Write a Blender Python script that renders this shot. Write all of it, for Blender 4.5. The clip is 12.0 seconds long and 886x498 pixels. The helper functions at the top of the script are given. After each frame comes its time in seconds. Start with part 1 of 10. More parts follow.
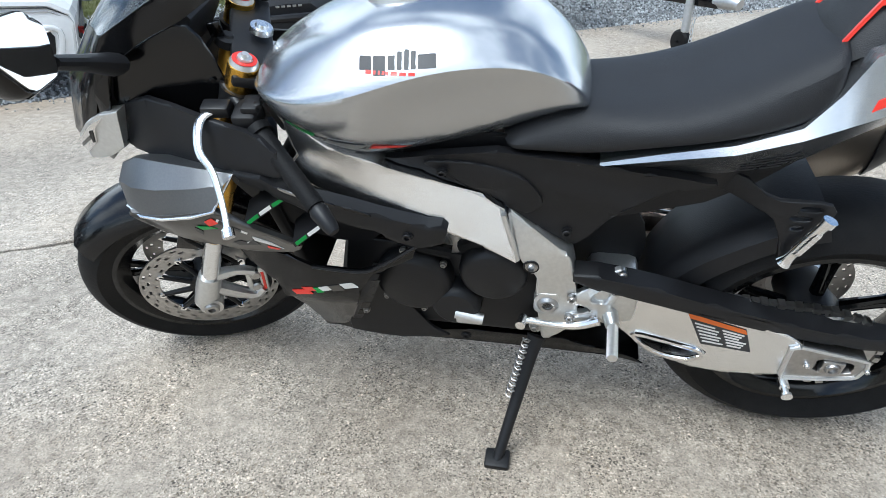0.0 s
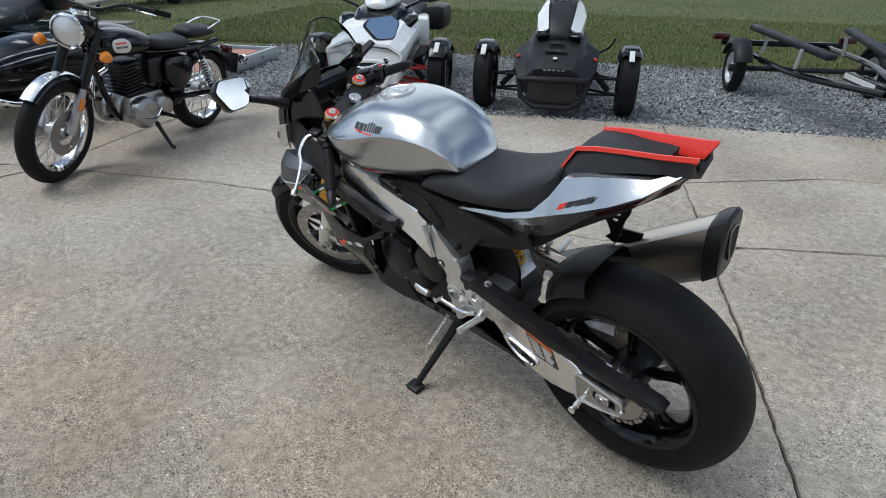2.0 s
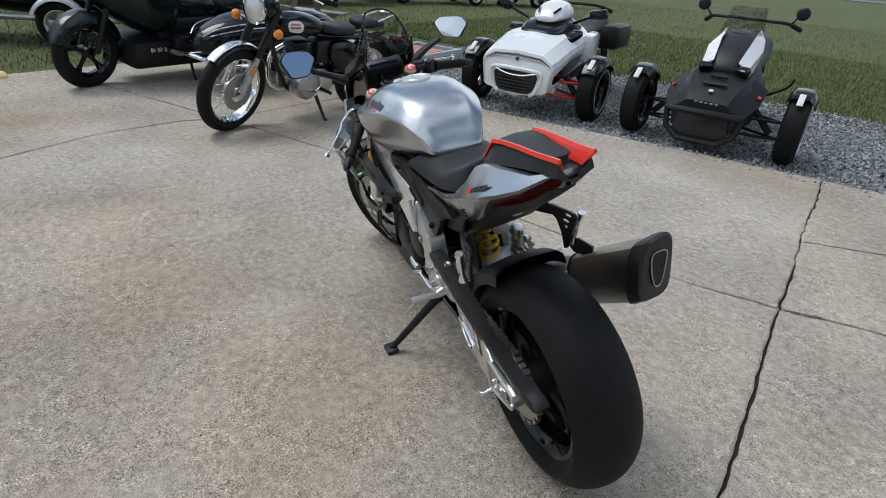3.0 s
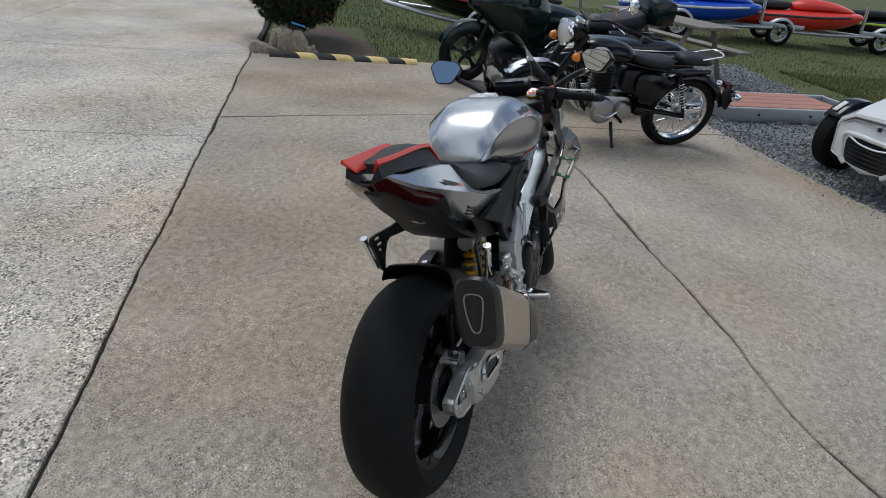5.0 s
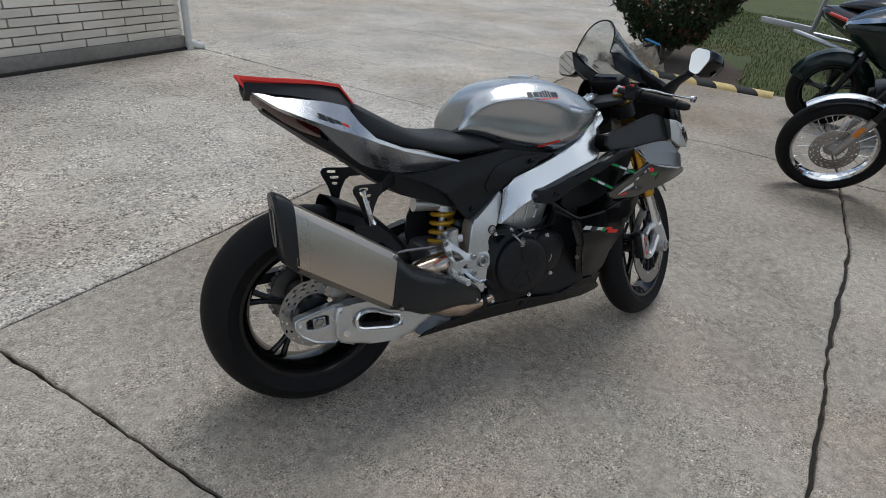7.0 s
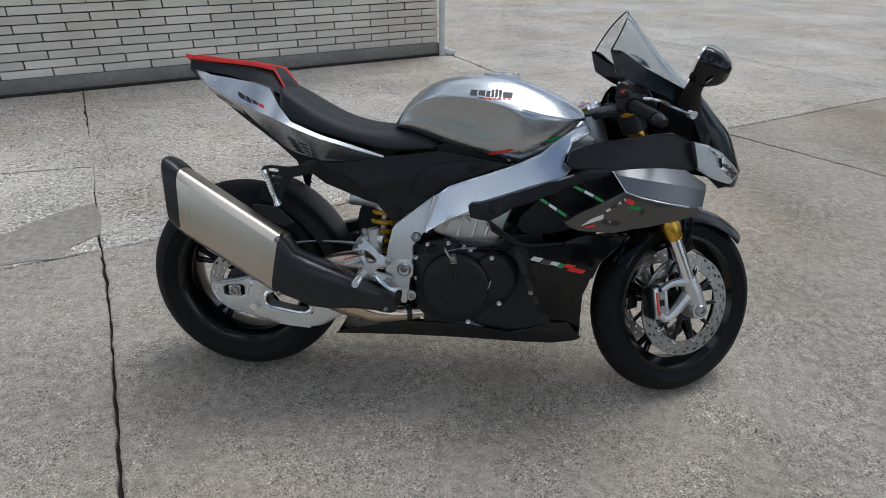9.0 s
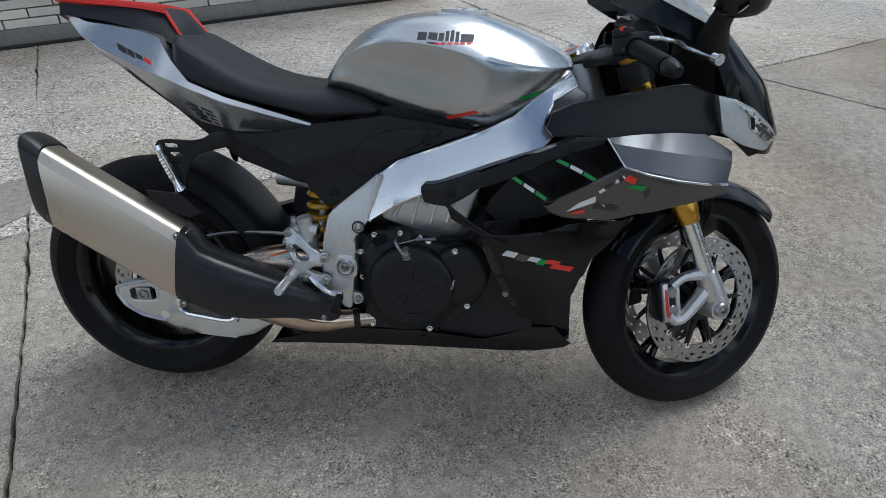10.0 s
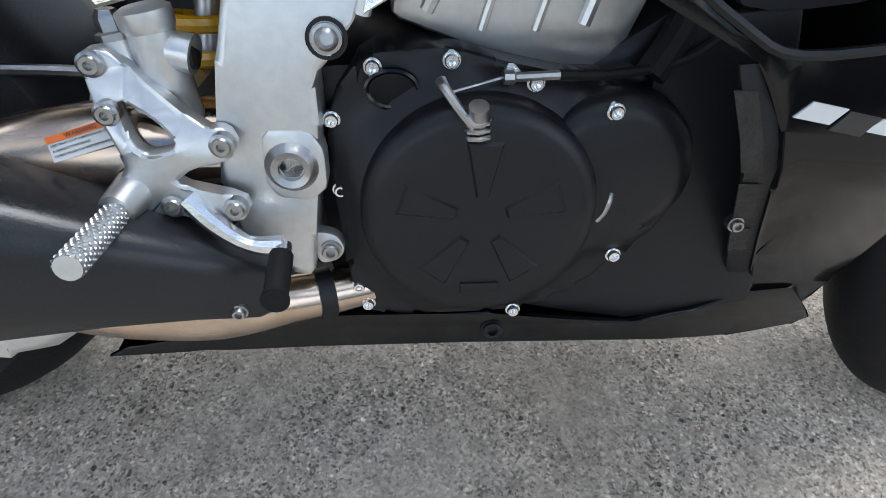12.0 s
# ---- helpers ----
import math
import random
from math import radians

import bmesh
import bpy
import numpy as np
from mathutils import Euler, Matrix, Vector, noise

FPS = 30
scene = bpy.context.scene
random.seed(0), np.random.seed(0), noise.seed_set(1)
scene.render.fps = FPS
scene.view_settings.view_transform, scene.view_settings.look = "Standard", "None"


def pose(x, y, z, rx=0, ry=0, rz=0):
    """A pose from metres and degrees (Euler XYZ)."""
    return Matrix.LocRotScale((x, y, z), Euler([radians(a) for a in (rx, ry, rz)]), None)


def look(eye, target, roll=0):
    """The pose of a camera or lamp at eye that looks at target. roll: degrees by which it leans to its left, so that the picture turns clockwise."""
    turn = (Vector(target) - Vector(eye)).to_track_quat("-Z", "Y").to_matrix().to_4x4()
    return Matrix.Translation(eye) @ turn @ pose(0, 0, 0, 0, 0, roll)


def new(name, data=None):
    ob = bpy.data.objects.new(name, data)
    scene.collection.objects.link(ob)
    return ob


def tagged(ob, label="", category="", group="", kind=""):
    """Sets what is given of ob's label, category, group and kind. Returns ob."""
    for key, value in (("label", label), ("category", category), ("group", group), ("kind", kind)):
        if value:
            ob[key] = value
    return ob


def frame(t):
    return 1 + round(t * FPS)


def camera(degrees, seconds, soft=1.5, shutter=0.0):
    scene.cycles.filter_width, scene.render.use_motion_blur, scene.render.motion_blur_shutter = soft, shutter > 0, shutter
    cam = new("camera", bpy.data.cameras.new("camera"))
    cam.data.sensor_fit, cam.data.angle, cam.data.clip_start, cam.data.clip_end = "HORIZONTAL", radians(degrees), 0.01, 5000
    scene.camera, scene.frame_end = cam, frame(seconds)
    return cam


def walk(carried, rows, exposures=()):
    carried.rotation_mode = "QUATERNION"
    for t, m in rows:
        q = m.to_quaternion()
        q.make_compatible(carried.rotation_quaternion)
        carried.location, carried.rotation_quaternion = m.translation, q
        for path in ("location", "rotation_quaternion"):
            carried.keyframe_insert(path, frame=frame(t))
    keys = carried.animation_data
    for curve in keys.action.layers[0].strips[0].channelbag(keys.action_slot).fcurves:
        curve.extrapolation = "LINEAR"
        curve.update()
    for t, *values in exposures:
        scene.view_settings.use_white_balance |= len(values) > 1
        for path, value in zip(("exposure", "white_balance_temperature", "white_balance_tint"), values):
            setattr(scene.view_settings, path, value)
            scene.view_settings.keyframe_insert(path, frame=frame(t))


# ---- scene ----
cam = camera(73.7, 12.0, soft=0.55)
PATH = [
    (0, (0.581, 1.198, 1.105), (0.887, -0.479, 0.06), -1.5),
    (0.5, (0.344, 1.413, 1.27), (0.886, -0.287, 0.366), -2.3),
    (1, (0.061, 1.561, 1.333), (0.853, -0.076, 0.501), -2.0),
    (1.5, (-0.209, 1.582, 1.344), (0.776, 0.074, 0.475), -0.0),
    (2, (-0.529, 1.405, 1.366), (0.696, 0.118, 0.448), 0.9),
    (2.5, (-0.792, 1.229, 1.371), (0.596, 0.143, 0.425), 2.7),
    (3, (-1.059, 0.981, 1.363), (0.535, 0.179, 0.46), 4.8),
    (3.2, (-1.127, 0.858, 1.37), (0.519, 0.161, 0.472), 5.3),
    (4.8, (-1.298, -0.176, 1.47), (0.42, 0.182, 0.512), 7.2),
    (5, (-1.269, -0.317, 1.483), (0.425, 0.164, 0.534), 6.5),
    (5.5, (-1.202, -0.646, 1.464), (0.375, 0.157, 0.532), 5.9),
    (6, (-0.999, -0.964, 1.462), (0.384, 0.139, 0.528), 5.2),
    (6.5, (-0.757, -1.223, 1.468), (0.397, 0.094, 0.5), 5.2),
    (7, (-0.446, -1.471, 1.441), (0.453, 0.017, 0.453), 5.0),
    (7.2, (-0.318, -1.517, 1.435), (0.473, 0.023, 0.434), 3.9),
    (8.8, (0.647, -1.671, 1.391), (0.642, 0.075, 0.416), 1.0),
    (9, (0.727, -1.622, 1.383), (0.649, 0.119, 0.403), 0.2),
    (9.5, (0.862, -1.491, 1.357), (0.709, 0.257, 0.397), -1.7),
    (10, (0.851, -1.234, 1.281), (0.743, 0.416, 0.155), -1.7),
    (10.5, (0.821, -1.002, 1.175), (0.853, 0.583, -0.045), -0.4),
    (11, (0.794, -0.746, 1.049), (0.898, 0.715, -0.312), 1.4),
    (11.5, (0.755, -0.559, 0.917), (0.803, 0.835, -0.516), -0.5),
    (12, (0.622, -0.487, 0.759), (0.785, 0.881, -0.69), 2.8),
]
walk(cam, [(t, look(eye, target, roll)) for t, eye, target, roll in PATH],
     exposures=[(0.0, 0.72, 5650, 3), (0.5, 0.55, 5700, 3), (1.0, 0.36, 5800, 4), (2.0, 0.04, 5850, 5), (3.2, 0.00, 5900, 5), (5.0, -0.36, 5950, 6), (7.0, -0.40, 5950, 6),
                (9.0, -0.32, 5850, 6), (10.0, -0.28, 5700, 5), (11.0, 0.10, 5600, 4), (11.5, 0.32, 5650, 4), (12.0, 0.82, 5750, 5)])

# ---- light ----
world = bpy.data.worlds.new("sky")
scene.world = world
world.use_nodes = True
wt = world.node_tree
wt.nodes.clear()
SUN_UP, SUN_AT = 62.0, 48.0
sky = wt.nodes.new("ShaderNodeTexSky")
sky.sky_type, sky.sun_disc = "NISHITA", False
sky.sun_elevation, sky.sun_rotation = radians(SUN_UP), radians(90 - SUN_AT)
sky.air_density, sky.dust_density = 1.0, 2.0
coords = wt.nodes.new("ShaderNodeTexCoord")
clouds = wt.nodes.new("ShaderNodeTexNoise")
clouds.inputs["Scale"].default_value, clouds.inputs["Detail"].default_value = 2.2, 6.0
edge = wt.nodes.new("ShaderNodeMapRange")
edge.inputs["From Min"].default_value, edge.inputs["From Max"].default_value = 0.45, 0.58
cover = wt.nodes.new("ShaderNodeMix")
cover.data_type = "RGBA"
cover.inputs["B"].default_value = (11.8, 11.9, 12.2, 1)
back = wt.nodes.new("ShaderNodeBackground")
back.inputs["Strength"].default_value = 0.096
wout = wt.nodes.new("ShaderNodeOutputWorld")
drift = wt.nodes.new("ShaderNodeVectorMath")
drift.operation = "ADD"
drift.inputs[1].default_value = (17.0, 9.0, 4.0)
wt.links.new(coords.outputs["Generated"], drift.inputs[0])
wt.links.new(drift.outputs["Vector"], clouds.inputs["Vector"])
wt.links.new(clouds.outputs["Fac"], edge.inputs["Value"])
wt.links.new(edge.outputs["Result"], cover.inputs["Factor"])
wt.links.new(sky.outputs["Color"], cover.inputs["A"])
wt.links.new(cover.outputs["Result"], back.inputs["Color"])
wt.links.new(back.outputs["Background"], wout.inputs["Surface"])
sun = new("sun", bpy.data.lights.new("sun", "SUN"))
sun.data.energy, sun.data.angle, sun.data.color = 1.7, radians(30), (1.0, 0.965, 0.92)
sun_dir = Vector((math.cos(radians(SUN_UP)) * math.cos(radians(SUN_AT)), math.cos(radians(SUN_UP)) * math.sin(radians(SUN_AT)), math.sin(radians(SUN_UP))))
sun.matrix_world = look(sun_dir * 20, (0, 0, 0))
scene.view_settings.exposure = 0.0

# ---- materials ----
def material(name, base, rough=0.5, metal=0.0, vary=0.15, grain=40.0, bump=0.0, bump_scale=200.0, coat=0.0, patch=3.0, dirt=None, rough_vary=0.1,
             flake=0.0, stretch=(1, 1, 1), spec=0.5):
    """A surface with colour variation at two scales, roughness variation and fine relief, in object metres."""
    m = bpy.data.materials.new(name)
    m.use_nodes = True
    t = m.node_tree
    n, link = t.nodes, t.links.new
    p = n["Principled BSDF"]
    co = n.new("ShaderNodeTexCoord")
    mp = n.new("ShaderNodeMapping")
    mp.inputs["Scale"].default_value = stretch
    link(co.outputs["Object"], mp.inputs["Vector"])
    fine, wide = n.new("ShaderNodeTexNoise"), n.new("ShaderNodeTexNoise")
    fine.inputs["Scale"].default_value, fine.inputs["Detail"].default_value = grain, 4
    wide.inputs["Scale"].default_value, wide.inputs["Detail"].default_value = patch, 5
    for k in (fine, wide):
        link(mp.outputs["Vector"], k.inputs["Vector"])
    both = n.new("ShaderNodeMath")
    both.operation = "ADD"
    link(fine.outputs["Fac"], both.inputs[0])
    link(wide.outputs["Fac"], both.inputs[1])
    rng = n.new("ShaderNodeMapRange")
    for k, v in (("From Min", 0.6), ("From Max", 1.4), ("To Min", 1 - vary), ("To Max", 1 + vary)):
        rng.inputs[k].default_value = v
    link(both.outputs[0], rng.inputs["Value"])
    mul = n.new("ShaderNodeVectorMath")
    mul.operation = "SCALE"
    mul.inputs[0].default_value = base
    link(rng.outputs["Result"], mul.inputs["Scale"])
    colour = mul.outputs["Vector"]
    if dirt:
        mixed = n.new("ShaderNodeMix")
        mixed.data_type = "RGBA"
        mixed.inputs["B"].default_value = (*dirt, 1)
        dr = n.new("ShaderNodeMapRange")
        for k, v in (("From Min", 0.48), ("From Max", 0.75), ("To Min", 0.0), ("To Max", 0.7)):
            dr.inputs[k].default_value = v
        link(wide.outputs["Fac"], dr.inputs["Value"])
        link(dr.outputs["Result"], mixed.inputs["Factor"])
        link(colour, mixed.inputs["A"])
        colour = mixed.outputs["Result"]
    link(colour, p.inputs["Base Color"])
    rr = n.new("ShaderNodeMapRange")
    for k, v in (("From Min", 0.3), ("From Max", 0.7), ("To Min", max(0.02, rough - rough_vary)), ("To Max", min(1, rough + rough_vary))):
        rr.inputs[k].default_value = v
    link(wide.outputs["Fac"], rr.inputs["Value"])
    link(rr.outputs["Result"], p.inputs["Roughness"])
    p.inputs["Metallic"].default_value = metal
    p.inputs["Coat Weight"].default_value = coat
    p.inputs["Coat Roughness"].default_value = 0.06
    p.inputs["Specular IOR Level"].default_value = spec
    if bump:
        bn = n.new("ShaderNodeTexNoise")
        bn.inputs["Scale"].default_value, bn.inputs["Detail"].default_value = bump_scale, 3
        link(mp.outputs["Vector"], bn.inputs["Vector"])
        bp = n.new("ShaderNodeBump")
        bp.inputs["Strength"].default_value, bp.inputs["Distance"].default_value = bump, 1.0 / bump_scale
        link(bn.outputs["Fac"], bp.inputs["Height"])
        link(bp.outputs["Normal"], p.inputs["Normal"])
    return m


def concrete(name, base, speck, stone_scale, contrast, edge=0.16):
    """Worn concrete: cement paste with pale and dark aggregate showing through, broad stains."""
    m = bpy.data.materials.new(name)
    m.use_nodes = True
    t = m.node_tree
    n, link = t.nodes, t.links.new
    p = n["Principled BSDF"]
    co = n.new("ShaderNodeNewGeometry")
    vor = n.new("ShaderNodeTexVoronoi")
    vor.inputs["Scale"].default_value = stone_scale
    vor.inputs["Randomness"].default_value = 1.0
    grit = n.new("ShaderNodeTexVoronoi")
    grit.inputs["Scale"].default_value = stone_scale * 2.2
    fine, mid, wide, blot = (n.new("ShaderNodeTexNoise") for _ in range(4))
    for k, s, d in ((fine, 260, 3), (mid, 28, 5), (wide, 1.1, 8), (blot, 5.5, 8)):
        k.inputs["Scale"].default_value, k.inputs["Detail"].default_value = s, d
    for k in (vor, grit, fine, mid, wide, blot):
        link(co.outputs["Position"], k.inputs["Vector"])

    def shades(v, rows):
        split = n.new("ShaderNodeSeparateColor")
        link(v.outputs["Color"], split.inputs["Color"])
        ramp = n.new("ShaderNodeValToRGB")
        ramp.color_ramp.interpolation = "CONSTANT"
        e = ramp.color_ramp.elements
        e[0].position, e[0].color = rows[0][0], (*rows[0][1], 1)
        e[1].position, e[1].color = rows[1][0], (*rows[1][1], 1)
        for pos, col in rows[2:]:
            e.new(pos).color = (*col, 1)
        link(split.outputs["Red"], ramp.inputs["Fac"])
        return ramp.outputs["Color"]

    dark = lambda k: [c * (1 - contrast * k) for c in base]
    sand = shades(grit, [(0.0, dark(0.75)), (0.12, dark(0.35)), (0.30, dark(0.1)), (0.55, dark(-0.15)), (0.78, dark(-0.4)), (0.93, speck)])
    stones = shades(vor, [(0.0, (0.22, 0.225, 0.24)), (edge * 0.45, (0.46, 0.45, 0.43)), (edge, (1, 1, 1)), (0.78, (0.80, 0.76, 0.70)), (0.86, (1.35, 1.35, 1.35)), (0.95, (1.7, 1.7, 1.7))])
    body = n.new("ShaderNodeMapRange")
    for k, v in (("From Min", 0.42), ("From Max", 0.50), ("To Min", 1.0), ("To Max", 0.0)):
        body.inputs[k].default_value = v
    link(vor.outputs["Distance"], body.inputs["Value"])
    bare = n.new("ShaderNodeMapRange")
    for k, v in (("From Min", 0.38), ("From Max", 0.60), ("To Min", 0.30), ("To Max", 1.0)):
        bare.inputs[k].default_value = v
    link(blot.outputs["Fac"], bare.inputs["Value"])
    show = n.new("ShaderNodeMath")
    show.operation = "MULTIPLY"
    link(body.outputs["Result"], show.inputs[0])
    link(bare.outputs["Result"], show.inputs[1])
    ramp = n.new("ShaderNodeMix")
    ramp.data_type, ramp.blend_type = "RGBA", "MULTIPLY"
    link(show.outputs[0], ramp.inputs["Factor"])
    worn = n.new("ShaderNodeMapRange")
    for k, v in (("From Min", 0.34), ("From Max", 0.60), ("To Min", 0.40), ("To Max", 1.0)):
        worn.inputs[k].default_value = v
    link(blot.outputs["Fac"], worn.inputs["Value"])
    paste = n.new("ShaderNodeMix")
    paste.data_type = "RGBA"
    paste.inputs["A"].default_value = (*[c * 1.04 for c in base], 1)
    link(worn.outputs["Result"], paste.inputs["Factor"])
    link(sand, paste.inputs["B"])
    link(paste.outputs["Result"], ramp.inputs["A"])
    link(stones, ramp.inputs["B"])
    total = n.new("ShaderNodeMath")
    total.operation = "MULTIPLY_ADD"
    total.inputs[1].default_value = 0.55
    link(wide.outputs["Fac"], total.inputs[0])
    half = n.new("ShaderNodeMath")
    half.operation = "MULTIPLY"
    half.inputs[1].default_value = 0.55
    link(mid.outputs["Fac"], half.inputs[0])
    link(half.outputs[0], total.inputs[2])
    rng = n.new("ShaderNodeMapRange")
    for k, v in (("From Min", 0.36), ("From Max", 0.74), ("To Min", 0.62), ("To Max", 1.32)):
        rng.inputs[k].default_value = v
    link(total.outputs[0], rng.inputs["Value"])
    tint = n.new("ShaderNodeMix")
    tint.data_type, tint.blend_type = "RGBA", "MULTIPLY"
    tint.inputs["Factor"].default_value = 1.0
    link(ramp.outputs["Result"], tint.inputs["A"])
    earth = n.new("ShaderNodeMapRange")
    for k, v in (("From Min", 0.40), ("From Max", 0.68), ("To Min", 0.0), ("To Max", 1.0)):
        earth.inputs[k].default_value = v
    shift = n.new("ShaderNodeTexNoise")
    shift.inputs["Scale"].default_value, shift.inputs["Detail"].default_value = 0.75, 7
    slide = n.new("ShaderNodeVectorMath")
    slide.operation = "ADD"
    slide.inputs[1].default_value = (7.3, 2.1, 0.4)
    link(co.outputs["Position"], slide.inputs[0])
    link(slide.outputs["Vector"], shift.inputs["Vector"])
    link(shift.outputs["Fac"], earth.inputs["Value"])
    hue = n.new("ShaderNodeMix")
    hue.data_type = "RGBA"
    hue.inputs["A"].default_value, hue.inputs["B"].default_value = (1.04, 1.04, 1.05, 1), (0.93, 0.86, 0.78, 1)
    link(earth.outputs["Result"], hue.inputs["Factor"])
    grey = n.new("ShaderNodeVectorMath")
    grey.operation = "SCALE"
    link(hue.outputs["Result"], grey.inputs[0])
    link(rng.outputs["Result"], grey.inputs["Scale"])
    link(grey.outputs["Vector"], tint.inputs["B"])
    spot = n.new("ShaderNodeTexVoronoi")
    spot.inputs["Scale"].default_value = 1.1
    link(co.outputs["Position"], spot.inputs["Vector"])
    wob = n.new("ShaderNodeMath")
    wob.operation = "MULTIPLY_ADD"
    wob.inputs[1].default_value = 0.06
    link(mid.outputs["Fac"], wob.inputs[0])
    link(spot.outputs["Distance"], wob.inputs[2])
    sr = n.new("ShaderNodeMapRange")
    for k, v in (("From Min", 0.045), ("From Max", 0.06), ("To Min", 0.6), ("To Max", 0.0)):
        sr.inputs[k].default_value = v
    link(wob.outputs[0], sr.inputs["Value"])
    oil = n.new("ShaderNodeMix")
    oil.data_type = "RGBA"
    oil.inputs["B"].default_value = (0.07, 0.065, 0.06, 1)
    link(sr.outputs["Result"], oil.inputs["Factor"])
    link(tint.outputs["Result"], oil.inputs["A"])
    link(oil.outputs["Result"], p.inputs["Base Color"])
    p.inputs["Roughness"].default_value = 0.85
    p.inputs["Specular IOR Level"].default_value = 0.3
    hgt = n.new("ShaderNodeMath")
    hgt.operation = "ADD"
    link(fine.outputs["Fac"], hgt.inputs[0])
    link(vor.outputs["Distance"], hgt.inputs[1])
    bp = n.new("ShaderNodeBump")
    bp.inputs["Strength"].default_value, bp.inputs["Distance"].default_value = 0.5, 0.003
    link(hgt.outputs[0], bp.inputs["Height"])
    link(bp.outputs["Normal"], p.inputs["Normal"])
    return m


def varied(name, base, spread, rough=0.9, island=True, patch=0.5, patch_colour=None):
    """Many small pieces, each with a shade of its own."""
    m = bpy.data.materials.new(name)
    m.use_nodes = True
    t = m.node_tree
    n, link = t.nodes, t.links.new
    p = n["Principled BSDF"]
    if island:
        src = n.new("ShaderNodeNewGeometry").outputs["Random Per Island"]
    else:
        src = n.new("ShaderNodeObjectInfo").outputs["Random"]
    pos = n.new("ShaderNodeNewGeometry")
    wide = n.new("ShaderNodeTexNoise")
    wide.inputs["Scale"].default_value, wide.inputs["Detail"].default_value = patch, 4
    fine = n.new("ShaderNodeTexNoise")
    fine.inputs["Scale"].default_value, fine.inputs["Detail"].default_value = 60, 4
    for k in (wide, fine):
        link(pos.outputs["Position"], k.inputs["Vector"])
    rng = n.new("ShaderNodeMapRange")
    rng.inputs["To Min"].default_value, rng.inputs["To Max"].default_value = 1 - spread, 1 + spread
    link(src, rng.inputs["Value"])
    sc = n.new("ShaderNodeVectorMath")
    sc.operation = "SCALE"
    sc.inputs[0].default_value = base
    link(rng.outputs["Result"], sc.inputs["Scale"])
    mx = n.new("ShaderNodeMix")
    mx.data_type = "RGBA"
    mx.inputs["B"].default_value = (*(patch_colour or [c * 0.75 for c in base]), 1)
    wr = n.new("ShaderNodeMapRange")
    for k, v in (("From Min", 0.42), ("From Max", 0.68), ("To Max", 0.8)):
        wr.inputs[k].default_value = v
    link(wide.outputs["Fac"], wr.inputs["Value"])
    link(wr.outputs["Result"], mx.inputs["Factor"])
    link(sc.outputs["Vector"], mx.inputs["A"])
    link(mx.outputs["Result"], p.inputs["Base Color"])
    p.inputs["Roughness"].default_value = rough
    p.inputs["Specular IOR Level"].default_value = 0.25
    bp = n.new("ShaderNodeBump")
    bp.inputs["Strength"].default_value, bp.inputs["Distance"].default_value = 0.4, 0.01
    link(fine.outputs["Fac"], bp.inputs["Height"])
    link(bp.outputs["Normal"], p.inputs["Normal"])
    return m


def glass(name, tint, rough=0.02, ior=1.12):
    m = bpy.data.materials.new(name)
    m.use_nodes = True
    p = m.node_tree.nodes["Principled BSDF"]
    p.inputs["Base Color"].default_value = (*tint, 1)
    p.inputs["Transmission Weight"].default_value = 1.0
    p.inputs["Roughness"].default_value = rough
    p.inputs["IOR"].default_value = ior
    return m


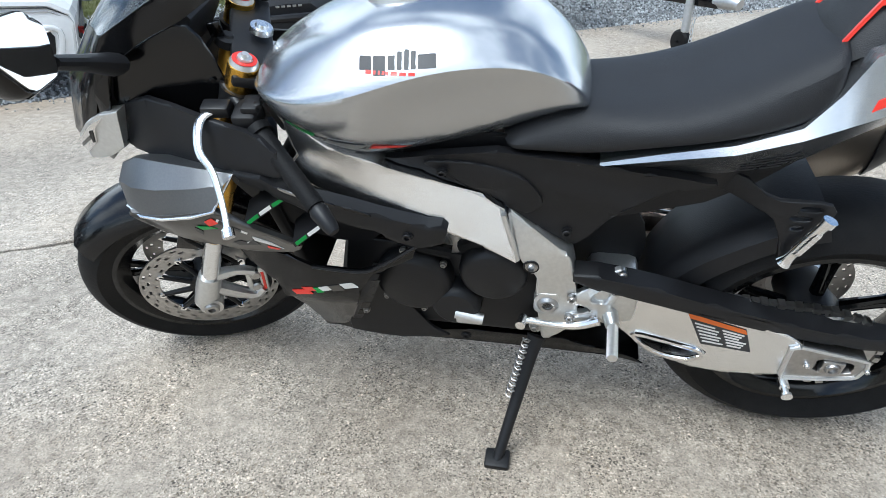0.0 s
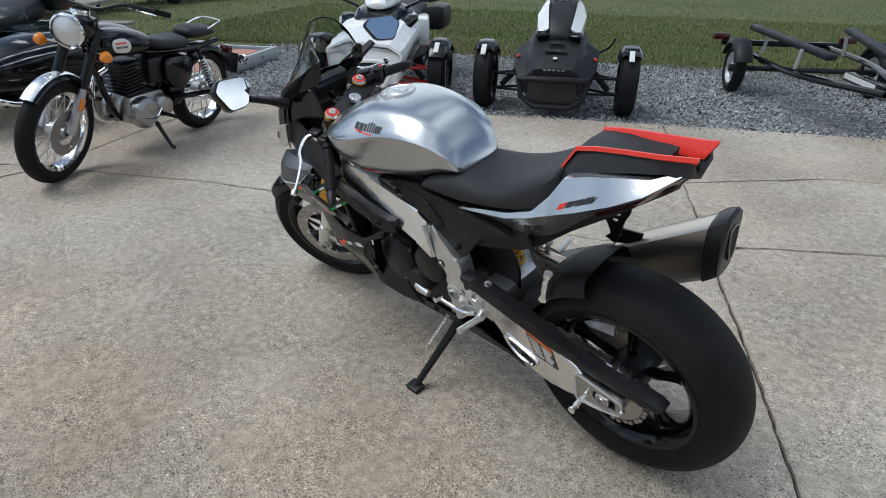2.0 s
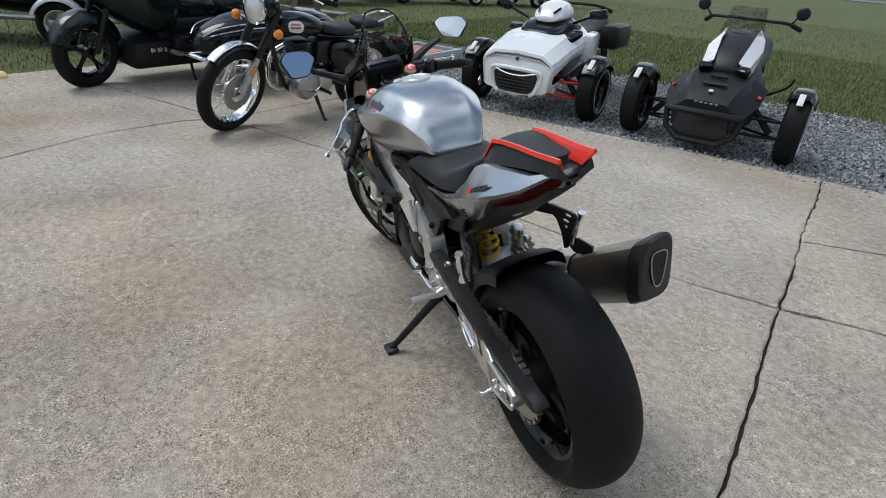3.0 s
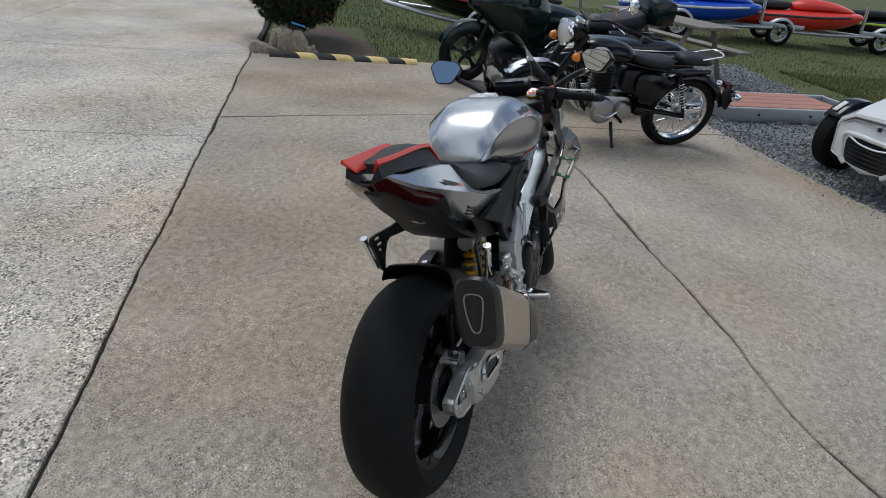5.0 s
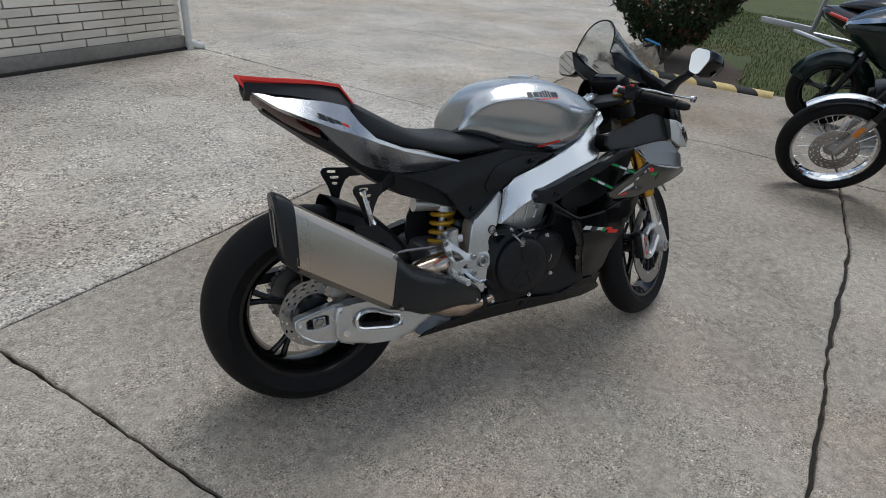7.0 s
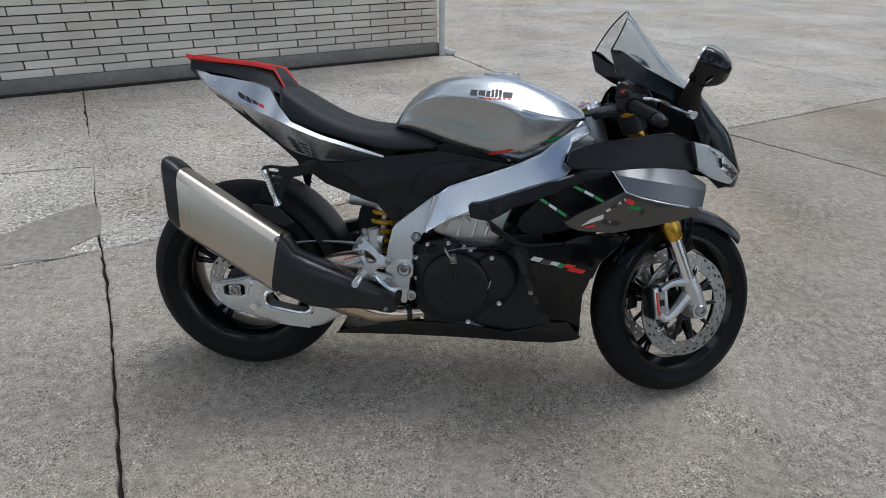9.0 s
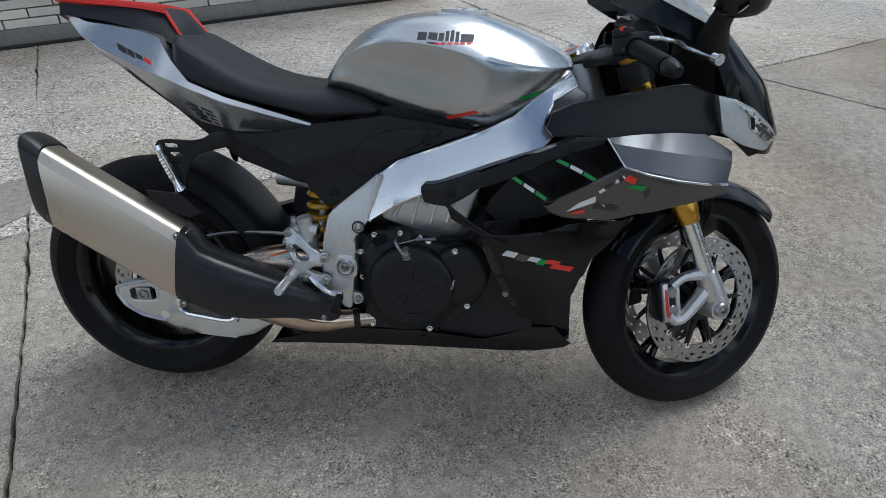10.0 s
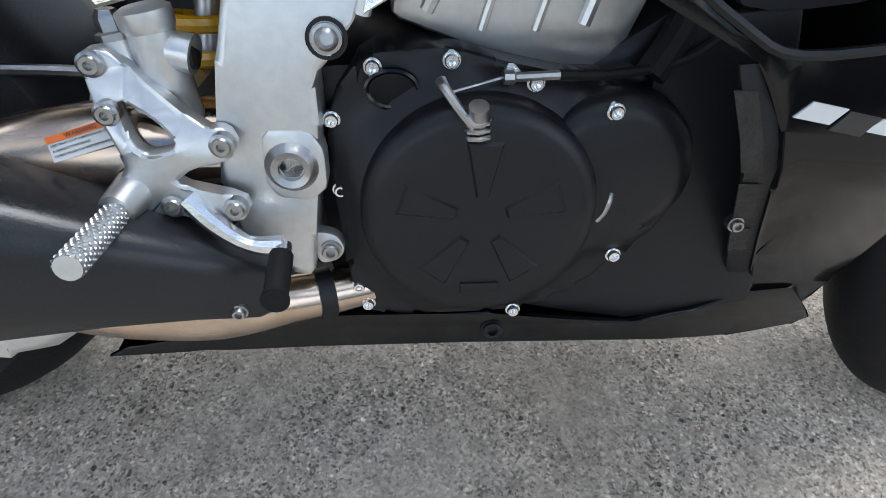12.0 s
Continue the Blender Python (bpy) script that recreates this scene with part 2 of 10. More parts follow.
M = dict(
    slab=concrete("fine_concrete", (0.388, 0.341, 0.282), (0.62, 0.556, 0.468), 128, 0.84, 0.05),
    apron=concrete("coarse_concrete", (0.56, 0.508, 0.440), (0.80, 0.745, 0.67), 70, 1.0, 0.40),
    joint=material("joint_filler", (0.032, 0.028, 0.023), 0.95, vary=0.4, grain=60, bump=0.6, bump_scale=120),
    footing=material("footing_concrete", (0.25, 0.235, 0.21), 0.9, vary=0.25, grain=30, bump=0.4, bump_scale=90, dirt=(0.13, 0.12, 0.105), patch=2),
    silt=concrete("washed_silt", (0.35, 0.315, 0.272), (0.50, 0.46, 0.41), 170, 0.6, 0.08),
    mortar=material("dark_mortar", (0.33, 0.31, 0.285), 0.95, vary=0.3, grain=80, bump=0.5, bump_scale=150),
    brick=varied("grey_brick", (0.78, 0.725, 0.635), 0.16, 0.85, island=False, patch=1.2, patch_colour=(0.62, 0.565, 0.48)),
    stone=varied("gravel_stone", (0.31, 0.32, 0.325), 0.85, 0.8, patch=0.8),
    gravel=material("gravel_bed", (0.19, 0.19, 0.185), 0.95, vary=0.6, grain=70, bump=1.0, bump_scale=60, patch=2),
    turf=material("turf", (0.088, 0.106, 0.030), 0.95, vary=0.5, grain=35, bump=1.0, bump_scale=45, patch=0.6, dirt=(0.118, 0.098, 0.046)),
    blade=varied("grass_blade", (0.120, 0.152, 0.042), 0.40, 0.7, patch=0.45, patch_colour=(0.155, 0.138, 0.060)),
    mulch=material("mulch", (0.10, 0.07, 0.05), 0.95, vary=0.5, grain=50, bump=1.0, bump_scale=50),
    asphalt=material("asphalt", (0.16, 0.16, 0.165), 0.9, vary=0.25, grain=90, bump=0.4, bump_scale=120),
    silver=material("brushed_silver_paint", (0.51, 0.525, 0.545), 0.25, 0.92, vary=0.07, grain=300, patch=2, bump=0.06, bump_scale=500, rough_vary=0.04, stretch=(0.25, 1, 1), coat=0.35),
    grey=material("gunmetal_paint", (0.12, 0.117, 0.112), 0.30, 0.85, vary=0.08, grain=200, bump=0.05, bump_scale=500, rough_vary=0.04, coat=0.3),
    wing=material("dark_silver_paint", (0.34, 0.35, 0.365), 0.36, 0.90, vary=0.08, grain=250, patch=3, bump=0.05, bump_scale=500, rough_vary=0.05, coat=0.2),
    gloss=material("gloss_black", (0.0035, 0.0035, 0.004), 0.14, spec=0.36, vary=0.15, grain=20, coat=0.08, rough_vary=0.05),
    satin=material("satin_black", (0.0095, 0.0095, 0.0108), 0.42, spec=0.34, vary=0.2, grain=60, bump=0.08, bump_scale=350),
    plastic=material("black_plastic", (0.0085, 0.0085, 0.0098), 0.50, spec=0.34, vary=0.2, grain=90, bump=0.25, bump_scale=420),
    vinyl=material("seat_vinyl", (0.0105, 0.0110, 0.0130), 0.52, spec=0.42, vary=0.2, grain=120, bump=0.5, bump_scale=600),
    rubber=material("tyre_rubber", (0.0085, 0.0085, 0.0090), 0.60, spec=0.16, vary=0.3, grain=50, bump=0.25, bump_scale=260, patch=6, dirt=(0.018, 0.0165, 0.0155)),
    alloy=material("cast_alloy", (0.66, 0.66, 0.65), 0.40, 0.9, vary=0.1, grain=120, bump=0.10, bump_scale=600),
    polished=material("polished_alloy", (0.89, 0.90, 0.91), 0.22, 1.0, vary=0.06, grain=300, bump=0.05, bump_scale=600, stretch=(0.2, 1, 1)),
    chrome=material("chrome", (0.82, 0.82, 0.82), 0.06, 1.0, vary=0.05, rough_vary=0.03),
    tanned=material("heat_tinted_steel", (0.62, 0.50, 0.40), 0.20, 1.0, vary=0.2, grain=30, patch=9, dirt=(0.40, 0.27, 0.17)),
    steel=material("worn_steel", (0.42, 0.41, 0.40), 0.34, 1.0, vary=0.2, grain=90, bump=0.1, bump_scale=300),
    titan=material("brushed_titanium", (0.56, 0.50, 0.43), 0.30, 1.0, vary=0.06, grain=350, bump=0.06, bump_scale=500, stretch=(1, 1, 0.2)),
    gold=material("gold_anodised", (0.62, 0.36, 0.06), 0.26, 1.0, vary=0.08, grain=150),
    yellow=material("yellow_spring", (0.75, 0.40, 0.01), 0.32, vary=0.1, grain=60, coat=0.3),
    red=material("red_paint", (0.75, 0.035, 0.02), 0.35, vary=0.08, grain=60, coat=0.3),
    lens=material("tail_lens", (0.050, 0.003, 0.004), 0.10, vary=0.1, coat=0.6),
    green=material("green_decal", (0.01, 0.30, 0.05), 0.35, vary=0.1),
    white=material("white_paint", (0.78, 0.78, 0.77), 0.25, vary=0.04, grain=30, coat=0.4),
    decal=material("dark_decal", (0.03, 0.03, 0.033), 0.4, vary=0.1),
    label=material("label_paper", (0.70, 0.69, 0.66), 0.55, vary=0.06),
    orange=material("orange_label", (0.75, 0.16, 0.02), 0.5, vary=0.08),
    amber=material("amber_lens", (0.75, 0.22, 0.01), 0.12, vary=0.08, coat=0.5),
    carbon=material("dark_cover", (0.015, 0.0155, 0.017), 0.34, spec=0.42, vary=0.25, grain=400, bump=0.1, bump_scale=500),
    mirror=material("mirror_glass", (0.9, 0.9, 0.9), 0.02, 1.0, vary=0.01, rough_vary=0.0),
    screen=glass("windscreen", (0.80, 0.84, 0.86), 0.02, 1.42),
    clear=glass("clear_lens", (0.95, 0.96, 0.97), 0.03),
    darkgreen=material("dark_green_paint", (0.003, 0.012, 0.010), 0.16, vary=0.1, spec=0.35, coat=0.15),
    navy=material("navy_gloss", (0.010, 0.014, 0.035), 0.12, vary=0.1, coat=0.6),
    blue=material("blue_paint", (0.01, 0.07, 0.50), 0.2, vary=0.08, coat=0.5),
    lime=material("lime_paint", (0.45, 0.65, 0.03), 0.25, vary=0.08, coat=0.4),
    wood=material("grey_wood", (0.24, 0.215, 0.18), 0.85, vary=0.3, grain=30, bump=0.5, bump_scale=80, stretch=(0.15, 1, 1)),
    redwood=material("faded_red_board", (0.42, 0.20, 0.15), 0.8, vary=0.25, grain=30, bump=0.3, bump_scale=80),
    rock=material("fieldstone", (0.40, 0.345, 0.275), 0.9, vary=0.5, grain=25, bump=0.9, bump_scale=40, dirt=(0.17, 0.135, 0.09), patch=7),
    sky_blue=material("blue_plastic", (0.05, 0.30, 0.62), 0.4, vary=0.1),
    kerb=material("yellow_block", (0.80, 0.60, 0.25), 0.75, vary=0.2, grain=30, bump=0.3, bump_scale=90),
    tar=material("black_rubber_kerb", (0.03, 0.029, 0.028), 0.75, vary=0.3, grain=40, bump=0.4, bump_scale=90),
    leaf=varied("dark_foliage", (0.022, 0.042, 0.016), 0.6, 0.6, patch=1.5, patch_colour=(0.036, 0.042, 0.018)),
    leaf_dry=varied("rust_foliage", (0.14, 0.055, 0.025), 0.5, 0.7, patch=2.0),
    pipe=material("white_downpipe", (0.62, 0.62, 0.60), 0.4, vary=0.1, grain=20),
    tread=material("knobbly_tyre", (0.035, 0.034, 0.033), 0.8, vary=0.3, grain=30, bump=0.6, bump_scale=60, dirt=(0.09, 0.08, 0.07)),
    galv=material("galvanised_steel", (0.50, 0.51, 0.52), 0.45, 0.8, vary=0.15, grain=40, bump=0.1, bump_scale=200),
)

# ---- tools ----
def part(name, bm, mat, parent=None, label="", angle=35.0, kind=""):
    """Links a bmesh as one mesh object under a thing or a part."""
    bmesh.ops.recalc_face_normals(bm, faces=bm.faces)
    lim = radians(angle)
    for f in bm.faces:
        f.smooth = True
    for e in bm.edges:
        e.smooth = len(e.link_faces) == 2 and e.calc_face_angle(0.0) < lim
    me = bpy.data.meshes.new(name)
    bm.to_mesh(me)
    bm.free()
    me.materials.append(mat)
    ob = new(name, me)
    if parent is not None:
        ob.parent = parent
    return tagged(ob, label, kind=kind)


def thing(name, label, category, group="", m=None):
    ob = new(name)
    ob.empty_display_size = 0.1
    if m is not None:
        ob.matrix_basis = m
    return tagged(ob, label, category, group)


def soft(pts, k=1, cut=0.22):
    """Rounds the corners of a closed outline."""
    for _ in range(k):
        out = []
        for i, p in enumerate(pts):
            q = pts[(i + 1) % len(pts)]
            out.append(tuple(a + (b - a) * cut for a, b in zip(p, q)))
            out.append(tuple(a + (b - a) * (1 - cut) for a, b in zip(p, q)))
        pts = out
    return pts


def curve_at(rows, x):
    """Values of a table (x, a, b, ...) at x, gliding from row to row."""
    if x <= rows[0][0]:
        return rows[0][1:]
    for p, q in zip(rows, rows[1:]):
        if x <= q[0]:
            k = (x - p[0]) / (q[0] - p[0])
            return tuple(a + (b - a) * k for a, b in zip(p[1:], q[1:]))
    return rows[-1][1:]


def glide(pts, n=6, closed=False):
    """A smooth line through points."""
    P = [Vector(p) for p in pts]
    out = []
    c = len(P)
    for i in range(c if closed else c - 1):
        p1, p2 = P[i], P[(i + 1) % c]
        p0 = P[i - 1] if closed or i else p1 * 2 - p2
        p3 = P[(i + 2) % c] if closed or i + 2 < c else p2 * 2 - p1
        for j in range(n):
            t = j / n
            out.append(0.5 * (2 * p1 + (p2 - p0) * t + (2 * p0 - 5 * p1 + 4 * p2 - p3) * t * t + (3 * p1 - p0 - 3 * p2 + p3) * t ** 3))
    if not closed:
        out.append(P[-1])
    return out


def skin(bm, rings, closed=True, caps=True):
    """Faces between rings of points."""
    rows = [[bm.verts.new(p) for p in r] for r in rings]
    n = len(rows[0])
    for a, b in zip(rows, rows[1:]):
        for i in range(n if closed else n - 1):
            j = (i + 1) % n
            bm.faces.new((a[i], a[j], b[j], b[i]))
    if caps and closed:
        bm.faces.new(rows[0])
        bm.faces.new(rows[-1][::-1])
    return bm


def tube(bm, pts, r, n=10, smooth=0, flat=1.0):
    """A bar along a line; r is one radius or one at each point."""
    P = glide(pts, smooth) if smooth else [Vector(p) for p in pts]
    c = len(P)
    R = [r] * c if isinstance(r, (int, float)) else [curve_at([(i / (len(r) - 1), v) for i, v in enumerate(r)], k / (c - 1))[0] for k in range(c)]
    up = None
    rings = []
    for i, p in enumerate(P):
        d = (P[min(i + 1, c - 1)] - P[max(i - 1, 0)]).normalized()
        if up is None:
            up = d.orthogonal().normalized() if abs(d.z) > 0.9 else Vector((0, 0, 1))
        side = d.cross(up).normalized()
        up = side.cross(d).normalized()
        rings.append([p + (side * math.cos(2 * math.pi * k / n) + up * flat * math.sin(2 * math.pi * k / n)) * R[i] for k in range(n)])
    return skin(bm, rings)


def lathe(bm, profile, centre=(0, 0, 0), n=48, closed=False, m=None, span=(0.0, 360.0)):
    """Turns a profile of (radius, along) round the y axis."""
    full = span[1] - span[0] >= 359.9
    steps = n if full else n + 1
    rings = []
    for i in range(steps):
        a = radians(span[0] + (span[1] - span[0]) * i / n)
        rings.append([Vector((r * math.cos(a), y, r * math.sin(a))) + Vector(centre) for r, y in profile])
    rows = [[bm.verts.new(m @ p if m else p) for p in r] for r in rings]
    k = len(profile)
    for i in range(n):
        a, b = rows[i], rows[(i + 1) % steps]
        for j in range(k if closed else k - 1):
            l = (j + 1) % k
            vs = []
            for v in (a[j], a[l], b[l], b[j]):
                if v not in vs:
                    vs.append(v)
            bm.faces.new(vs)
    bmesh.ops.remove_doubles(bm, verts=bm.verts, dist=1e-6)
    return bm


def rod(bm, p, q, r, r2=None, n=16):
    """A cylinder or cone from p to q."""
    return tube(bm, [p, q], [r, r2 if r2 is not None else r], n)


def block(bm, centre, size, m=None, bevel=0.004, taper=1.0):
    """A box with rounded edges; taper narrows its top."""
    verts = []
    for sx in (-1, 1):
        for sy in (-1, 1):
            for sz in (-1, 1):
                k = taper if sz > 0 else 1.0
                verts.append(bm.verts.new((sx * size[0] / 2 * k, sy * size[1] / 2 * k, sz * size[2] / 2)))
    faces = [bm.faces.new([verts[i] for i in f]) for f in ((0, 1, 3, 2), (4, 6, 7, 5), (0, 4, 5, 1), (2, 3, 7, 6), (0, 2, 6, 4), (1, 5, 7, 3))]
    if bevel:
        edges = list({e for f in faces for e in f.edges})
        got = bmesh.ops.bevel(bm, geom=edges, offset=min(bevel, min(size) * 0.3), segments=2, affect="EDGES", profile=0.5)
        verts = list({v for f in got["faces"] for v in f.verts})
    verts = [v for v in verts if v.is_valid]
    mat = Matrix.Translation(centre) @ (m or Matrix())
    for v in verts:
        v.co = mat @ v.co
    return bm


def panel(bm, outline, depth, thick, holes=(), step=0.04, side=1.0, bevel=0.003):
    """A shell over an outline in (x, z). depth(x, z) is how far it stands out to its side; it is thick inwards."""
    tmp = bmesh.new()
    edges = []
    for pts in (outline, *holes):
        vs = [tmp.verts.new((x, 0, z)) for x, z in pts]
        edges += [tmp.edges.new((vs[i], vs[(i + 1) % len(vs)])) for i in range(len(vs))]
    if holes:
        bmesh.ops.triangle_fill(tmp, edges=edges, use_beauty=True, use_dissolve=False)
    else:
        tmp.faces.new(list(tmp.verts))
    for axis in (0, 2):
        lo, hi = min(v.co[axis] for v in tmp.verts), max(v.co[axis] for v in tmp.verts)
        k = lo + step
        while k < hi - step * 0.3:
            no = [0, 0, 0]
            no[axis] = 1
            co = [0, 0, 0]
            co[axis] = k
            bmesh.ops.bisect_plane(tmp, geom=tmp.verts[:] + tmp.edges[:] + tmp.faces[:], plane_co=co, plane_no=no)
            k += step
    bmesh.ops.recalc_face_normals(tmp, faces=tmp.faces)
    rim = [e for e in tmp.edges if len(e.link_faces) == 1]
    got = bmesh.ops.extrude_face_region(tmp, geom=tmp.faces[:])
    moved = {v for v in got["geom"] if isinstance(v, bmesh.types.BMVert)}
    base = [v for v in tmp.verts if v not in moved]
    for v in base:
        v.co.y = side * (depth(v.co.x, v.co.z) - thick)
    for v in moved:
        v.co.y = side * depth(v.co.x, v.co.z)
    if bevel:
        top = [e for e in tmp.edges if all(v in moved for v in e.verts) and len(e.link_faces) == 2 and any(any(v not in moved for v in f.verts) for f in e.link_faces)]
        bmesh.ops.bevel(tmp, geom=top, offset=min(bevel, thick * 0.45), segments=2, affect="EDGES", profile=0.5)
    me = bpy.data.meshes.new("tmp")
    tmp.to_mesh(me)
    tmp.free()
    bm.from_mesh(me)
    bpy.data.meshes.remove(me)
    return bm


def halves(stations):
    """Rings across y from rows of (x, [(half width, z), ...]) listed from the top's middle to the bottom's."""
    rings = []
    for x, half in stations:
        left = [Vector((x, w, z)) for w, z in half]
        right = [Vector((x, -w, z)) for w, z in reversed(half) if w > 1e-6]
        rings.append(left + right)
    return rings


def subdivide(ob, levels=1):
    mod = ob.modifiers.new("round", "SUBSURF")
    mod.levels = mod.render_levels = levels
    return ob


def crisp(ob):
    """Flat faces stay flat up to their rounded edges."""
    mod = ob.modifiers.new("faces", "WEIGHTED_NORMAL")
    mod.keep_sharp = True
    return ob


def turned(bm, m):
    bmesh.ops.transform(bm, matrix=m, verts=bm.verts)
    return bm


def at(x, y, z, rx=0, ry=0, rz=0):
    return pose(x, y, z, rx, ry, rz)

# ---- the lot: a runs along the building, b towards it ----
LOT = radians(29.2)


def lot(a, b, z=0.0):
    return Vector((a * math.cos(LOT) - b * math.sin(LOT), a * math.sin(LOT) + b * math.cos(LOT), z))


def sheet(name, corners, z, mat, label, category="ground", thick=0.1, step=0.0, wavy=0.0):
    bm = bmesh.new()
    pts = []
    for i, p in enumerate(corners):
        q = corners[(i + 1) % len(corners)]
        n = max(1, int(math.hypot(q[0] - p[0], q[1] - p[1]) / step)) if step else 1
        for k in range(n):
            a, b = p[0] + (q[0] - p[0]) * k / n, p[1] + (q[1] - p[1]) * k / n
            w = noise.noise((a * 1.7, b * 1.7, 3.0)) * wavy
            pts.append((a + w, b + noise.noise((a * 1.7, b * 1.7, 9.0)) * wavy))
    top = [bm.verts.new(lot(a, b, z)) for a, b in pts]
    low = [bm.verts.new(lot(a, b, z - thick)) for a, b in pts]
    bm.faces.new(top)
    bm.faces.new(low[::-1])
    for i in range(len(pts)):
        j = (i + 1) % len(pts)
        bm.faces.new((top[i], low[i], low[j], top[j]))
    return tagged(part(name, bm, mat), label, category, kind="structure")


ground = sheet("ground", [(-900, -900), (900, -900), (900, 900), (-900, 900)], -0.10, M["turf"], "short mown grass field reaching the horizon", thick=0.5)
lawn = sheet("lawn", [(-14, -7.1), (4.9, -7.05), (5.9, -6.15), (7.7, -6.35), (7.9, -5.0), (7.2, -4.2), (6.35, -3.4), (6.3, 1.05), (40, 1.0), (40, -60), (-14, -60)], -0.035, M["turf"],
             "short mown green and straw lawn beside the lot", "lawn", 0.06, step=0.25, wavy=0.10)
gravel = sheet("gravel_strip", [(-14, -7.2), (5.0, -7.15), (6.0, -6.25), (7.75, -6.45), (8.0, -5.0), (7.3, -4.2), (6.4, -3.3), (-14, -3.3)], -0.045, M["gravel"],
               "grey crushed stone strip between concrete and lawn", "gravel", 0.05)
bed = sheet("pavement", [(-13.5, -4.40), (-4.2, -4.07), (-0.35, -3.87), (2.2, -3.61), (6.2, -3.42), (6.26, 1.1), (45, 1.1), (45, 12), (2.96, 12), (2.96, 4.6), (-13.5, 4.6)], -0.022, M["joint"],
            "dark joint filler under the concrete slabs", "pavement", 0.10)
mulch = sheet("mulch_bed", [(6.27, 1.0), (6.3, -0.35), (7.0, -0.4), (8.4, 0.1), (8.9, 1.0)], -0.015, M["mulch"], "brown bark mulch under the shrub", "mulch", 0.05, step=0.2, wavy=0.12)
road = sheet("road", [(-90, -72), (160, -58), (160, -66), (-90, -80)], -0.03, M["asphalt"], "grey asphalt road beyond the lawn", "road", 0.06)


def slab(corners, mat, gap=0.010, rough=0.010, seed=0.0):
    """One concrete slab with worn, slightly crooked edges."""
    cx, cy = sum(p[0] for p in corners) / len(corners), sum(p[1] for p in corners) / len(corners)
    pts = []
    for i, p in enumerate(corners):
        q = corners[(i + 1) % len(corners)]
        L = math.hypot(q[0] - p[0], q[1] - p[1])
        nx, ny = (q[1] - p[1]) / L, -(q[0] - p[0]) / L
        if nx * (cx - p[0]) + ny * (cy - p[1]) < 0:
            nx, ny = -nx, -ny
        n = max(1, int(L / 0.028)) if L < 12 else int(L / 0.3)
        for k in range(n):
            a, b = p[0] + (q[0] - p[0]) * k / n, p[1] + (q[1] - p[1]) * k / n
            w = gap * 0.5 + max(0.0, noise.noise((a * 9, b * 9, seed))) * rough + max(0, noise.noise((a * 2.3, b * 2.3, seed + 5)) - 0.25) * rough * 3
            w += max(0.0, noise.noise((a * 31, b * 31, seed + 2))) * rough * 0.7
            d = noise.noise((a * 1.1, b * 1.1, 7.0)) * rough * 2.2 + noise.noise((a * 6, b * 6, 11.0)) * rough * 0.9 + noise.noise((a * 17, b * 17, 13.0)) * rough * 0.8
            if min(k, n - k) * L / n < 0.05:
                d = 0.0
            pts.append((a + nx * w + abs(ny) * d * 0 + d * abs(nx), b + ny * w + d * abs(ny)))
    bm = bmesh.new()
    rings = []
    for z, inset in ((-0.03, 0.0), (-0.006, 0.0), (0.0, 0.008)):
        ring = []
        for a, b in pts:
            k = inset / max(0.2, math.hypot(cx - a, cy - b))
            ring.append(bm.verts.new(lot(a + (cx - a) * k, b + (cy - b) * k, z)))
        rings.append(ring)
    for r, s in zip(rings, rings[1:]):
        for i in range(len(pts)):
            j = (i + 1) % len(pts)
            bm.faces.new((r[i], r[j], s[j], s[i]))
    bm.faces.new(rings[-1])
    return part("slab", bm, mat, bed)


# slab corners in lot metres: along, across
S1, S2 = M["slab"], M["apron"]
EDGE = [(6.2, -3.42), (4.1, -3.52), (2.2, -3.62), (0.5, -3.84), (-0.35, -3.88), (-1.5, -3.97), (-4.2, -4.08), (-13, -4.4)]
slab([(-0.51, 1.14), (3.57, 1.14), (3.77, 0.2), (3.92, -0.55), (3.87, -1.2), (3.75, -1.48), (2.5, -1.56), (1.4, -1.49), (0.6, -1.475), (0.1, -1.41), (-0.42, -1.47)], S1, 0.010, 0.007, 1)
slab([(3.57, 1.14), (6.2, 1.14), (6.22, -1.30), (5.37, -1.33), (3.75, -1.48), (3.87, -1.2), (3.92, -0.55), (3.77, 0.2)], S1, 0.014, 0.009, 2)
slab([(-0.42, -1.47), (0.1, -1.41), (0.6, -1.475), (1.4, -1.49), (2.5, -1.56), (3.75, -1.48), (3.70, -3.54), *EDGE[2:5]], S1, 0.011, 0.009, 3)
slab([(3.75, -1.48), (5.37, -1.33), (6.22, -1.30), *EDGE[:2], (3.70, -3.54)], S1, 0.012, 0.009, 4)
slab([(-0.42, -1.47), (-0.385, -2.43), (-1.3, -2.78), (-4.2, -2.95), (-4.2, -1.75), (-1.4, -1.64), (-0.78, -1.56)], S1, 0.010, 0.012, 5)
slab([(-0.385, -2.43), *EDGE[4:7], (-4.2, -2.95), (-1.3, -2.78)], S1, 0.008, 0.012, 6)
slab([(-0.51, 1.14), (-0.42, -1.47), (-0.78, -1.56), (-1.4, -1.64), (-4.2, -1.75), (-4.3, 1.14)], S1, 0.009, 0.009, 7)
slab([(-4.3, 1.14), *EDGE[6:], (-13, 1.14)], S1, 0.012, 0.012, 8)
slab([(-0.51, 1.143), (3.09, 1.143), (3.05, 4.48), (-0.67, 4.48)], S2, 0.006, 0.005, 9)
slab([(-0.51, 1.143), (-0.56, 2.35), (-1.1, 2.47), (-2.0, 2.42), (-4.4, 2.5), (-4.4, 1.143)], S2, 0.006, 0.008, 10)
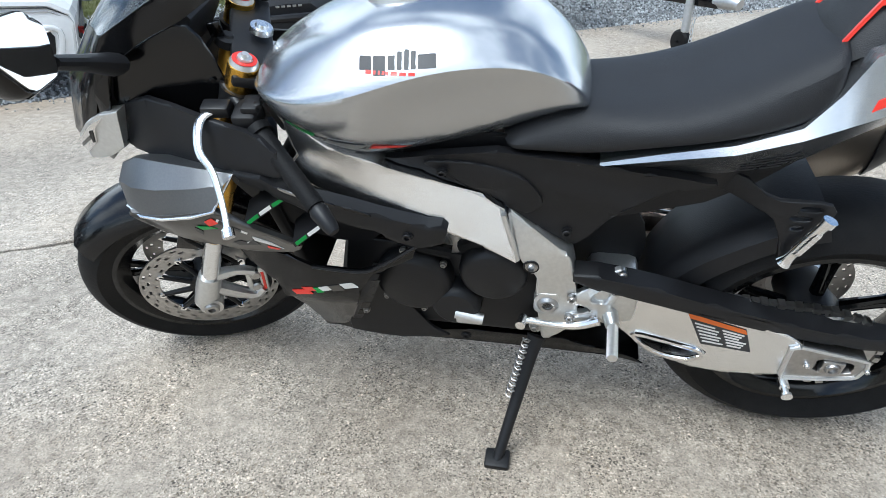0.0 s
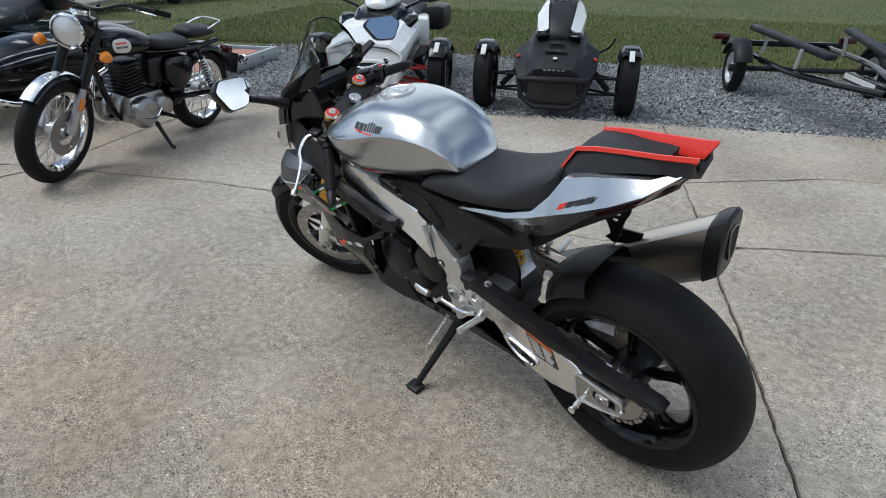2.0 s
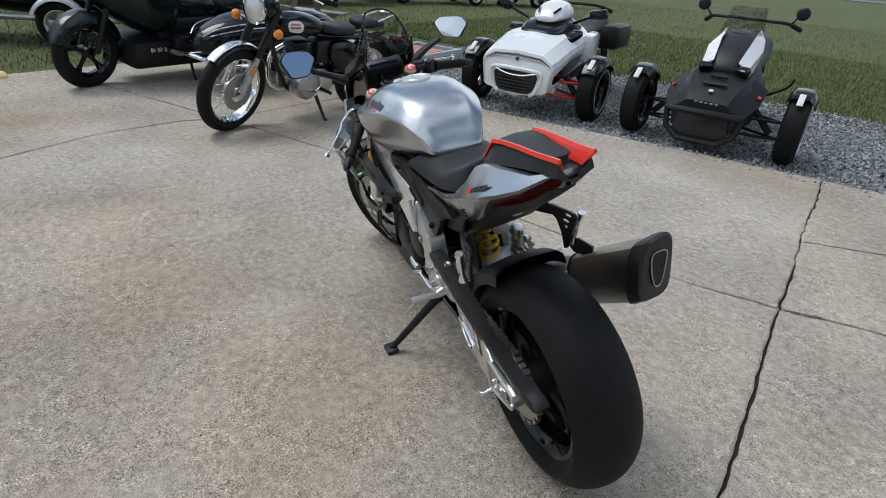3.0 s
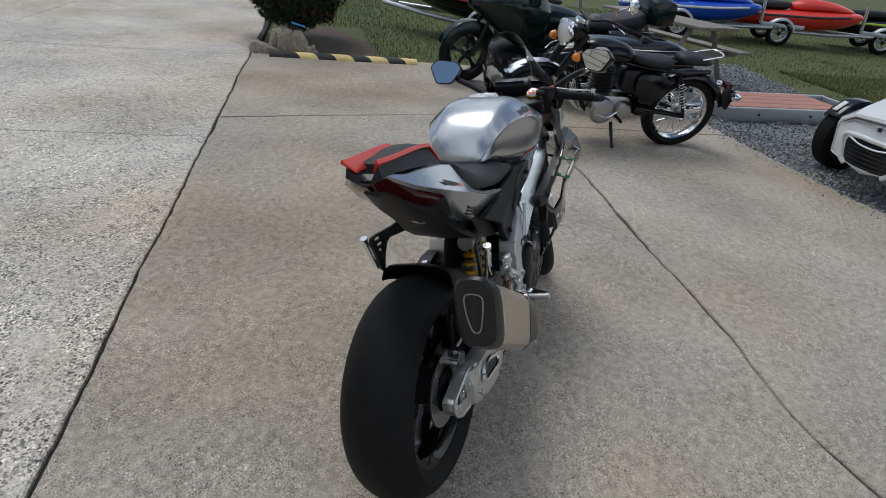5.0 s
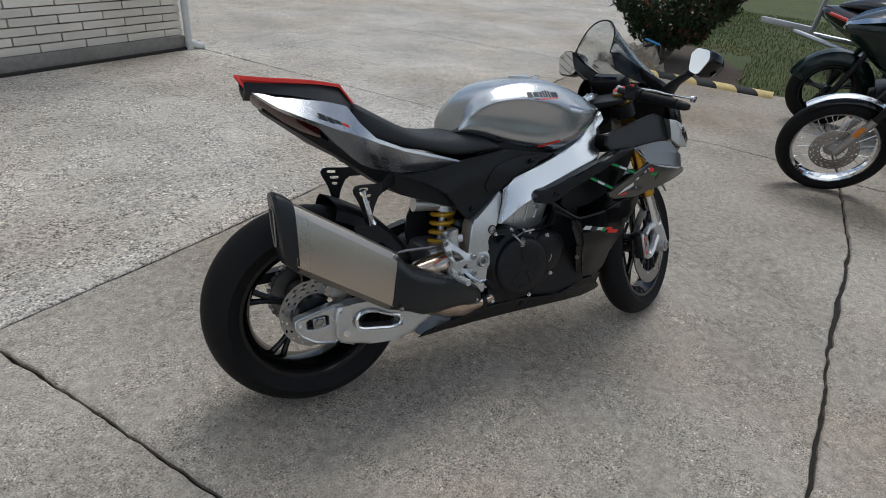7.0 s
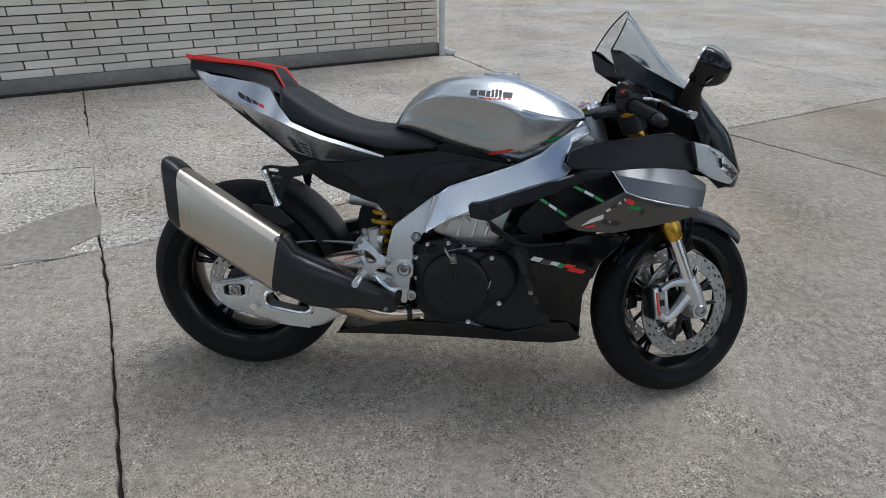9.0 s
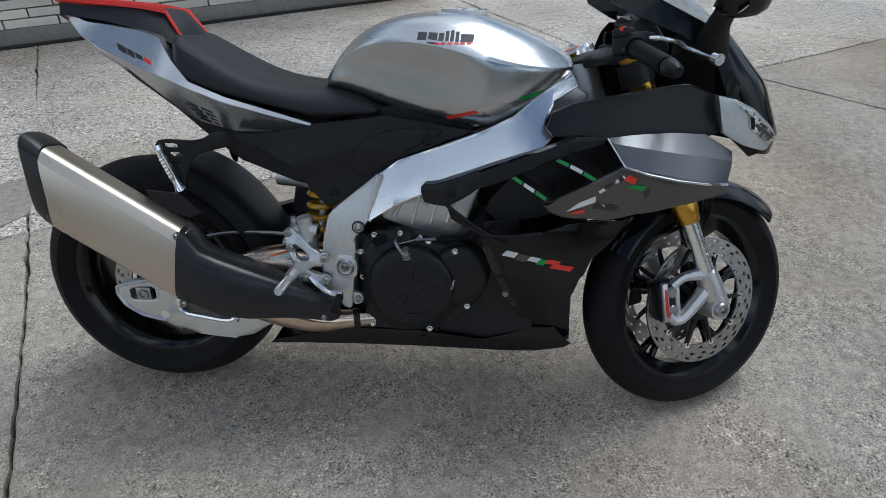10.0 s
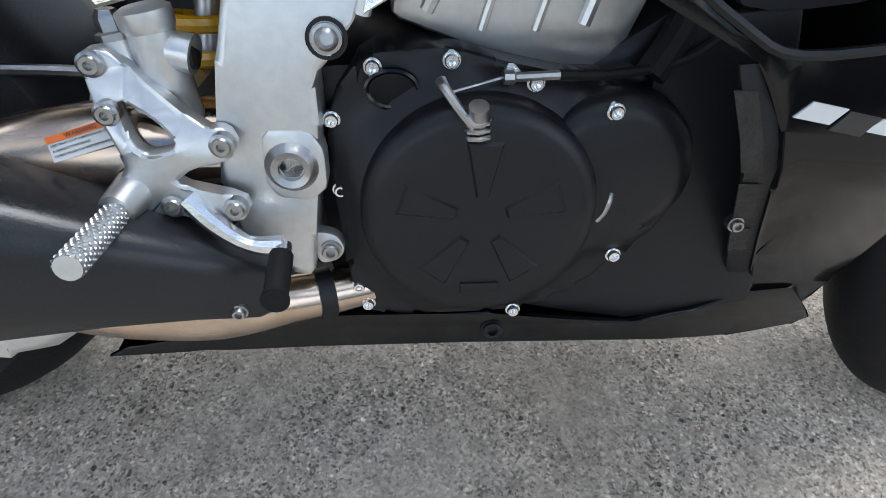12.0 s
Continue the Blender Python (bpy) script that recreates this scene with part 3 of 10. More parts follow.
slab([(-0.56, 2.35), (-0.67, 4.48), (-4.5, 4.48), (-4.4, 2.5), (-2.0, 2.42), (-1.1, 2.47)], S2, 0.010, 0.014, 11)
slab([(-4.4, 1.143), (-13, 1.143), (-13, 4.48), (-4.5, 4.48), (-4.4, 2.5)], S2, 0.008, 0.008, 12)
slab([(3.09, 1.143), (6.02, 1.143), (5.92, 2.6), (5.9, 3.98), (3.06, 4.1)], S2, 0.008, 0.008, 13)
slab([(6.02, 1.143), (10.5, 1.143), (10.5, 3.85), (5.9, 3.98), (5.92, 2.6)], S2, 0.008, 0.010, 14)
slab([(3.06, 4.1), (5.9, 3.98), (10.5, 3.85), (10.5, 12), (3.04, 12)], S2, 0.008, 0.008, 15)
slab([(10.5, 1.143), (45, 1.143), (45, 12), (10.5, 12)], S2, 0.008, 0.008, 16)


# earth washed over a broken slab corner
sheet("silt_patch", [(-0.94, 1.46), (-0.85, 1.55), (-0.73, 1.65), (-0.545, 1.735), (-0.52, 1.50), (-0.53, 1.30), (-0.64, 1.22), (-0.66, 1.12), (-0.81, 1.145), (-1.1, 1.15), (-1.4, 1.17), (-1.5, 1.24), (-1.25, 1.33)], 0.004, M["silt"],
      "grey-brown silt washed over a broken slab corner", "silt", 0.02, step=0.05, wavy=0.05)


# gravel: crushed stones heaped loosely over the bed
def scatter_stones():
    rng = np.random.default_rng(5)
    n = 62000
    a = rng.uniform(-6.0, 7.8, n)
    kerb = np.interp(a, [p[0] for p in EDGE[::-1]], [p[1] for p in EDGE[::-1]])
    lawn_at = np.interp(a, [-6, 4.9, 5.9, 7.8], [-7.15, -7.1, -6.25, -6.45])
    b = kerb + (lawn_at - kerb) * rng.uniform(-0.01, 1.0, n)
    spill = rng.random(n) < 0.02
    b = np.where(spill, rng.normal(0.05, 0.09, n) + kerb, b)
    size = rng.uniform(0.005, 0.0155, n)
    size = np.where(spill, size * 0.55, size)
    z = np.where(b > kerb, 0.002, -0.045 + rng.uniform(0.0, 0.022, n))
    phi = (1 + 5 ** 0.5) / 2
    base = np.array([(-1, phi, 0), (1, phi, 0), (-1, -phi, 0), (1, -phi, 0), (0, -1, phi), (0, 1, phi), (0, -1, -phi), (0, 1, -phi), (phi, 0, -1), (phi, 0, 1), (-phi, 0, -1), (-phi, 0, 1)]) / 1.9
    faces = np.array([(0, 11, 5), (0, 5, 1), (0, 1, 7), (0, 7, 10), (0, 10, 11), (1, 5, 9), (5, 11, 4), (11, 10, 2), (10, 7, 6), (7, 1, 8), (3, 9, 4), (3, 4, 2), (3, 2, 6), (3, 6, 8), (3, 8, 9), (4, 9, 5), (2, 4, 11), (6, 2, 10), (8, 6, 7), (9, 8, 1)])
    shape = base[None] * rng.uniform(0.65, 1.35, (n, 12, 1)) * rng.uniform(0.55, 1.2, (n, 1, 3)) * size[:, None, None]
    turn = rng.uniform(0, 6.28, n)
    c, s = np.cos(turn)[:, None], np.sin(turn)[:, None]
    x, y = shape[..., 0] * c - shape[..., 1] * s, shape[..., 0] * s + shape[..., 1] * c
    wx, wy = a * math.cos(LOT) - b * math.sin(LOT), a * math.sin(LOT) + b * math.cos(LOT)
    verts = np.stack([x + wx[:, None], y + wy[:, None], shape[..., 2] + (z + size * 0.3)[:, None]], -1).reshape(-1, 3)
    tris = (faces[None] + (np.arange(n) * 12)[:, None, None]).reshape(-1, 3)
    me = bpy.data.meshes.new("gravel_stones")
    me.from_pydata(verts.tolist(), [], tris.tolist())
    me.materials.append(M["stone"])
    tagged(new("gravel_stones", me), "loose grey and white crushed stones", "gravel", kind="stuff")


def scatter_grass():
    rng = np.random.default_rng(8)
    parts = []
    for n, a0, a1, b0, b1, h in ((120000, -8, 7.5, -13.5, -7.0, 0.05), (60000, -9, 16, -24, -9.0, 0.06), (48000, 6.4, 15, -9, 0.95, 0.05), (1600, -3, 6.0, -7.15, -6.5, 0.06)):
        parts.append(np.stack([rng.uniform(a0, a1, n), b1 - (b1 - b0) * rng.uniform(0, 1, n) ** 1.5, rng.uniform(0.5, 1.25, n) * h], 1))
    p = np.concatenate(parts)
    keep = ~((p[:, 0] > 6.0) & (p[:, 0] < 7.8) & (p[:, 1] > -6.35) & (p[:, 1] < -3.4))
    mul = (p[:, 0] > 6.3) & (p[:, 0] < 8.6) & (p[:, 1] > -0.3)
    p = p[keep & ~mul]
    n = len(p)
    turn, lean, wide = rng.uniform(0, 6.28, n), rng.uniform(0.1, 0.9, n), rng.uniform(0.003, 0.007, n)
    wx, wy = p[:, 0] * math.cos(LOT) - p[:, 1] * math.sin(LOT), p[:, 0] * math.sin(LOT) + p[:, 1] * math.cos(LOT)
    c, s = np.cos(turn), np.sin(turn)
    z0 = np.full(n, -0.04)
    v0 = np.stack([wx - s * wide, wy + c * wide, z0], 1)
    v1 = np.stack([wx + s * wide, wy - c * wide, z0], 1)
    v2 = np.stack([wx + c * lean * p[:, 2], wy + s * lean * p[:, 2], z0 + p[:, 2]], 1)
    verts = np.stack([v0, v1, v2], 1).reshape(-1, 3)
    tris = np.arange(n * 3).reshape(-1, 3)
    me = bpy.data.meshes.new("grass")
    me.from_pydata(verts.tolist(), [], tris.tolist())
    me.materials.append(M["blade"])
    tagged(new("grass", me), "short green and straw-coloured grass blades", "grass", kind="stuff")


scatter_stones()
scatter_grass()


# ---- building: long brick wall on a concrete footing ----
def building():
    a0, a1, b0, top = -9.0, 2.94, 4.54, 3.4
    bm = bmesh.new()
    for b, t in ((b0 + 0.10, 0.2),):
        for z0, z1 in ((-0.05, top),):
            block(bm, lot((a0 + a1) / 2, b + t / 2, (z0 + z1) / 2), (a1 - a0, t, z1 - z0), Matrix.Rotation(LOT, 4, "Z"), 0)
    block(bm, lot(a1 - 0.11, b0 + 4.2, top / 2), (0.2, 8.0, top), Matrix.Rotation(LOT, 4, "Z"), 0)
    wall = tagged(part("wall_north", bm, M["mortar"]), "long grey roman-brick wall with dark recessed mortar", "wall", kind="structure")
    bm = bmesh.new()
    block(bm, lot((a0 + a1) / 2, b0 + 0.04, 0.06), (a1 - a0, 0.13, 0.15), Matrix.Rotation(LOT, 4, "Z"), 0.012)
    tagged(part("trim", bm, M["footing"]), "stained concrete footing under the brick wall", "footing", kind="structure")
    bm = bmesh.new()
    block(bm, lot((a0 + a1) / 2, b0 + 4.0, top + 0.1), (a1 - a0 + 0.4, 8.6, 0.2), Matrix.Rotation(LOT, 4, "Z"), 0.02)
    tagged(part("roof", bm, M["pipe"]), "flat pale roof slab of the brick building", "roof", kind="structure")
    bm = bmesh.new()
    block(bm, lot((a0 + a1) / 2, b0 - 0.03, 0.006), (a1 - a0, 0.05, 0.03), Matrix.Rotation(LOT, 4, "Z"), 0.005)
    tagged(part("baseboard", bm, M["joint"]), "black tar seal along the foot of the wall", "seal", kind="structure")
    # bricks, each laid on its own
    full = bmesh.new()
    block(full, (0, 0, 0), (0.388, 0.09, 0.063), None, 0.003)
    me = bpy.data.meshes.new("brick")
    full.to_mesh(me)
    full.free()
    me.materials.append(M["brick"])
    cut = bmesh.new()
    block(cut, (0, 0, 0), (0.19, 0.09, 0.063), None, 0.003)
    me2 = bpy.data.meshes.new("brick")
    cut.to_mesh(me2)
    cut.free()
    me2.materials.append(M["brick"])
    rest = bmesh.new()
    random.seed(11)
    for course in range(44):
        z = 0.135 + 0.0735 * course + 0.034
        a = a1 - (0.0 if course % 2 else 0.2)
        if not course % 2:
            items = [(a1 - 0.1, me2)]
        else:
            items = []
        while a - 0.4 > a0:
            items.append((a - 0.2, me))
            a -= 0.4
        for am, data in items:
            near = course < 15 and am > -5.3
            m = Matrix.Translation(lot(am, b0 + 0.055 + random.uniform(-0.003, 0.003), z)) @ Matrix.Rotation(LOT + random.uniform(-0.004, 0.004), 4, "Z") @ Matrix.Rotation(random.uniform(-0.004, 0.004), 4, "Y")
            if near:
                ob = new("brick", data)
                ob.matrix_basis = m
                ob.parent = wall
            else:
                k = len(rest.verts)
                block(rest, (0, 0, 0), (0.388 if data is me else 0.19, 0.09, 0.063), None, 0)
                rest.verts.ensure_lookup_table()
                for v in rest.verts[k:]:
                    v.co = m @ v.co
    part("bricks", rest, M["brick"], wall, kind="stuff")
    # downpipe at the corner
    pipe = thing("downpipe", "white metal downpipe at the corner of the brick wall", "downpipe", m=Matrix.Translation(lot(a1 + 0.02, b0 - 0.05, 0)) @ Matrix.Rotation(LOT, 4, "Z"))
    bm = bmesh.new()
    tube(bm, [(0, 0, 3.3), (0, 0, 0.16), (0.015, -0.01, 0.09), (0.07, -0.035, 0.035), (0.13, -0.06, 0.03)], 0.036, 12, 3)
    part("pipe", bm, M["pipe"], pipe)
    for z in (0.9, 2.2):
        bm = bmesh.new()
        block(bm, (0, 0.02, z), (0.09, 0.10, 0.03), None, 0.004)
        part("bracket", bm, M["galv"], pipe)


building()

# ---- the silver sport motorcycle, leaning on its side stand; local x ahead, y left, z up ----
LEAN, YAW = 12.2, -1.3
bike = thing("sport_motorcycle", "silver and black sport motorcycle with red tail edges on its stand", "motorcycle", m=pose(-0.012, 0.004, 0.004, -LEAN, 0, YAW))
RA, FA = Vector((0.008, 0.002, 0.320)), Vector((1.416, -0.010, 0.280))
RAKE, STEER = radians(23.6), 25.0
steer_axis = Vector((-math.sin(RAKE), 0, math.cos(RAKE)))
steer_at = Vector((1.126, 0, 0.907))
ST = Matrix.Translation(steer_at) @ Matrix.Rotation(radians(STEER), 4, steer_axis) @ Matrix.Translation(-steer_at)


def bolt(name, p, r, parent, mat="steel", out=(0, 1, 0), m=None, h=0.008):
    """A bolt head with a hexagon socket."""
    bm = bmesh.new()
    d = Vector(out).normalized()
    rod(bm, Vector(p) - d * 0.004, Vector(p) + d * h * 0.4, r * 1.25, r * 1.25, 14)
    k = [(r, 0.0), (r, h * 0.8), (r * 0.85, h), (r * 0.55, h), (r * 0.5, h * 0.45), (0.0001, h * 0.45)]
    q = d.to_track_quat("Y", "Z").to_matrix().to_4x4()
    lathe(bm, k, (0, 0, 0), 12, m=Matrix.Translation(p) @ q)
    if m:
        turned(bm, m)
    return part(name, bm, M[mat], parent)


def tyre_profile(R, rim, half, crown, n=14):
    """Round motorcycle tyre section: outer arc, sidewalls, beads."""
    pts = [(rim, -half * 0.72), (rim + 0.012, -half * 0.80)]
    for i in range(n + 1):
        a = -1.0 + 2.0 * i / n
        ang = a * crown
        pts.append((R - (R - rim - 0.02) * (1 - math.cos(ang)) / (1 - math.cos(crown)) * 0.75, half * math.sin(ang) / math.sin(crown)))
    pts += [(rim + 0.012, half * 0.80), (rim, half * 0.72)]
    return pts


def wheel_thing(name, centre, R, half, rim, spokes, parent, m=None, hub=0.05, label="", rim_mat="gloss", tyre_mat="rubber", spoke_w=0.016, split=True, wide=0.75):
    w = part(name, lathe(bmesh.new(), [(hub * 0.4, -half * 0.9), (hub, -half * 0.85), (hub, -half * 0.3), (hub * 1.15, 0), (hub, half * 0.3), (hub, half * 0.85), (hub * 0.4, half * 0.9)], centre, 24) if not m else
             turned(lathe(bmesh.new(), [(hub * 0.4, -half * 0.9), (hub, -half * 0.85), (hub, -half * 0.3), (hub * 1.15, 0), (hub, half * 0.3), (hub, half * 0.85), (hub * 0.4, half * 0.9)], centre, 24), m), M["satin"], parent, label)
    bm = lathe(bmesh.new(), tyre_profile(R, rim, half, 1.25), centre, 72)
    part("tyre", turned(bm, m or Matrix()), M[tyre_mat], w, "worn black rubber tyre")
    h = half * wide
    prof = [(rim + 0.006, -h), (rim + 0.004, -h + 0.012), (rim - 0.012, -h + 0.018), (rim - 0.022, -h * 0.45), (rim - 0.022, h * 0.45), (rim - 0.012, h - 0.018), (rim + 0.004, h - 0.012), (rim + 0.006, h),
            (rim - 0.006, h), (rim - 0.024, h - 0.016), (rim - 0.034, h * 0.4), (rim - 0.034, -h * 0.4), (rim - 0.024, -h + 0.016), (rim - 0.006, -h)]
    bm = lathe(bmesh.new(), prof, centre, 72, closed=True)
    part("rim", turned(bm, m or Matrix()), M[rim_mat], w, "gloss black alloy rim")
    for i in range(spokes):
        bm = bmesh.new()
        a = 2 * math.pi * i / spokes + 0.3
        for da in ((-0.11, 0.11) if split else (0.0,)):
            d0, d1 = Vector((math.cos(a), 0, math.sin(a))), Vector((math.cos(a + da), 0, math.sin(a + da)))
            tube(bm, [Vector(centre) + d0 * hub * 0.8, Vector(centre) + (d0 * 0.5 + d1 * 0.5) * (hub + rim) * 0.5, Vector(centre) + d1 * (rim - 0.024)], [spoke_w * 1.3, spoke_w * 0.8, spoke_w], 8, 3)
        part("spoke", turned(bm, m or Matrix()), M[rim_mat], w)
    return w


def disc_part(centre, r0, r1, y, parent, m=None, holes=36):
    """A drilled brake disc: a ring whose holes are open."""
    bm = bmesh.new()
    rows = 3
    n = holes * 2
    # sectors with alternating open cells give the drilled look
    rr = [r0 + (r1 - r0) * k / 8 for k in range(9)]
    ring = [[[bm.verts.new(Vector(centre) + Vector((r * math.cos(2 * math.pi * i / n), y + s * 0.0025, r * math.sin(2 * math.pi * i / n)))) for r in rr] for i in range(n)] for s in (-1, 1)]
    open_cells = set()
    for i in range(n):
        for k in range(8):
            hole = (k in (1, 4, 6)) and ((i + (k // 2)) % 3 == 0)
            if hole:
                open_cells.add((i, k))
    for i in range(n):
        j = (i + 1) % n
        for k in range(8):
            if (i, k) in open_cells:
                continue
            for s in (0, 1):
                q = ring[s]
                bm.faces.new((q[i][k], q[i][k + 1], q[j][k + 1], q[j][k]))
        for k in (0, 8):
            bm.faces.new((ring[0][i][k], ring[0][j][k], ring[1][j][k], ring[1][i][k]))
    return part("brake_disc", turned(bm, m or Matrix()), M["steel"], parent, "drilled steel brake disc")


rear = wheel_thing("rear_wheel", RA, 0.323, 0.102, 0.220, 5, bike, hub=0.052, label="black five-spoke rear wheel", spoke_w=0.0115)
front = wheel_thing("front_wheel", FA, 0.299, 0.057, 0.219, 5, bike, ST, 0.04, "black five-spoke front wheel", spoke_w=0.0105)
disc_part(RA, 0.065, 0.110, -0.085, rear, holes=27)
for s in (-1, 1):
    disc_part(FA, 0.118, 0.165, s * 0.062, front, ST)
    bm = lathe(bmesh.new(), [(0.03, s * 0.055), (0.05, s * 0.055), (0.05, s * 0.068), (0.03, s * 0.068)], FA, 24, closed=True)
    carrier = part("disc_carrier", turned(bm, ST), M["satin"], front)
    for i in range(10):
        a = 2 * math.pi * i / 10
        d = Vector((math.cos(a), 0, math.sin(a)))
        bm = rod(bmesh.new(), FA + Vector((0, s * 0.062, 0)) + d * 0.045, FA + Vector((0, s * 0.062, 0)) + d * 0.122, 0.008, 0.006, 8)
        part("carrier_arm", turned(bm, ST), M["satin"], front)
        bm = lathe(bmesh.new(), [(0.003, 0.067), (0.008, 0.067), (0.008, 0.058), (0.003, 0.058)], (0, 0, 0), 12, closed=True, m=Matrix.Translation(FA + d * 0.121) @ pose(0, 0, 0, 0, 0, 0 if s > 0 else 180))
        part("disc_button", turned(bm, ST), M["polished"], front)

# sprocket and chain
bm = bmesh.new()
lathe(bm, [(0.03, 0.098), (0.095, 0.098), (0.099, 0.102), (0.099, 0.106), (0.095, 0.110), (0.03, 0.110)], RA, 42, closed=True)
for i in range(42):
    a = 2 * math.pi * i / 42
    rod(bm, RA + Vector((0.096 * math.cos(a), 0.104, 0.096 * math.sin(a))), RA + Vector((0.106 * math.cos(a), 0.104, 0.106 * math.sin(a))), 0.004, 0.002, 6)
part("sprocket", bm, M["steel"], rear, "dark steel sprocket")
bm = bmesh.new()
top0, top1 = Vector((0.012, 0.104, 0.430)), Vector((0.555, 0.104, 0.462))
low0, low1 = Vector((0.012, 0.104, 0.222)), Vector((0.555, 0.104, 0.380))
for p, q in ((top0, top1), (low0, low1)):
    n = 34
    for i in range(n):
        c = p.lerp(q, (i + 0.5) / n)
        d = (q - p).normalized()
        m = Matrix.Translation(c) @ Matrix.Rotation(-math.atan2(d.z, d.x), 4, "Y")
        block(bm, (0, 0, 0), (0.0135, 0.012 if i % 2 else 0.018, 0.011), m, 0)
for i in range(16):
    a = math.pi / 2 + math.pi * (i + 0.5) / 16
    m = Matrix.Translation(RA + Vector((0.104 * math.cos(a), 0.104, 0.104 * math.sin(a)))) @ Matrix.Rotation(math.pi / 2 - a, 4, "Y")
    block(bm, (0, 0, 0), (0.0135, 0.012 if i % 2 else 0.018, 0.011), m, 0)
part("chain", bm, M["steel"], bike, "dark oiled drive chain")

# swingarm: left beam with its brace loop, right banana with an oval opening
arm = tagged(new("swingarm"), "polished alloy swingarm with a warning label")
arm.parent = bike
swing_left = [(0.46, 0.44), (0.385, 0.452), (0.345, 0.450), (0.07, 0.396), (0.066, 0.290), (0.15, 0.262), (0.225, 0.250), (0.315, 0.262), (0.375, 0.310), (0.43, 0.35), (0.47, 0.39)]
arm_y = lambda x: 0.158 - 0.13 * max(0, x - 0.08)
hole = soft([(0.226, 0.311), (0.252, 0.276), (0.302, 0.273), (0.342, 0.288), (0.385, 0.330), (0.302, 0.322)], 2)
bm = panel(bmesh.new(), soft(swing_left, 1, 0.12), lambda x, z: arm_y(x), 0.04, (hole,), 0.06, 1, 0.006)
left_beam = part("left_beam", bm, M["polished"], arm, "bare polished alloy beam")
part("opening_rim", tube(bmesh.new(), [(x, arm_y(x) + 0.001, z) for x, z in hole + hole[:1]], 0.006, 8), M["chrome"], arm)
swing_right = [(0.085, 0.356), (0.052, 0.348), (0.050, 0.234), (0.11, 0.218), (0.17, 0.211), (0.27, 0.203), (0.345, 0.243), (0.42, 0.30), (0.52, 0.36), (0.52, 0.46), (0.42, 0.43), (0.30, 0.36), (0.18, 0.358)]
hole = soft([(0.108, 0.300), (0.125, 0.327), (0.172, 0.326), (0.212, 0.305), (0.260, 0.288), (0.258, 0.264), (0.234, 0.253), (0.174, 0.264), (0.118, 0.274)], 1, 0.25)
bm = panel(bmesh.new(), soft(swing_right, 1, 0.15), lambda x, z: 0.150 + 0.02 * math.sin(max(0, min(1, x / 0.5)) * 3.1), 0.05, (hole,), 0.05, -1, 0.012)
part("right_beam", bm, M["alloy"], arm)
bm = bmesh.new()
ring = [(x, -0.168, z) for x, z in hole]
tube(bm, glide(ring + ring[:1], 1), 0.007, 8)
part("opening_rim", bm, M["polished"], arm)
for s, y in ((1, 0.156), (-1, 0.134)):
    bm = bmesh.new()
    plate = [(0.085, 0.352), (0.054, 0.356), (-0.066, 0.330), (-0.068, 0.308), (-0.052, 0.276), (-0.012, 0.248), (0.055, 0.232)] if s < 0 else [(0.09, 0.384), (-0.050, 0.357), (-0.055, 0.338), (-0.047, 0.304), (0.02, 0.288), (0.085, 0.280)]
    z0 = 0.310 if s < 0 else 0.330
    slot = soft([(-0.034, z0 + 0.014), (0.034, z0 + 0.020), (0.034, z0 - 0.018), (-0.034, z0 - 0.018)], 1, 0.15)
    panel(bm, soft(plate, 1, 0.10), lambda x, z: y + 0.004, 0.035, (slot,), 0.05, s, 0.004)
    ap = part("axle_plate", bm, M["alloy" if s < 0 else "steel"], arm, "cast alloy axle plate")
    edge_rail = [(x, s * (y + 0.004), z) for x, z in soft(plate, 1, 0.10)]
    part("plate_rim", tube(bmesh.new(), edge_rail + edge_rail[:1], 0.0045, 6), M["alloy"], ap)
    part("slot_back", block(bmesh.new(), (0.0, s * (y - 0.020), z0), (0.085, 0.006, 0.044), None, 0), M["satin"], ap)
    bm = bmesh.new()
    block(bm, (0.004, s * (y - 0.001), z0), (0.040, 0.018, 0.034), None, 0.003)
    lathe(bm, [(0.0005, s * (y + 0.006)), (0.008, s * (y + 0.006)), (0.009, s * (y + 0.013)), (0.013, s * (y + 0.013)), (0.015, s * (y + 0.008)), (0.015, s * (y - 0.002))], (0.004, 0, z0), 18)
    part("axle_nut", bm, M["steel"], arm)
    for x in (-0.056, 0.050):
        bolt("adjuster_bolt", (x, s * (y + 0.004), z0 + 0.002), 0.005, ap, "polished", (0, s, 0))
    bm = bmesh.new()
    rod(bm, (0.075, s * y, 0.272), (0.075, s * (y + 0.022), 0.272), 0.010, n=12)
    rod(bm, (0.075, s * (y + 0.018), 0.272), (0.075, s * (y + 0.040), 0.272), 0.007, n=12)
    rod(bm, (0.075, s * (y + 0.038), 0.272), (0.075, s * (y + 0.044), 0.272), 0.011, n=12)
    part("stand_spool", bm, M["polished"], arm)
bm = bmesh.new()
rod(bm, (0.54, -0.15, 0.412), (0.54, 0.13, 0.412), 0.035)
block(bm, (0.43, 0, 0.42), (0.10, 0.28, 0.10), None, 0.02)
part("cross_tube", bm, M["alloy"], arm)
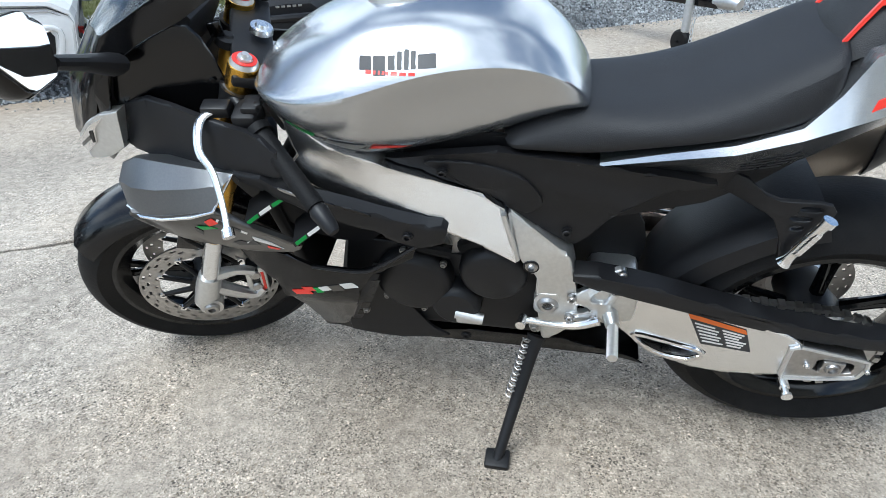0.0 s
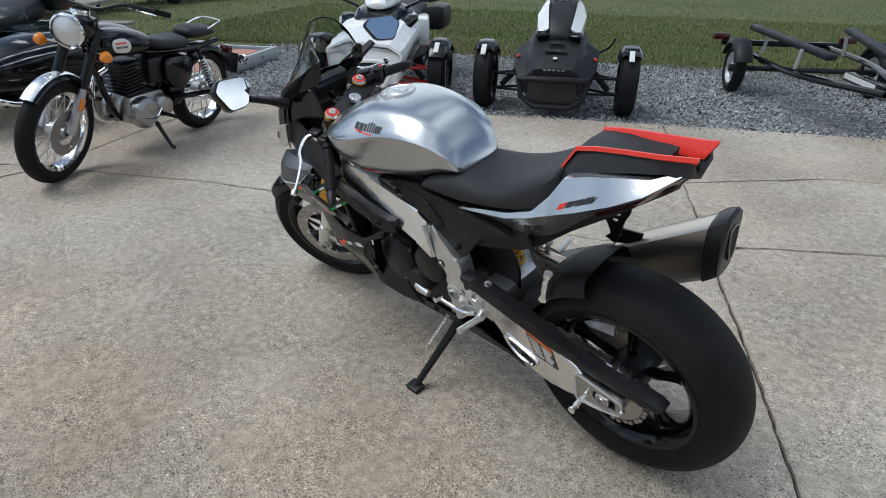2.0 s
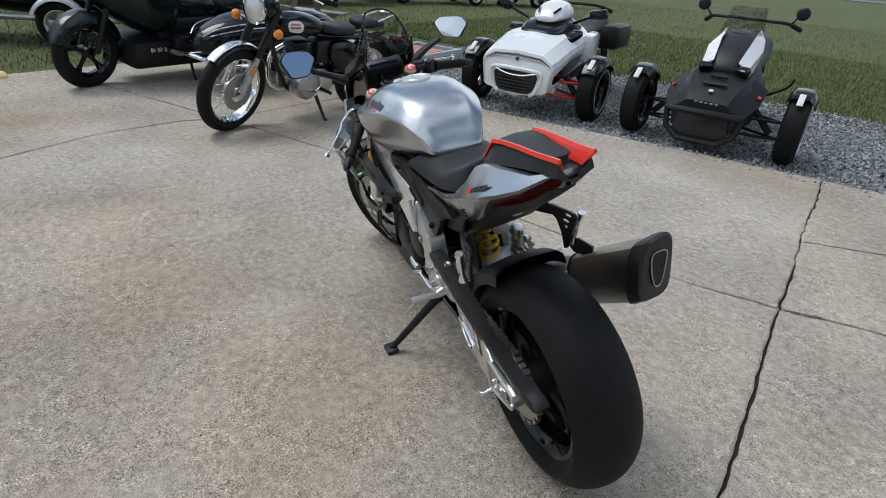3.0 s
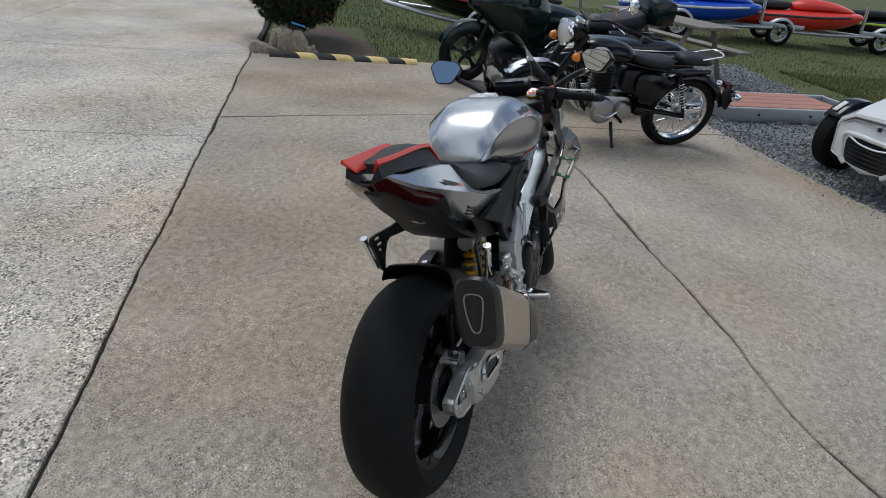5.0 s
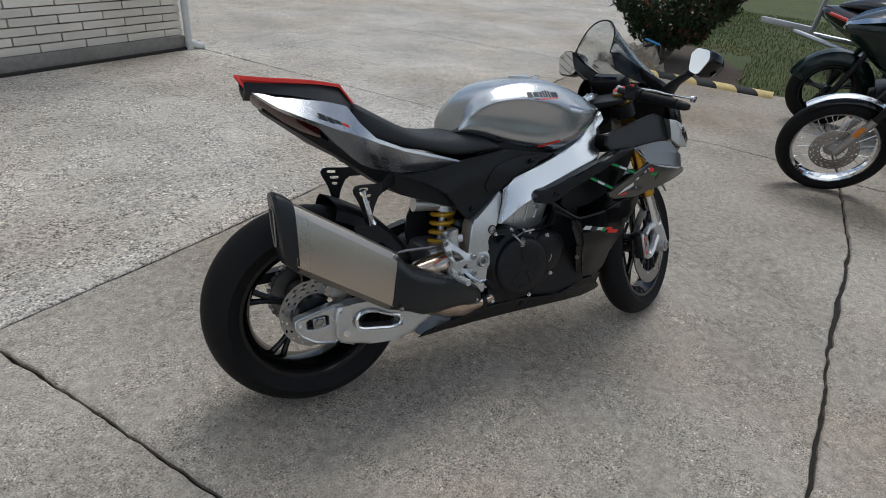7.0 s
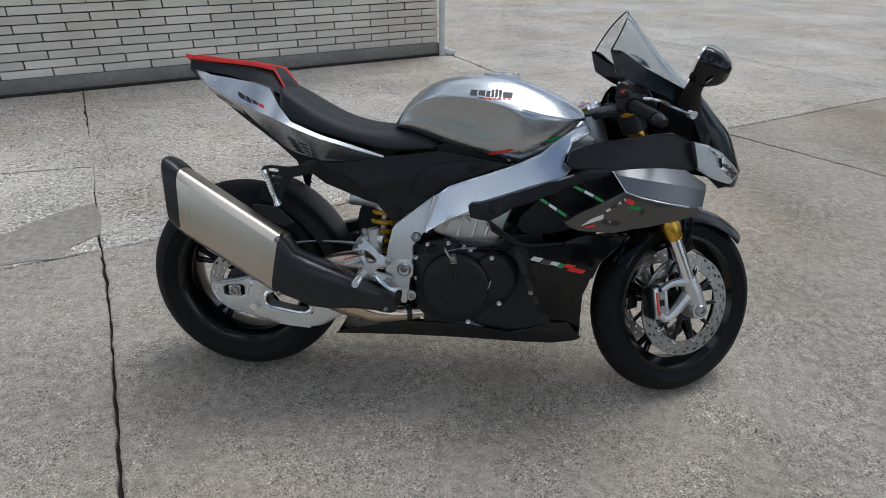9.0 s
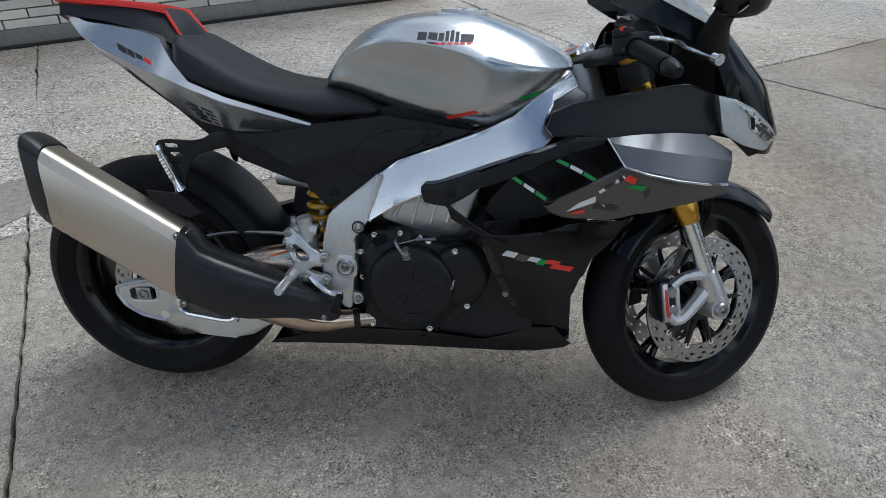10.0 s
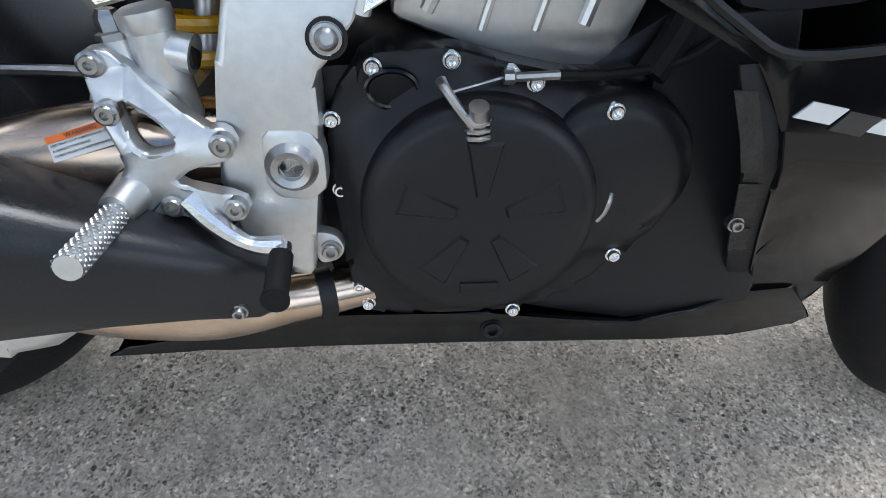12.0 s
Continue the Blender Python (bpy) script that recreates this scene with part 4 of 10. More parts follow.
# warning label on the left beam: orange head, dark field, plain bars for its small print
lab = lambda x, z: arm_y(x) + 0.0016
bm = panel(bmesh.new(), [(0.285, 0.420), (0.175, 0.400), (0.152, 0.338), (0.244, 0.335)], lab, 0.001, (), 0.05, 1, 0)
plate = part("warning_label", bm, M["decal"], arm, "black warning label with plain bars of small print")
bm = panel(bmesh.new(), [(0.284, 0.419), (0.176, 0.400), (0.171, 0.388), (0.277, 0.405)], lambda x, z: lab(x, z) + 0.0006, 0.001, (), 0.05, 1, 0)
part("label_head", bm, M["orange"], plate)
for k in range(6):
    f = 0.30 + k * 0.115
    p, q = Vector((0.285, 0, 0.420)).lerp(Vector((0.244, 0, 0.335)), f), Vector((0.175, 0, 0.400)).lerp(Vector((0.152, 0, 0.338)), f)
    for u, v in ((0.06, 0.42 + 0.05 * (k % 2)), (0.55, 0.94 - 0.06 * (k % 3))):
        c, d = p.lerp(q, u), p.lerp(q, v)
        bm = panel(bmesh.new(), [(c.x, c.z + 0.002), (d.x, d.z + 0.002), (d.x, d.z - 0.002), (c.x, c.z - 0.002)], lambda x, z: lab(x, z) + 0.0006, 0.001, (), 0.05, 1, 0)
        part("print_bar", bm, M["label"], plate)

# chain guard and rear hugger
bm = panel(bmesh.new(), soft([(0.50, 0.505), (0.30, 0.475), (0.05, 0.415), (-0.13, 0.405), (-0.16, 0.385), (-0.13, 0.370), (0.05, 0.385), (0.24, 0.425), (0.50, 0.47)], 1), lambda x, z: 0.150, 0.045, (), 0.06, 1, 0.008)
part("chain_guard", bm, M["plastic"], bike, "long black plastic chain guard")
bm = bmesh.new()
prof = [(0.345, -0.085), (0.348, -0.05), (0.352, 0), (0.348, 0.05), (0.345, 0.085), (0.330, 0.104), (0.300, 0.110), (0.298, 0.106), (0.327, 0.100), (0.341, 0.082), (0.346, 0), (0.341, -0.082), (0.327, -0.100), (0.298, -0.106), (0.300, -0.110), (0.330, -0.104)]
lathe(bm, prof, RA, 22, closed=True, span=(4, 74))
part("hugger", bm, M["plastic"], bike, "black plastic rear hugger over the tyre")

# shock with yellow spring
shock = part("shock", lathe(bmesh.new(), [(0.001, -0.10), (0.020, -0.10), (0.022, -0.02), (0.012, 0.0), (0.012, 0.10), (0.026, 0.105), (0.026, 0.14), (0.001, 0.14)], (0, 0, 0), 20, m=at(0.455, -0.045, 0.462, 90, 8, 0)), M["alloy"], bike, "grey shock absorber body")
bm = bmesh.new()
pts = []
for i in range(100):
    a = 2 * math.pi * i / 16
    z = -0.085 + 0.19 * i / 99
    pts.append(at(0.455, -0.045, 0.462, 0, 8, 0) @ Vector((0.036 * math.cos(a), 0.036 * math.sin(a), z)))
tube(bm, pts, 0.0075, 8)
part("spring", bm, M["yellow"], shock, "yellow coil spring")
bm = bmesh.new()
rod(bm, (0.36, -0.05, 0.60), (0.48, -0.05, 0.585), 0.026)
lathe(bm, [(0.001, -0.006), (0.040, -0.006), (0.040, 0.012), (0.001, 0.012)], (0, 0, 0), 20, m=at(0.470, -0.045, 0.567, 90, 8, 0))
part("reservoir", bm, M["alloy"], shock)
# added plate: keeps the shaded space left of the shock dark
bm = panel(bmesh.new(), soft([(0.37, 0.41), (0.51, 0.42), (0.54, 0.60), (0.41, 0.61), (0.36, 0.52)], 1), lambda x, z: 0.035, 0.01, (), 0.05, 1, 0.003)
part("splash_plate", bm, M["plastic"], bike, "added black plate that darkens the space beside the shock")
# added block: stops bright ground showing through the fairing, where it is dark
part("radiator_duct", block(bmesh.new(), (0.965, 0, 0.575), (0.22, 0.03, 0.33), None, 0.008), M["satin"], bike, "added black block that darkens the gap behind the fairing")
# added sheets: stand in for the shade in the gap below the tank
for s in (1, -1):
    bm = panel(bmesh.new(), [(0.52, 0.715), (0.60, 0.78), (0.80, 0.80), (0.87, 0.745), (0.70, 0.68)], lambda x, z: 0.118, 0.008, (), 0.05, s, 0.003)
    part("tank_skirt", bm, M["plastic"], bike, "added black sheet that darkens the gap under the tank")
# rear brake cylinder
rc = part("rear_brake_cylinder", tube(bmesh.new(), [(0.462, -0.150, 0.425), (0.458, -0.150, 0.455), (0.452, -0.152, 0.462), (0.446, -0.153, 0.508)], [0.012, 0.013, 0.0185, 0.018], 20), M["alloy"], bike, "bare alloy rear brake cylinder")
part("cap", tube(bmesh.new(), [(0.4465, -0.153, 0.506), (0.446, -0.153, 0.510), (0.4445, -0.153, 0.521), (0.444, -0.153, 0.524)], [0.0185, 0.0205, 0.0205, 0.015], 20), M["alloy"], rc)
part("inlet", rod(bmesh.new(), (0.455, -0.153, 0.492), (0.476, -0.155, 0.488), 0.0145, 0.0155), M["alloy"], rc)
part("bore", rod(bmesh.new(), (0.474, -0.155, 0.488), (0.477, -0.155, 0.488), 0.011), M["satin"], rc)
part("union", tube(bmesh.new(), [(0.430, -0.152, 0.460), (0.424, -0.152, 0.470), (0.420, -0.153, 0.500)], [0.012, 0.0125, 0.0115], 16), M["alloy"], rc)
part("banjo_bolt", tube(bmesh.new(), [(0.420, -0.153, 0.500), (0.4195, -0.153, 0.505), (0.419, -0.153, 0.506), (0.418, -0.153, 0.516), (0.418, -0.153, 0.521)], [0.014, 0.014, 0.010, 0.010, 0.007], 6), M["steel"], rc)
part("bridge", block(bmesh.new(), (0.436, -0.150, 0.468), (0.034, 0.022, 0.030), None, 0.006), M["alloy"], rc)

# ---- frame ----
spar = [(1.072, 0.862), (1.007, 0.828), (0.94, 0.772), (0.875, 0.737), (0.77, 0.697), (0.674, 0.662), (0.634, 0.632), (0.608, 0.526), (0.671, 0.563), (0.767, 0.606), (0.845, 0.631), (0.997, 0.695), (1.023, 0.727), (1.003, 0.75), (1.03, 0.803), (1.085, 0.835)]
cast = [(0.632, 0.632), (0.57, 0.585), (0.508, 0.536), (0.498, 0.496), (0.487, 0.429), (0.482, 0.377), (0.490, 0.338), (0.520, 0.304), (0.550, 0.288), (0.557, 0.347), (0.569, 0.433), (0.567, 0.475), (0.606, 0.526)]
fd0 = lambda x: 0.178 + 0.02 * (x - 0.5) - 0.9 * max(0.0, x - 0.97) ** 1.5
fd = lambda x, z: fd0(x) - 0.30 * (z - (0.575 + 0.40 * (x - 0.60)))
for s in (1, -1):
    bm = panel(bmesh.new(), spar, fd, 0.05, (), 0.06, s, 0.005)
    sp = crisp(part("frame_spar", bm, M["polished"], bike, "brushed bare alloy frame spar"))
    bm = panel(bmesh.new(), soft(cast, 1, 0.15), lambda x, z: fd0(x) + 0.001 - 0.20 * max(0, z - 0.52), 0.06, (), 0.05, s, 0.007)
    ca = crisp(part("frame_casting", bm, M["alloy"], bike, "cast alloy swingarm pivot plate"))
    bm = bmesh.new()
    tube(bm, [(0.634, s * 0.180, 0.634), (0.620, s * 0.182, 0.580), (0.607, s * 0.180, 0.524)], 0.006, 8, 4)
    part("weld", bm, M["alloy"], sp)
    face = at(0.543, s * 0.178, 0.405, 0, 0, 0 if s > 0 else 180)
    bm = panel(bmesh.new(), soft([(0.522, 0.437), (0.560, 0.437), (0.571, 0.420), (0.571, 0.385), (0.556, 0.372), (0.528, 0.376), (0.519, 0.392)], 1, 0.15), lambda x, z: 0.182, 0.02, (), 0.08, s, 0.004)
    part("pivot_boss", bm, M["alloy"], ca)
    bm = lathe(bmesh.new(), [(0.0005, 0.001), (0.0100, 0.001), (0.0105, 0.009), (0.016, 0.011), (0.018, 0.009), (0.020, 0.006), (0.022, 0.004), (0.022, -0.01)], (0, 0, 0), 24, m=face)
    pn = part("pivot_nut", bm, M["steel"], ca, "steel pivot nut with hexagon socket")
    bm = lathe(bmesh.new(), [(0.0005, 0.004), (0.0102, 0.004), (0.0102, 0.003)], (0, 0, 0), 6, m=face)
    part("socket", bm, M["satin"], ca)
    well = at(0.580, s * 0.166, 0.507, 0, 0, 0 if s > 0 else 180)
    bm = lathe(bmesh.new(), [(0.0125, 0.0150), (0.0155, 0.0150), (0.0155, 0.010), (0.0005, 0.010)], (0, 0, 0), 24, m=well)
    part("bolt_well", bm, M["satin"], ca)
    bm = lathe(bmesh.new(), [(0.0005, 0.013), (0.005, 0.013), (0.0055, 0.021), (0.008, 0.019), (0.009, 0.016), (0.0115, 0.0155), (0.0115, 0.010)], (0, 0, 0), 18, m=well)
    part("frame_bolt", bm, M["steel"], ca, "steel frame bolt in a dark well")
    bm = panel(bmesh.new(), soft([(0.550, 0.334), (0.572, 0.330), (0.580, 0.314), (0.572, 0.300), (0.552, 0.296)], 2), lambda x, z: 0.168, 0.012, (), 0.06, s, 0.003)
    part("frame_lug", bm, M["alloy"], ca)
    bolt("lug_bolt", (0.566, s * 0.168, 0.314), 0.008, ca, "steel", (0, s, 0))
bm = bmesh.new()
rod(bm, (1.13, 0, 0.76), (1.09, 0, 0.87), 0.045)
block(bm, (1.04, 0, 0.80), (0.12, 0.16, 0.09), Matrix.Rotation(0.5, 4, "Y"), 0.01)
part("steering_head", bm, M["alloy"], bike)

# ---- engine ----
eng = part("engine", block(bmesh.new(), (0.70, 0, 0.36), (0.30, 0.27, 0.24), None, 0.03), M["satin"], bike, "black V4 engine block with round covers")
part("front_cylinder_block", block(bmesh.new(), (0.86, 0, 0.42), (0.16, 0.26, 0.17), Matrix.Rotation(-0.6, 4, "Y"), 0.02), M["satin"], eng)
part("gearbox", block(bmesh.new(), (0.60, 0, 0.38), (0.12, 0.24, 0.18), None, 0.03), M["satin"], eng)
part("cylinder_head", block(bmesh.new(), (0.745, 0, 0.555), (0.20, 0.25, 0.17), Matrix.Rotation(0.35, 4, "Y"), 0.012), M["alloy"], eng, "bare cast alloy cylinder head")
for s in (1, -1):
    for x, z, x1, z1, r in ((0.655, 0.515, 0.690, 0.585, 0.006), (0.700, 0.500, 0.735, 0.625, 0.004), (0.745, 0.500, 0.775, 0.610, 0.004), (0.785, 0.505, 0.810, 0.590, 0.006), (0.660, 0.550, 0.800, 0.575, 0.004), (0.69, 0.59, 0.74, 0.545, 0.0035)):
        part("head_rib", tube(bmesh.new(), [(x, s * 0.126, z), (x1, s * 0.128, z1)], r, 8), M["alloy"], eng)
    part("head_boss", rod(bmesh.new(), (0.792, s * 0.118, 0.545), (0.792, s * 0.134, 0.545), 0.013, 0.011), M["alloy"], eng)
    bolt("bolt", (0.792, s * 0.134, 0.545), 0.006, eng, "steel", (0, s, 0))
cover = [(0.575, 0.452), (0.603, 0.487), (0.640, 0.492), (0.676, 0.493), (0.718, 0.482), (0.765, 0.473), (0.81, 0.466), (0.848, 0.452), (0.876, 0.428), (0.888, 0.390), (0.876, 0.335), (0.842, 0.288), (0.80, 0.248), (0.743, 0.227), (0.62, 0.226), (0.588, 0.235), (0.577, 0.30), (0.574, 0.342), (0.569, 0.41)]
dome = lambda x, z, cx, cz, r, k: k * max(0.0, 1 - (((x - cx) ** 2 + (z - cz) ** 2) ** 0.5 / r) ** 4)
cd = lambda x, z: 0.152 + max(dome(x, z, 0.70, 0.355, 0.128, 0.030), dome(x, z, 0.815, 0.385, 0.088, 0.024)) + 0.06 * max(0, 0.45 - z) * (1 if z > 0.3 else 0.5)
bm = panel(bmesh.new(), soft(cover, 1, 0.2), cd, 0.05, (), 0.014, -1, 0.006)
cl = part("clutch_cover", bm, M["satin"], eng, "matt black clutch cover with small steel bolts", 60)
bm = lathe(bmesh.new(), [(0.0005, 0.006), (0.060, 0.007), (0.090, 0.006), (0.101, 0.002), (0.104, -0.006), (0.106, -0.03)], (0, 0, 0), 64, m=at(0.700, -0.187, 0.358, 0, 0, 180))
part("cover_disc", bm, M["satin"], cl, "", 60)
bm = lathe(bmesh.new(), [(0.0005, 0.003), (0.050, 0.003), (0.066, -0.001), (0.071, -0.012), (0.072, -0.03)], (0, 0, 0), 48, m=at(0.818, -0.178, 0.392, 0, 0, 180))
part("pump_cover", bm, M["satin"], cl, "", 60)
for k in range(5):
    a = radians(90 + k * 72)
    d, e = Vector((math.cos(a), 0, math.sin(a))), Vector((-math.sin(a), 0, math.cos(a)))
    c = Vector((0.700, -0.1925, 0.358))
    o = Vector((0, -0.0035, 0))
    bm = skin(bmesh.new(), [[c + d * 0.022 + e * 0.006, c + d * 0.022 - e * 0.006, c + d * 0.024 - e * 0.004 + o, c + d * 0.024 + e * 0.004 + o], [c + d * 0.074 + e * 0.017, c + d * 0.074 - e * 0.017, c + d * 0.070 - e * 0.013 + o, c + d * 0.070 + e * 0.013 + o]])
    part("cover_rib", bm, M["satin"], cl)
bm = block(bmesh.new(), (0.702, -0.194, 0.285), (0.036, 0.004, 0.012), None, 0.003)
part("cover_mark", bm, M["plastic"], cl)
for x, z, d in ((0.611, 0.478, 0.150), (0.674, 0.484, 0.152), (0.806, 0.450, 0.177), (0.575, 0.434, 0.150), (0.578, 0.369, 0.152), (0.588, 0.262, 0.154), (0.596, 0.241, 0.156), (0.835, 0.300, 0.164), (0.722, 0.474, 0.158), (0.742, 0.468, 0.160), (0.742, 0.236, 0.166)):
    bolt("bolt", (x, -d, z), 0.006, cl, "polished", (0, -1, 0))
ring = [(0.626 + 0.021 * math.cos(2 * math.pi * k / 28), -0.157 - 0.05 * (0.461 - (0.461 + 0.015 * math.sin(2 * math.pi * k / 28))), 0.461 + 0.015 * math.sin(2 * math.pi * k / 28)) for k in range(28)]
part("window_rim", tube(bmesh.new(), ring + ring[:1], 0.0025, 6), M["gloss"], cl)
bm = skin(bmesh.new(), [[Vector(p) for p in ring], [Vector(p) + Vector((0, 0.004, 0)) for p in ring]])
part("window", bm, M["gloss"], cl)
part("clutch_arm", tube(bmesh.new(), [(0.664, -0.176, 0.474), (0.668, -0.186, 0.470), (0.680, -0.194, 0.455), (0.690, -0.196, 0.446)], [0.005, 0.004, 0.004, 0.006], 8, 4), M["steel"], cl, "steel clutch arm")
part("arm_post", rod(bmesh.new(), (0.694, -0.184, 0.430), (0.692, -0.198, 0.462), 0.008, 0.008), M["steel"], cl)
bm = bmesh.new()
tube(bm, [Vector((0.694 - 0.0006 * i / 8 + 0.011 * math.cos(i * 0.785), -0.188 - 0.0006 * i / 4 + 0.011 * math.sin(i * 0.785) * 0.8, 0.430 + 0.0008 * i)) for i in range(30)], 0.0022, 6)
part("return_spring", bm, M["steel"], cl, "steel return spring")
bm = tube(bmesh.new(), [(0.806, -0.204, 0.388), (0.804, -0.208, 0.384), (0.802, -0.207, 0.372), (0.798, -0.204, 0.362)], 0.0022, 6, 4)
part("cable_clip", bm, M["steel"], cl)
part("clutch_wire", tube(bmesh.new(), [(0.670, -0.186, 0.468), (0.714, -0.168, 0.474)], 0.0015, 6), M["steel"], cl)
part("cable_stop", tube(bmesh.new(), [(0.714, -0.168, 0.474), (0.722, -0.167, 0.474), (0.724, -0.167, 0.474), (0.760, -0.164, 0.475)], [0.006, 0.006, 0.004, 0.004], 8), M["steel"], cl)
bm = bmesh.new()
tube(bm, [(0.760, -0.164, 0.475), (0.80, -0.160, 0.474), (0.85, -0.155, 0.480), (0.89, -0.15, 0.500), (0.95, -0.13, 0.56)], 0.0045, 8, 6)
part("clutch_cable", bm, M["rubber"], bike, "black clutch cable")
for name, x, z, r in (("alternator_cover", 0.822, 0.420, 0.083), ("sprocket_cover", 0.655, 0.462, 0.070), ("crank_cover", 0.735, 0.36, 0.055)):
    bm = lathe(bmesh.new(), [(0.0005, 0.008), (r * 0.75, 0.008), (r * 0.9, 0.002), (r, -0.012), (r, -0.04)], (0, 0, 0), 40, m=at(x, 0.172, z))
    part(name, bm, M["satin"], eng)
for k in range(6):
    a = radians(20 + 60 * k)
    bolt("bolt", (0.822 + 0.086 * math.cos(a), 0.160, 0.420 + 0.086 * math.sin(a)), 0.006, eng, "steel")
bm = bmesh.new()
block(bm, (0.705, 0.178, 0.335), (0.055, 0.02, 0.02), None, 0.004)
rod(bm, (0.735, 0.176, 0.345), (0.675, 0.178, 0.335), 0.012)
part("water_pump", bm, M["alloy"], eng, "bare alloy pump fitting")
bm = bmesh.new()
tube(bm, [(0.72, 0.13, 0.50), (0.66, 0.15, 0.55), (0.62, 0.14, 0.60)], 0.016, 10, 5)
part("hose", bm, M["rubber"], eng, "black rubber coolant hose")
bm = bmesh.new()
tube(bm, [(0.88, 0.12, 0.50), (0.80, 0.15, 0.51), (0.74, 0.15, 0.50)], 0.014, 10, 5)
part("hose", bm, M["rubber"], eng)
bm = bmesh.new()
tube(bm, [(0.88, -0.12, 0.54), (0.86, -0.14, 0.50), (0.84, -0.15, 0.47)], 0.014, 10, 5)
part("hose", bm, M["rubber"], eng)
bm = bmesh.new()
block(bm, (1.09, 0, 0.52), (0.035, 0.34, 0.26), Matrix.Rotation(0.25, 4, "Y"), 0.006)
part("radiator", bm, M["satin"], bike, "black finned radiator")

# ---- tank ----
rows = [
    (0.512, [(0, 0.835), (0.045, 0.834), (0.072, 0.832), (0.076, 0.828), (0.076, 0.824), (0, 0.815)]),
    (0.526, [(0, 0.866), (0.055, 0.863), (0.088, 0.855), (0.093, 0.842), (0.092, 0.828), (0, 0.81)]),
    (0.552, [(0, 0.905), (0.068, 0.902), (0.106, 0.885), (0.106, 0.860), (0.106, 0.826), (0, 0.80)]),
    (0.600, [(0, 0.950), (0.084, 0.944), (0.130, 0.915), (0.117, 0.872), (0.120, 0.806), (0, 0.79)]),
    (0.660, [(0, 0.978), (0.096, 0.971), (0.150, 0.930), (0.126, 0.866), (0.134, 0.776), (0, 0.76)]),
    (0.740, [(0, 0.989), (0.106, 0.981), (0.168, 0.928), (0.136, 0.850), (0.152, 0.755), (0, 0.74)]),
    (0.800, [(0, 0.990), (0.112, 0.981), (0.180, 0.916), (0.148, 0.838), (0.164, 0.742), (0, 0.73)]),
    (0.850, [(0, 0.986), (0.114, 0.976), (0.189, 0.902), (0.170, 0.828), (0.171, 0.733), (0, 0.72)]),
    (0.885, [(0, 0.979), (0.114, 0.969), (0.194, 0.892), (0.190, 0.824), (0.174, 0.734), (0, 0.72)]),
    (0.940, [(0, 0.960), (0.110, 0.950), (0.196, 0.882), (0.192, 0.826), (0.170, 0.758), (0, 0.75)]),
    (1.005, [(0, 0.934), (0.098, 0.925), (0.180, 0.874), (0.176, 0.838), (0.152, 0.804), (0, 0.79)]),
    (1.055, [(0, 0.906), (0.076, 0.899), (0.142, 0.874), (0.138, 0.858), (0.122, 0.844), (0, 0.83)]),
    (1.082, [(0, 0.886), (0.054, 0.882), (0.098, 0.872), (0.095, 0.865), (0.088, 0.860), (0, 0.85)]),
]
tank = subdivide(part("fuel_tank", skin(bmesh.new(), halves(rows)), M["silver"], bike, "brushed silver fuel tank with knee recesses", 60), 3)
crease = tank.data.attributes.new("crease_edge", "FLOAT", "EDGE")
for e in tank.data.edges:
    a, b = (tank.data.vertices[k].co for k in e.vertices)
    if abs(a.x - b.x) > 1e-4 and all(abs(abs(v.y) - curve_at([(r[0], r[1][2][0]) for r in rows], v.x)[0]) < 1e-4 for v in (a, b)):
        crease.data[e.index].value = 0.85
    if abs(a.x - b.x) > 1e-4 and all(abs(abs(v.y) - curve_at([(r[0], r[1][1][0]) for r in rows], v.x)[0]) < 1e-4 for v in (a, b)):
        crease.data[e.index].value = 0.30
top_z = lambda x: curve_at([(r[0], r[1][0][1]) for r in rows], x)[0]
bm = lathe(bmesh.new(), [(0.0005, 0.010), (0.030, 0.010), (0.034, 0.006), (0.040, 0.006), (0.046, 0.010), (0.052, 0.009), (0.056, 0.0), (0.056, -0.01)], (0, 0, 0), 40, m=at(0.830, 0, 0.980, 90, 3, 0))
cap = part("fuel_cap", bm, M["alloy"], bike, "round alloy fuel cap")
bm = bmesh.new()
block(bm, (0.830, 0.005, 0.991), (0.030, 0.012, 0.006), None, 0.002)
part("cap_flap", bm, M["polished"], cap)
for k in range(8):
    a = radians(45 * k)
    bm = bmesh.new()
    rod(bm, (0.830 + 0.049 * math.cos(a), 0.049 * math.sin(a), 0.983), (0.830 + 0.049 * math.cos(a), 0.049 * math.sin(a), 0.991), 0.0035, n=8)
    part("cap_screw", bm, M["steel"], cap)

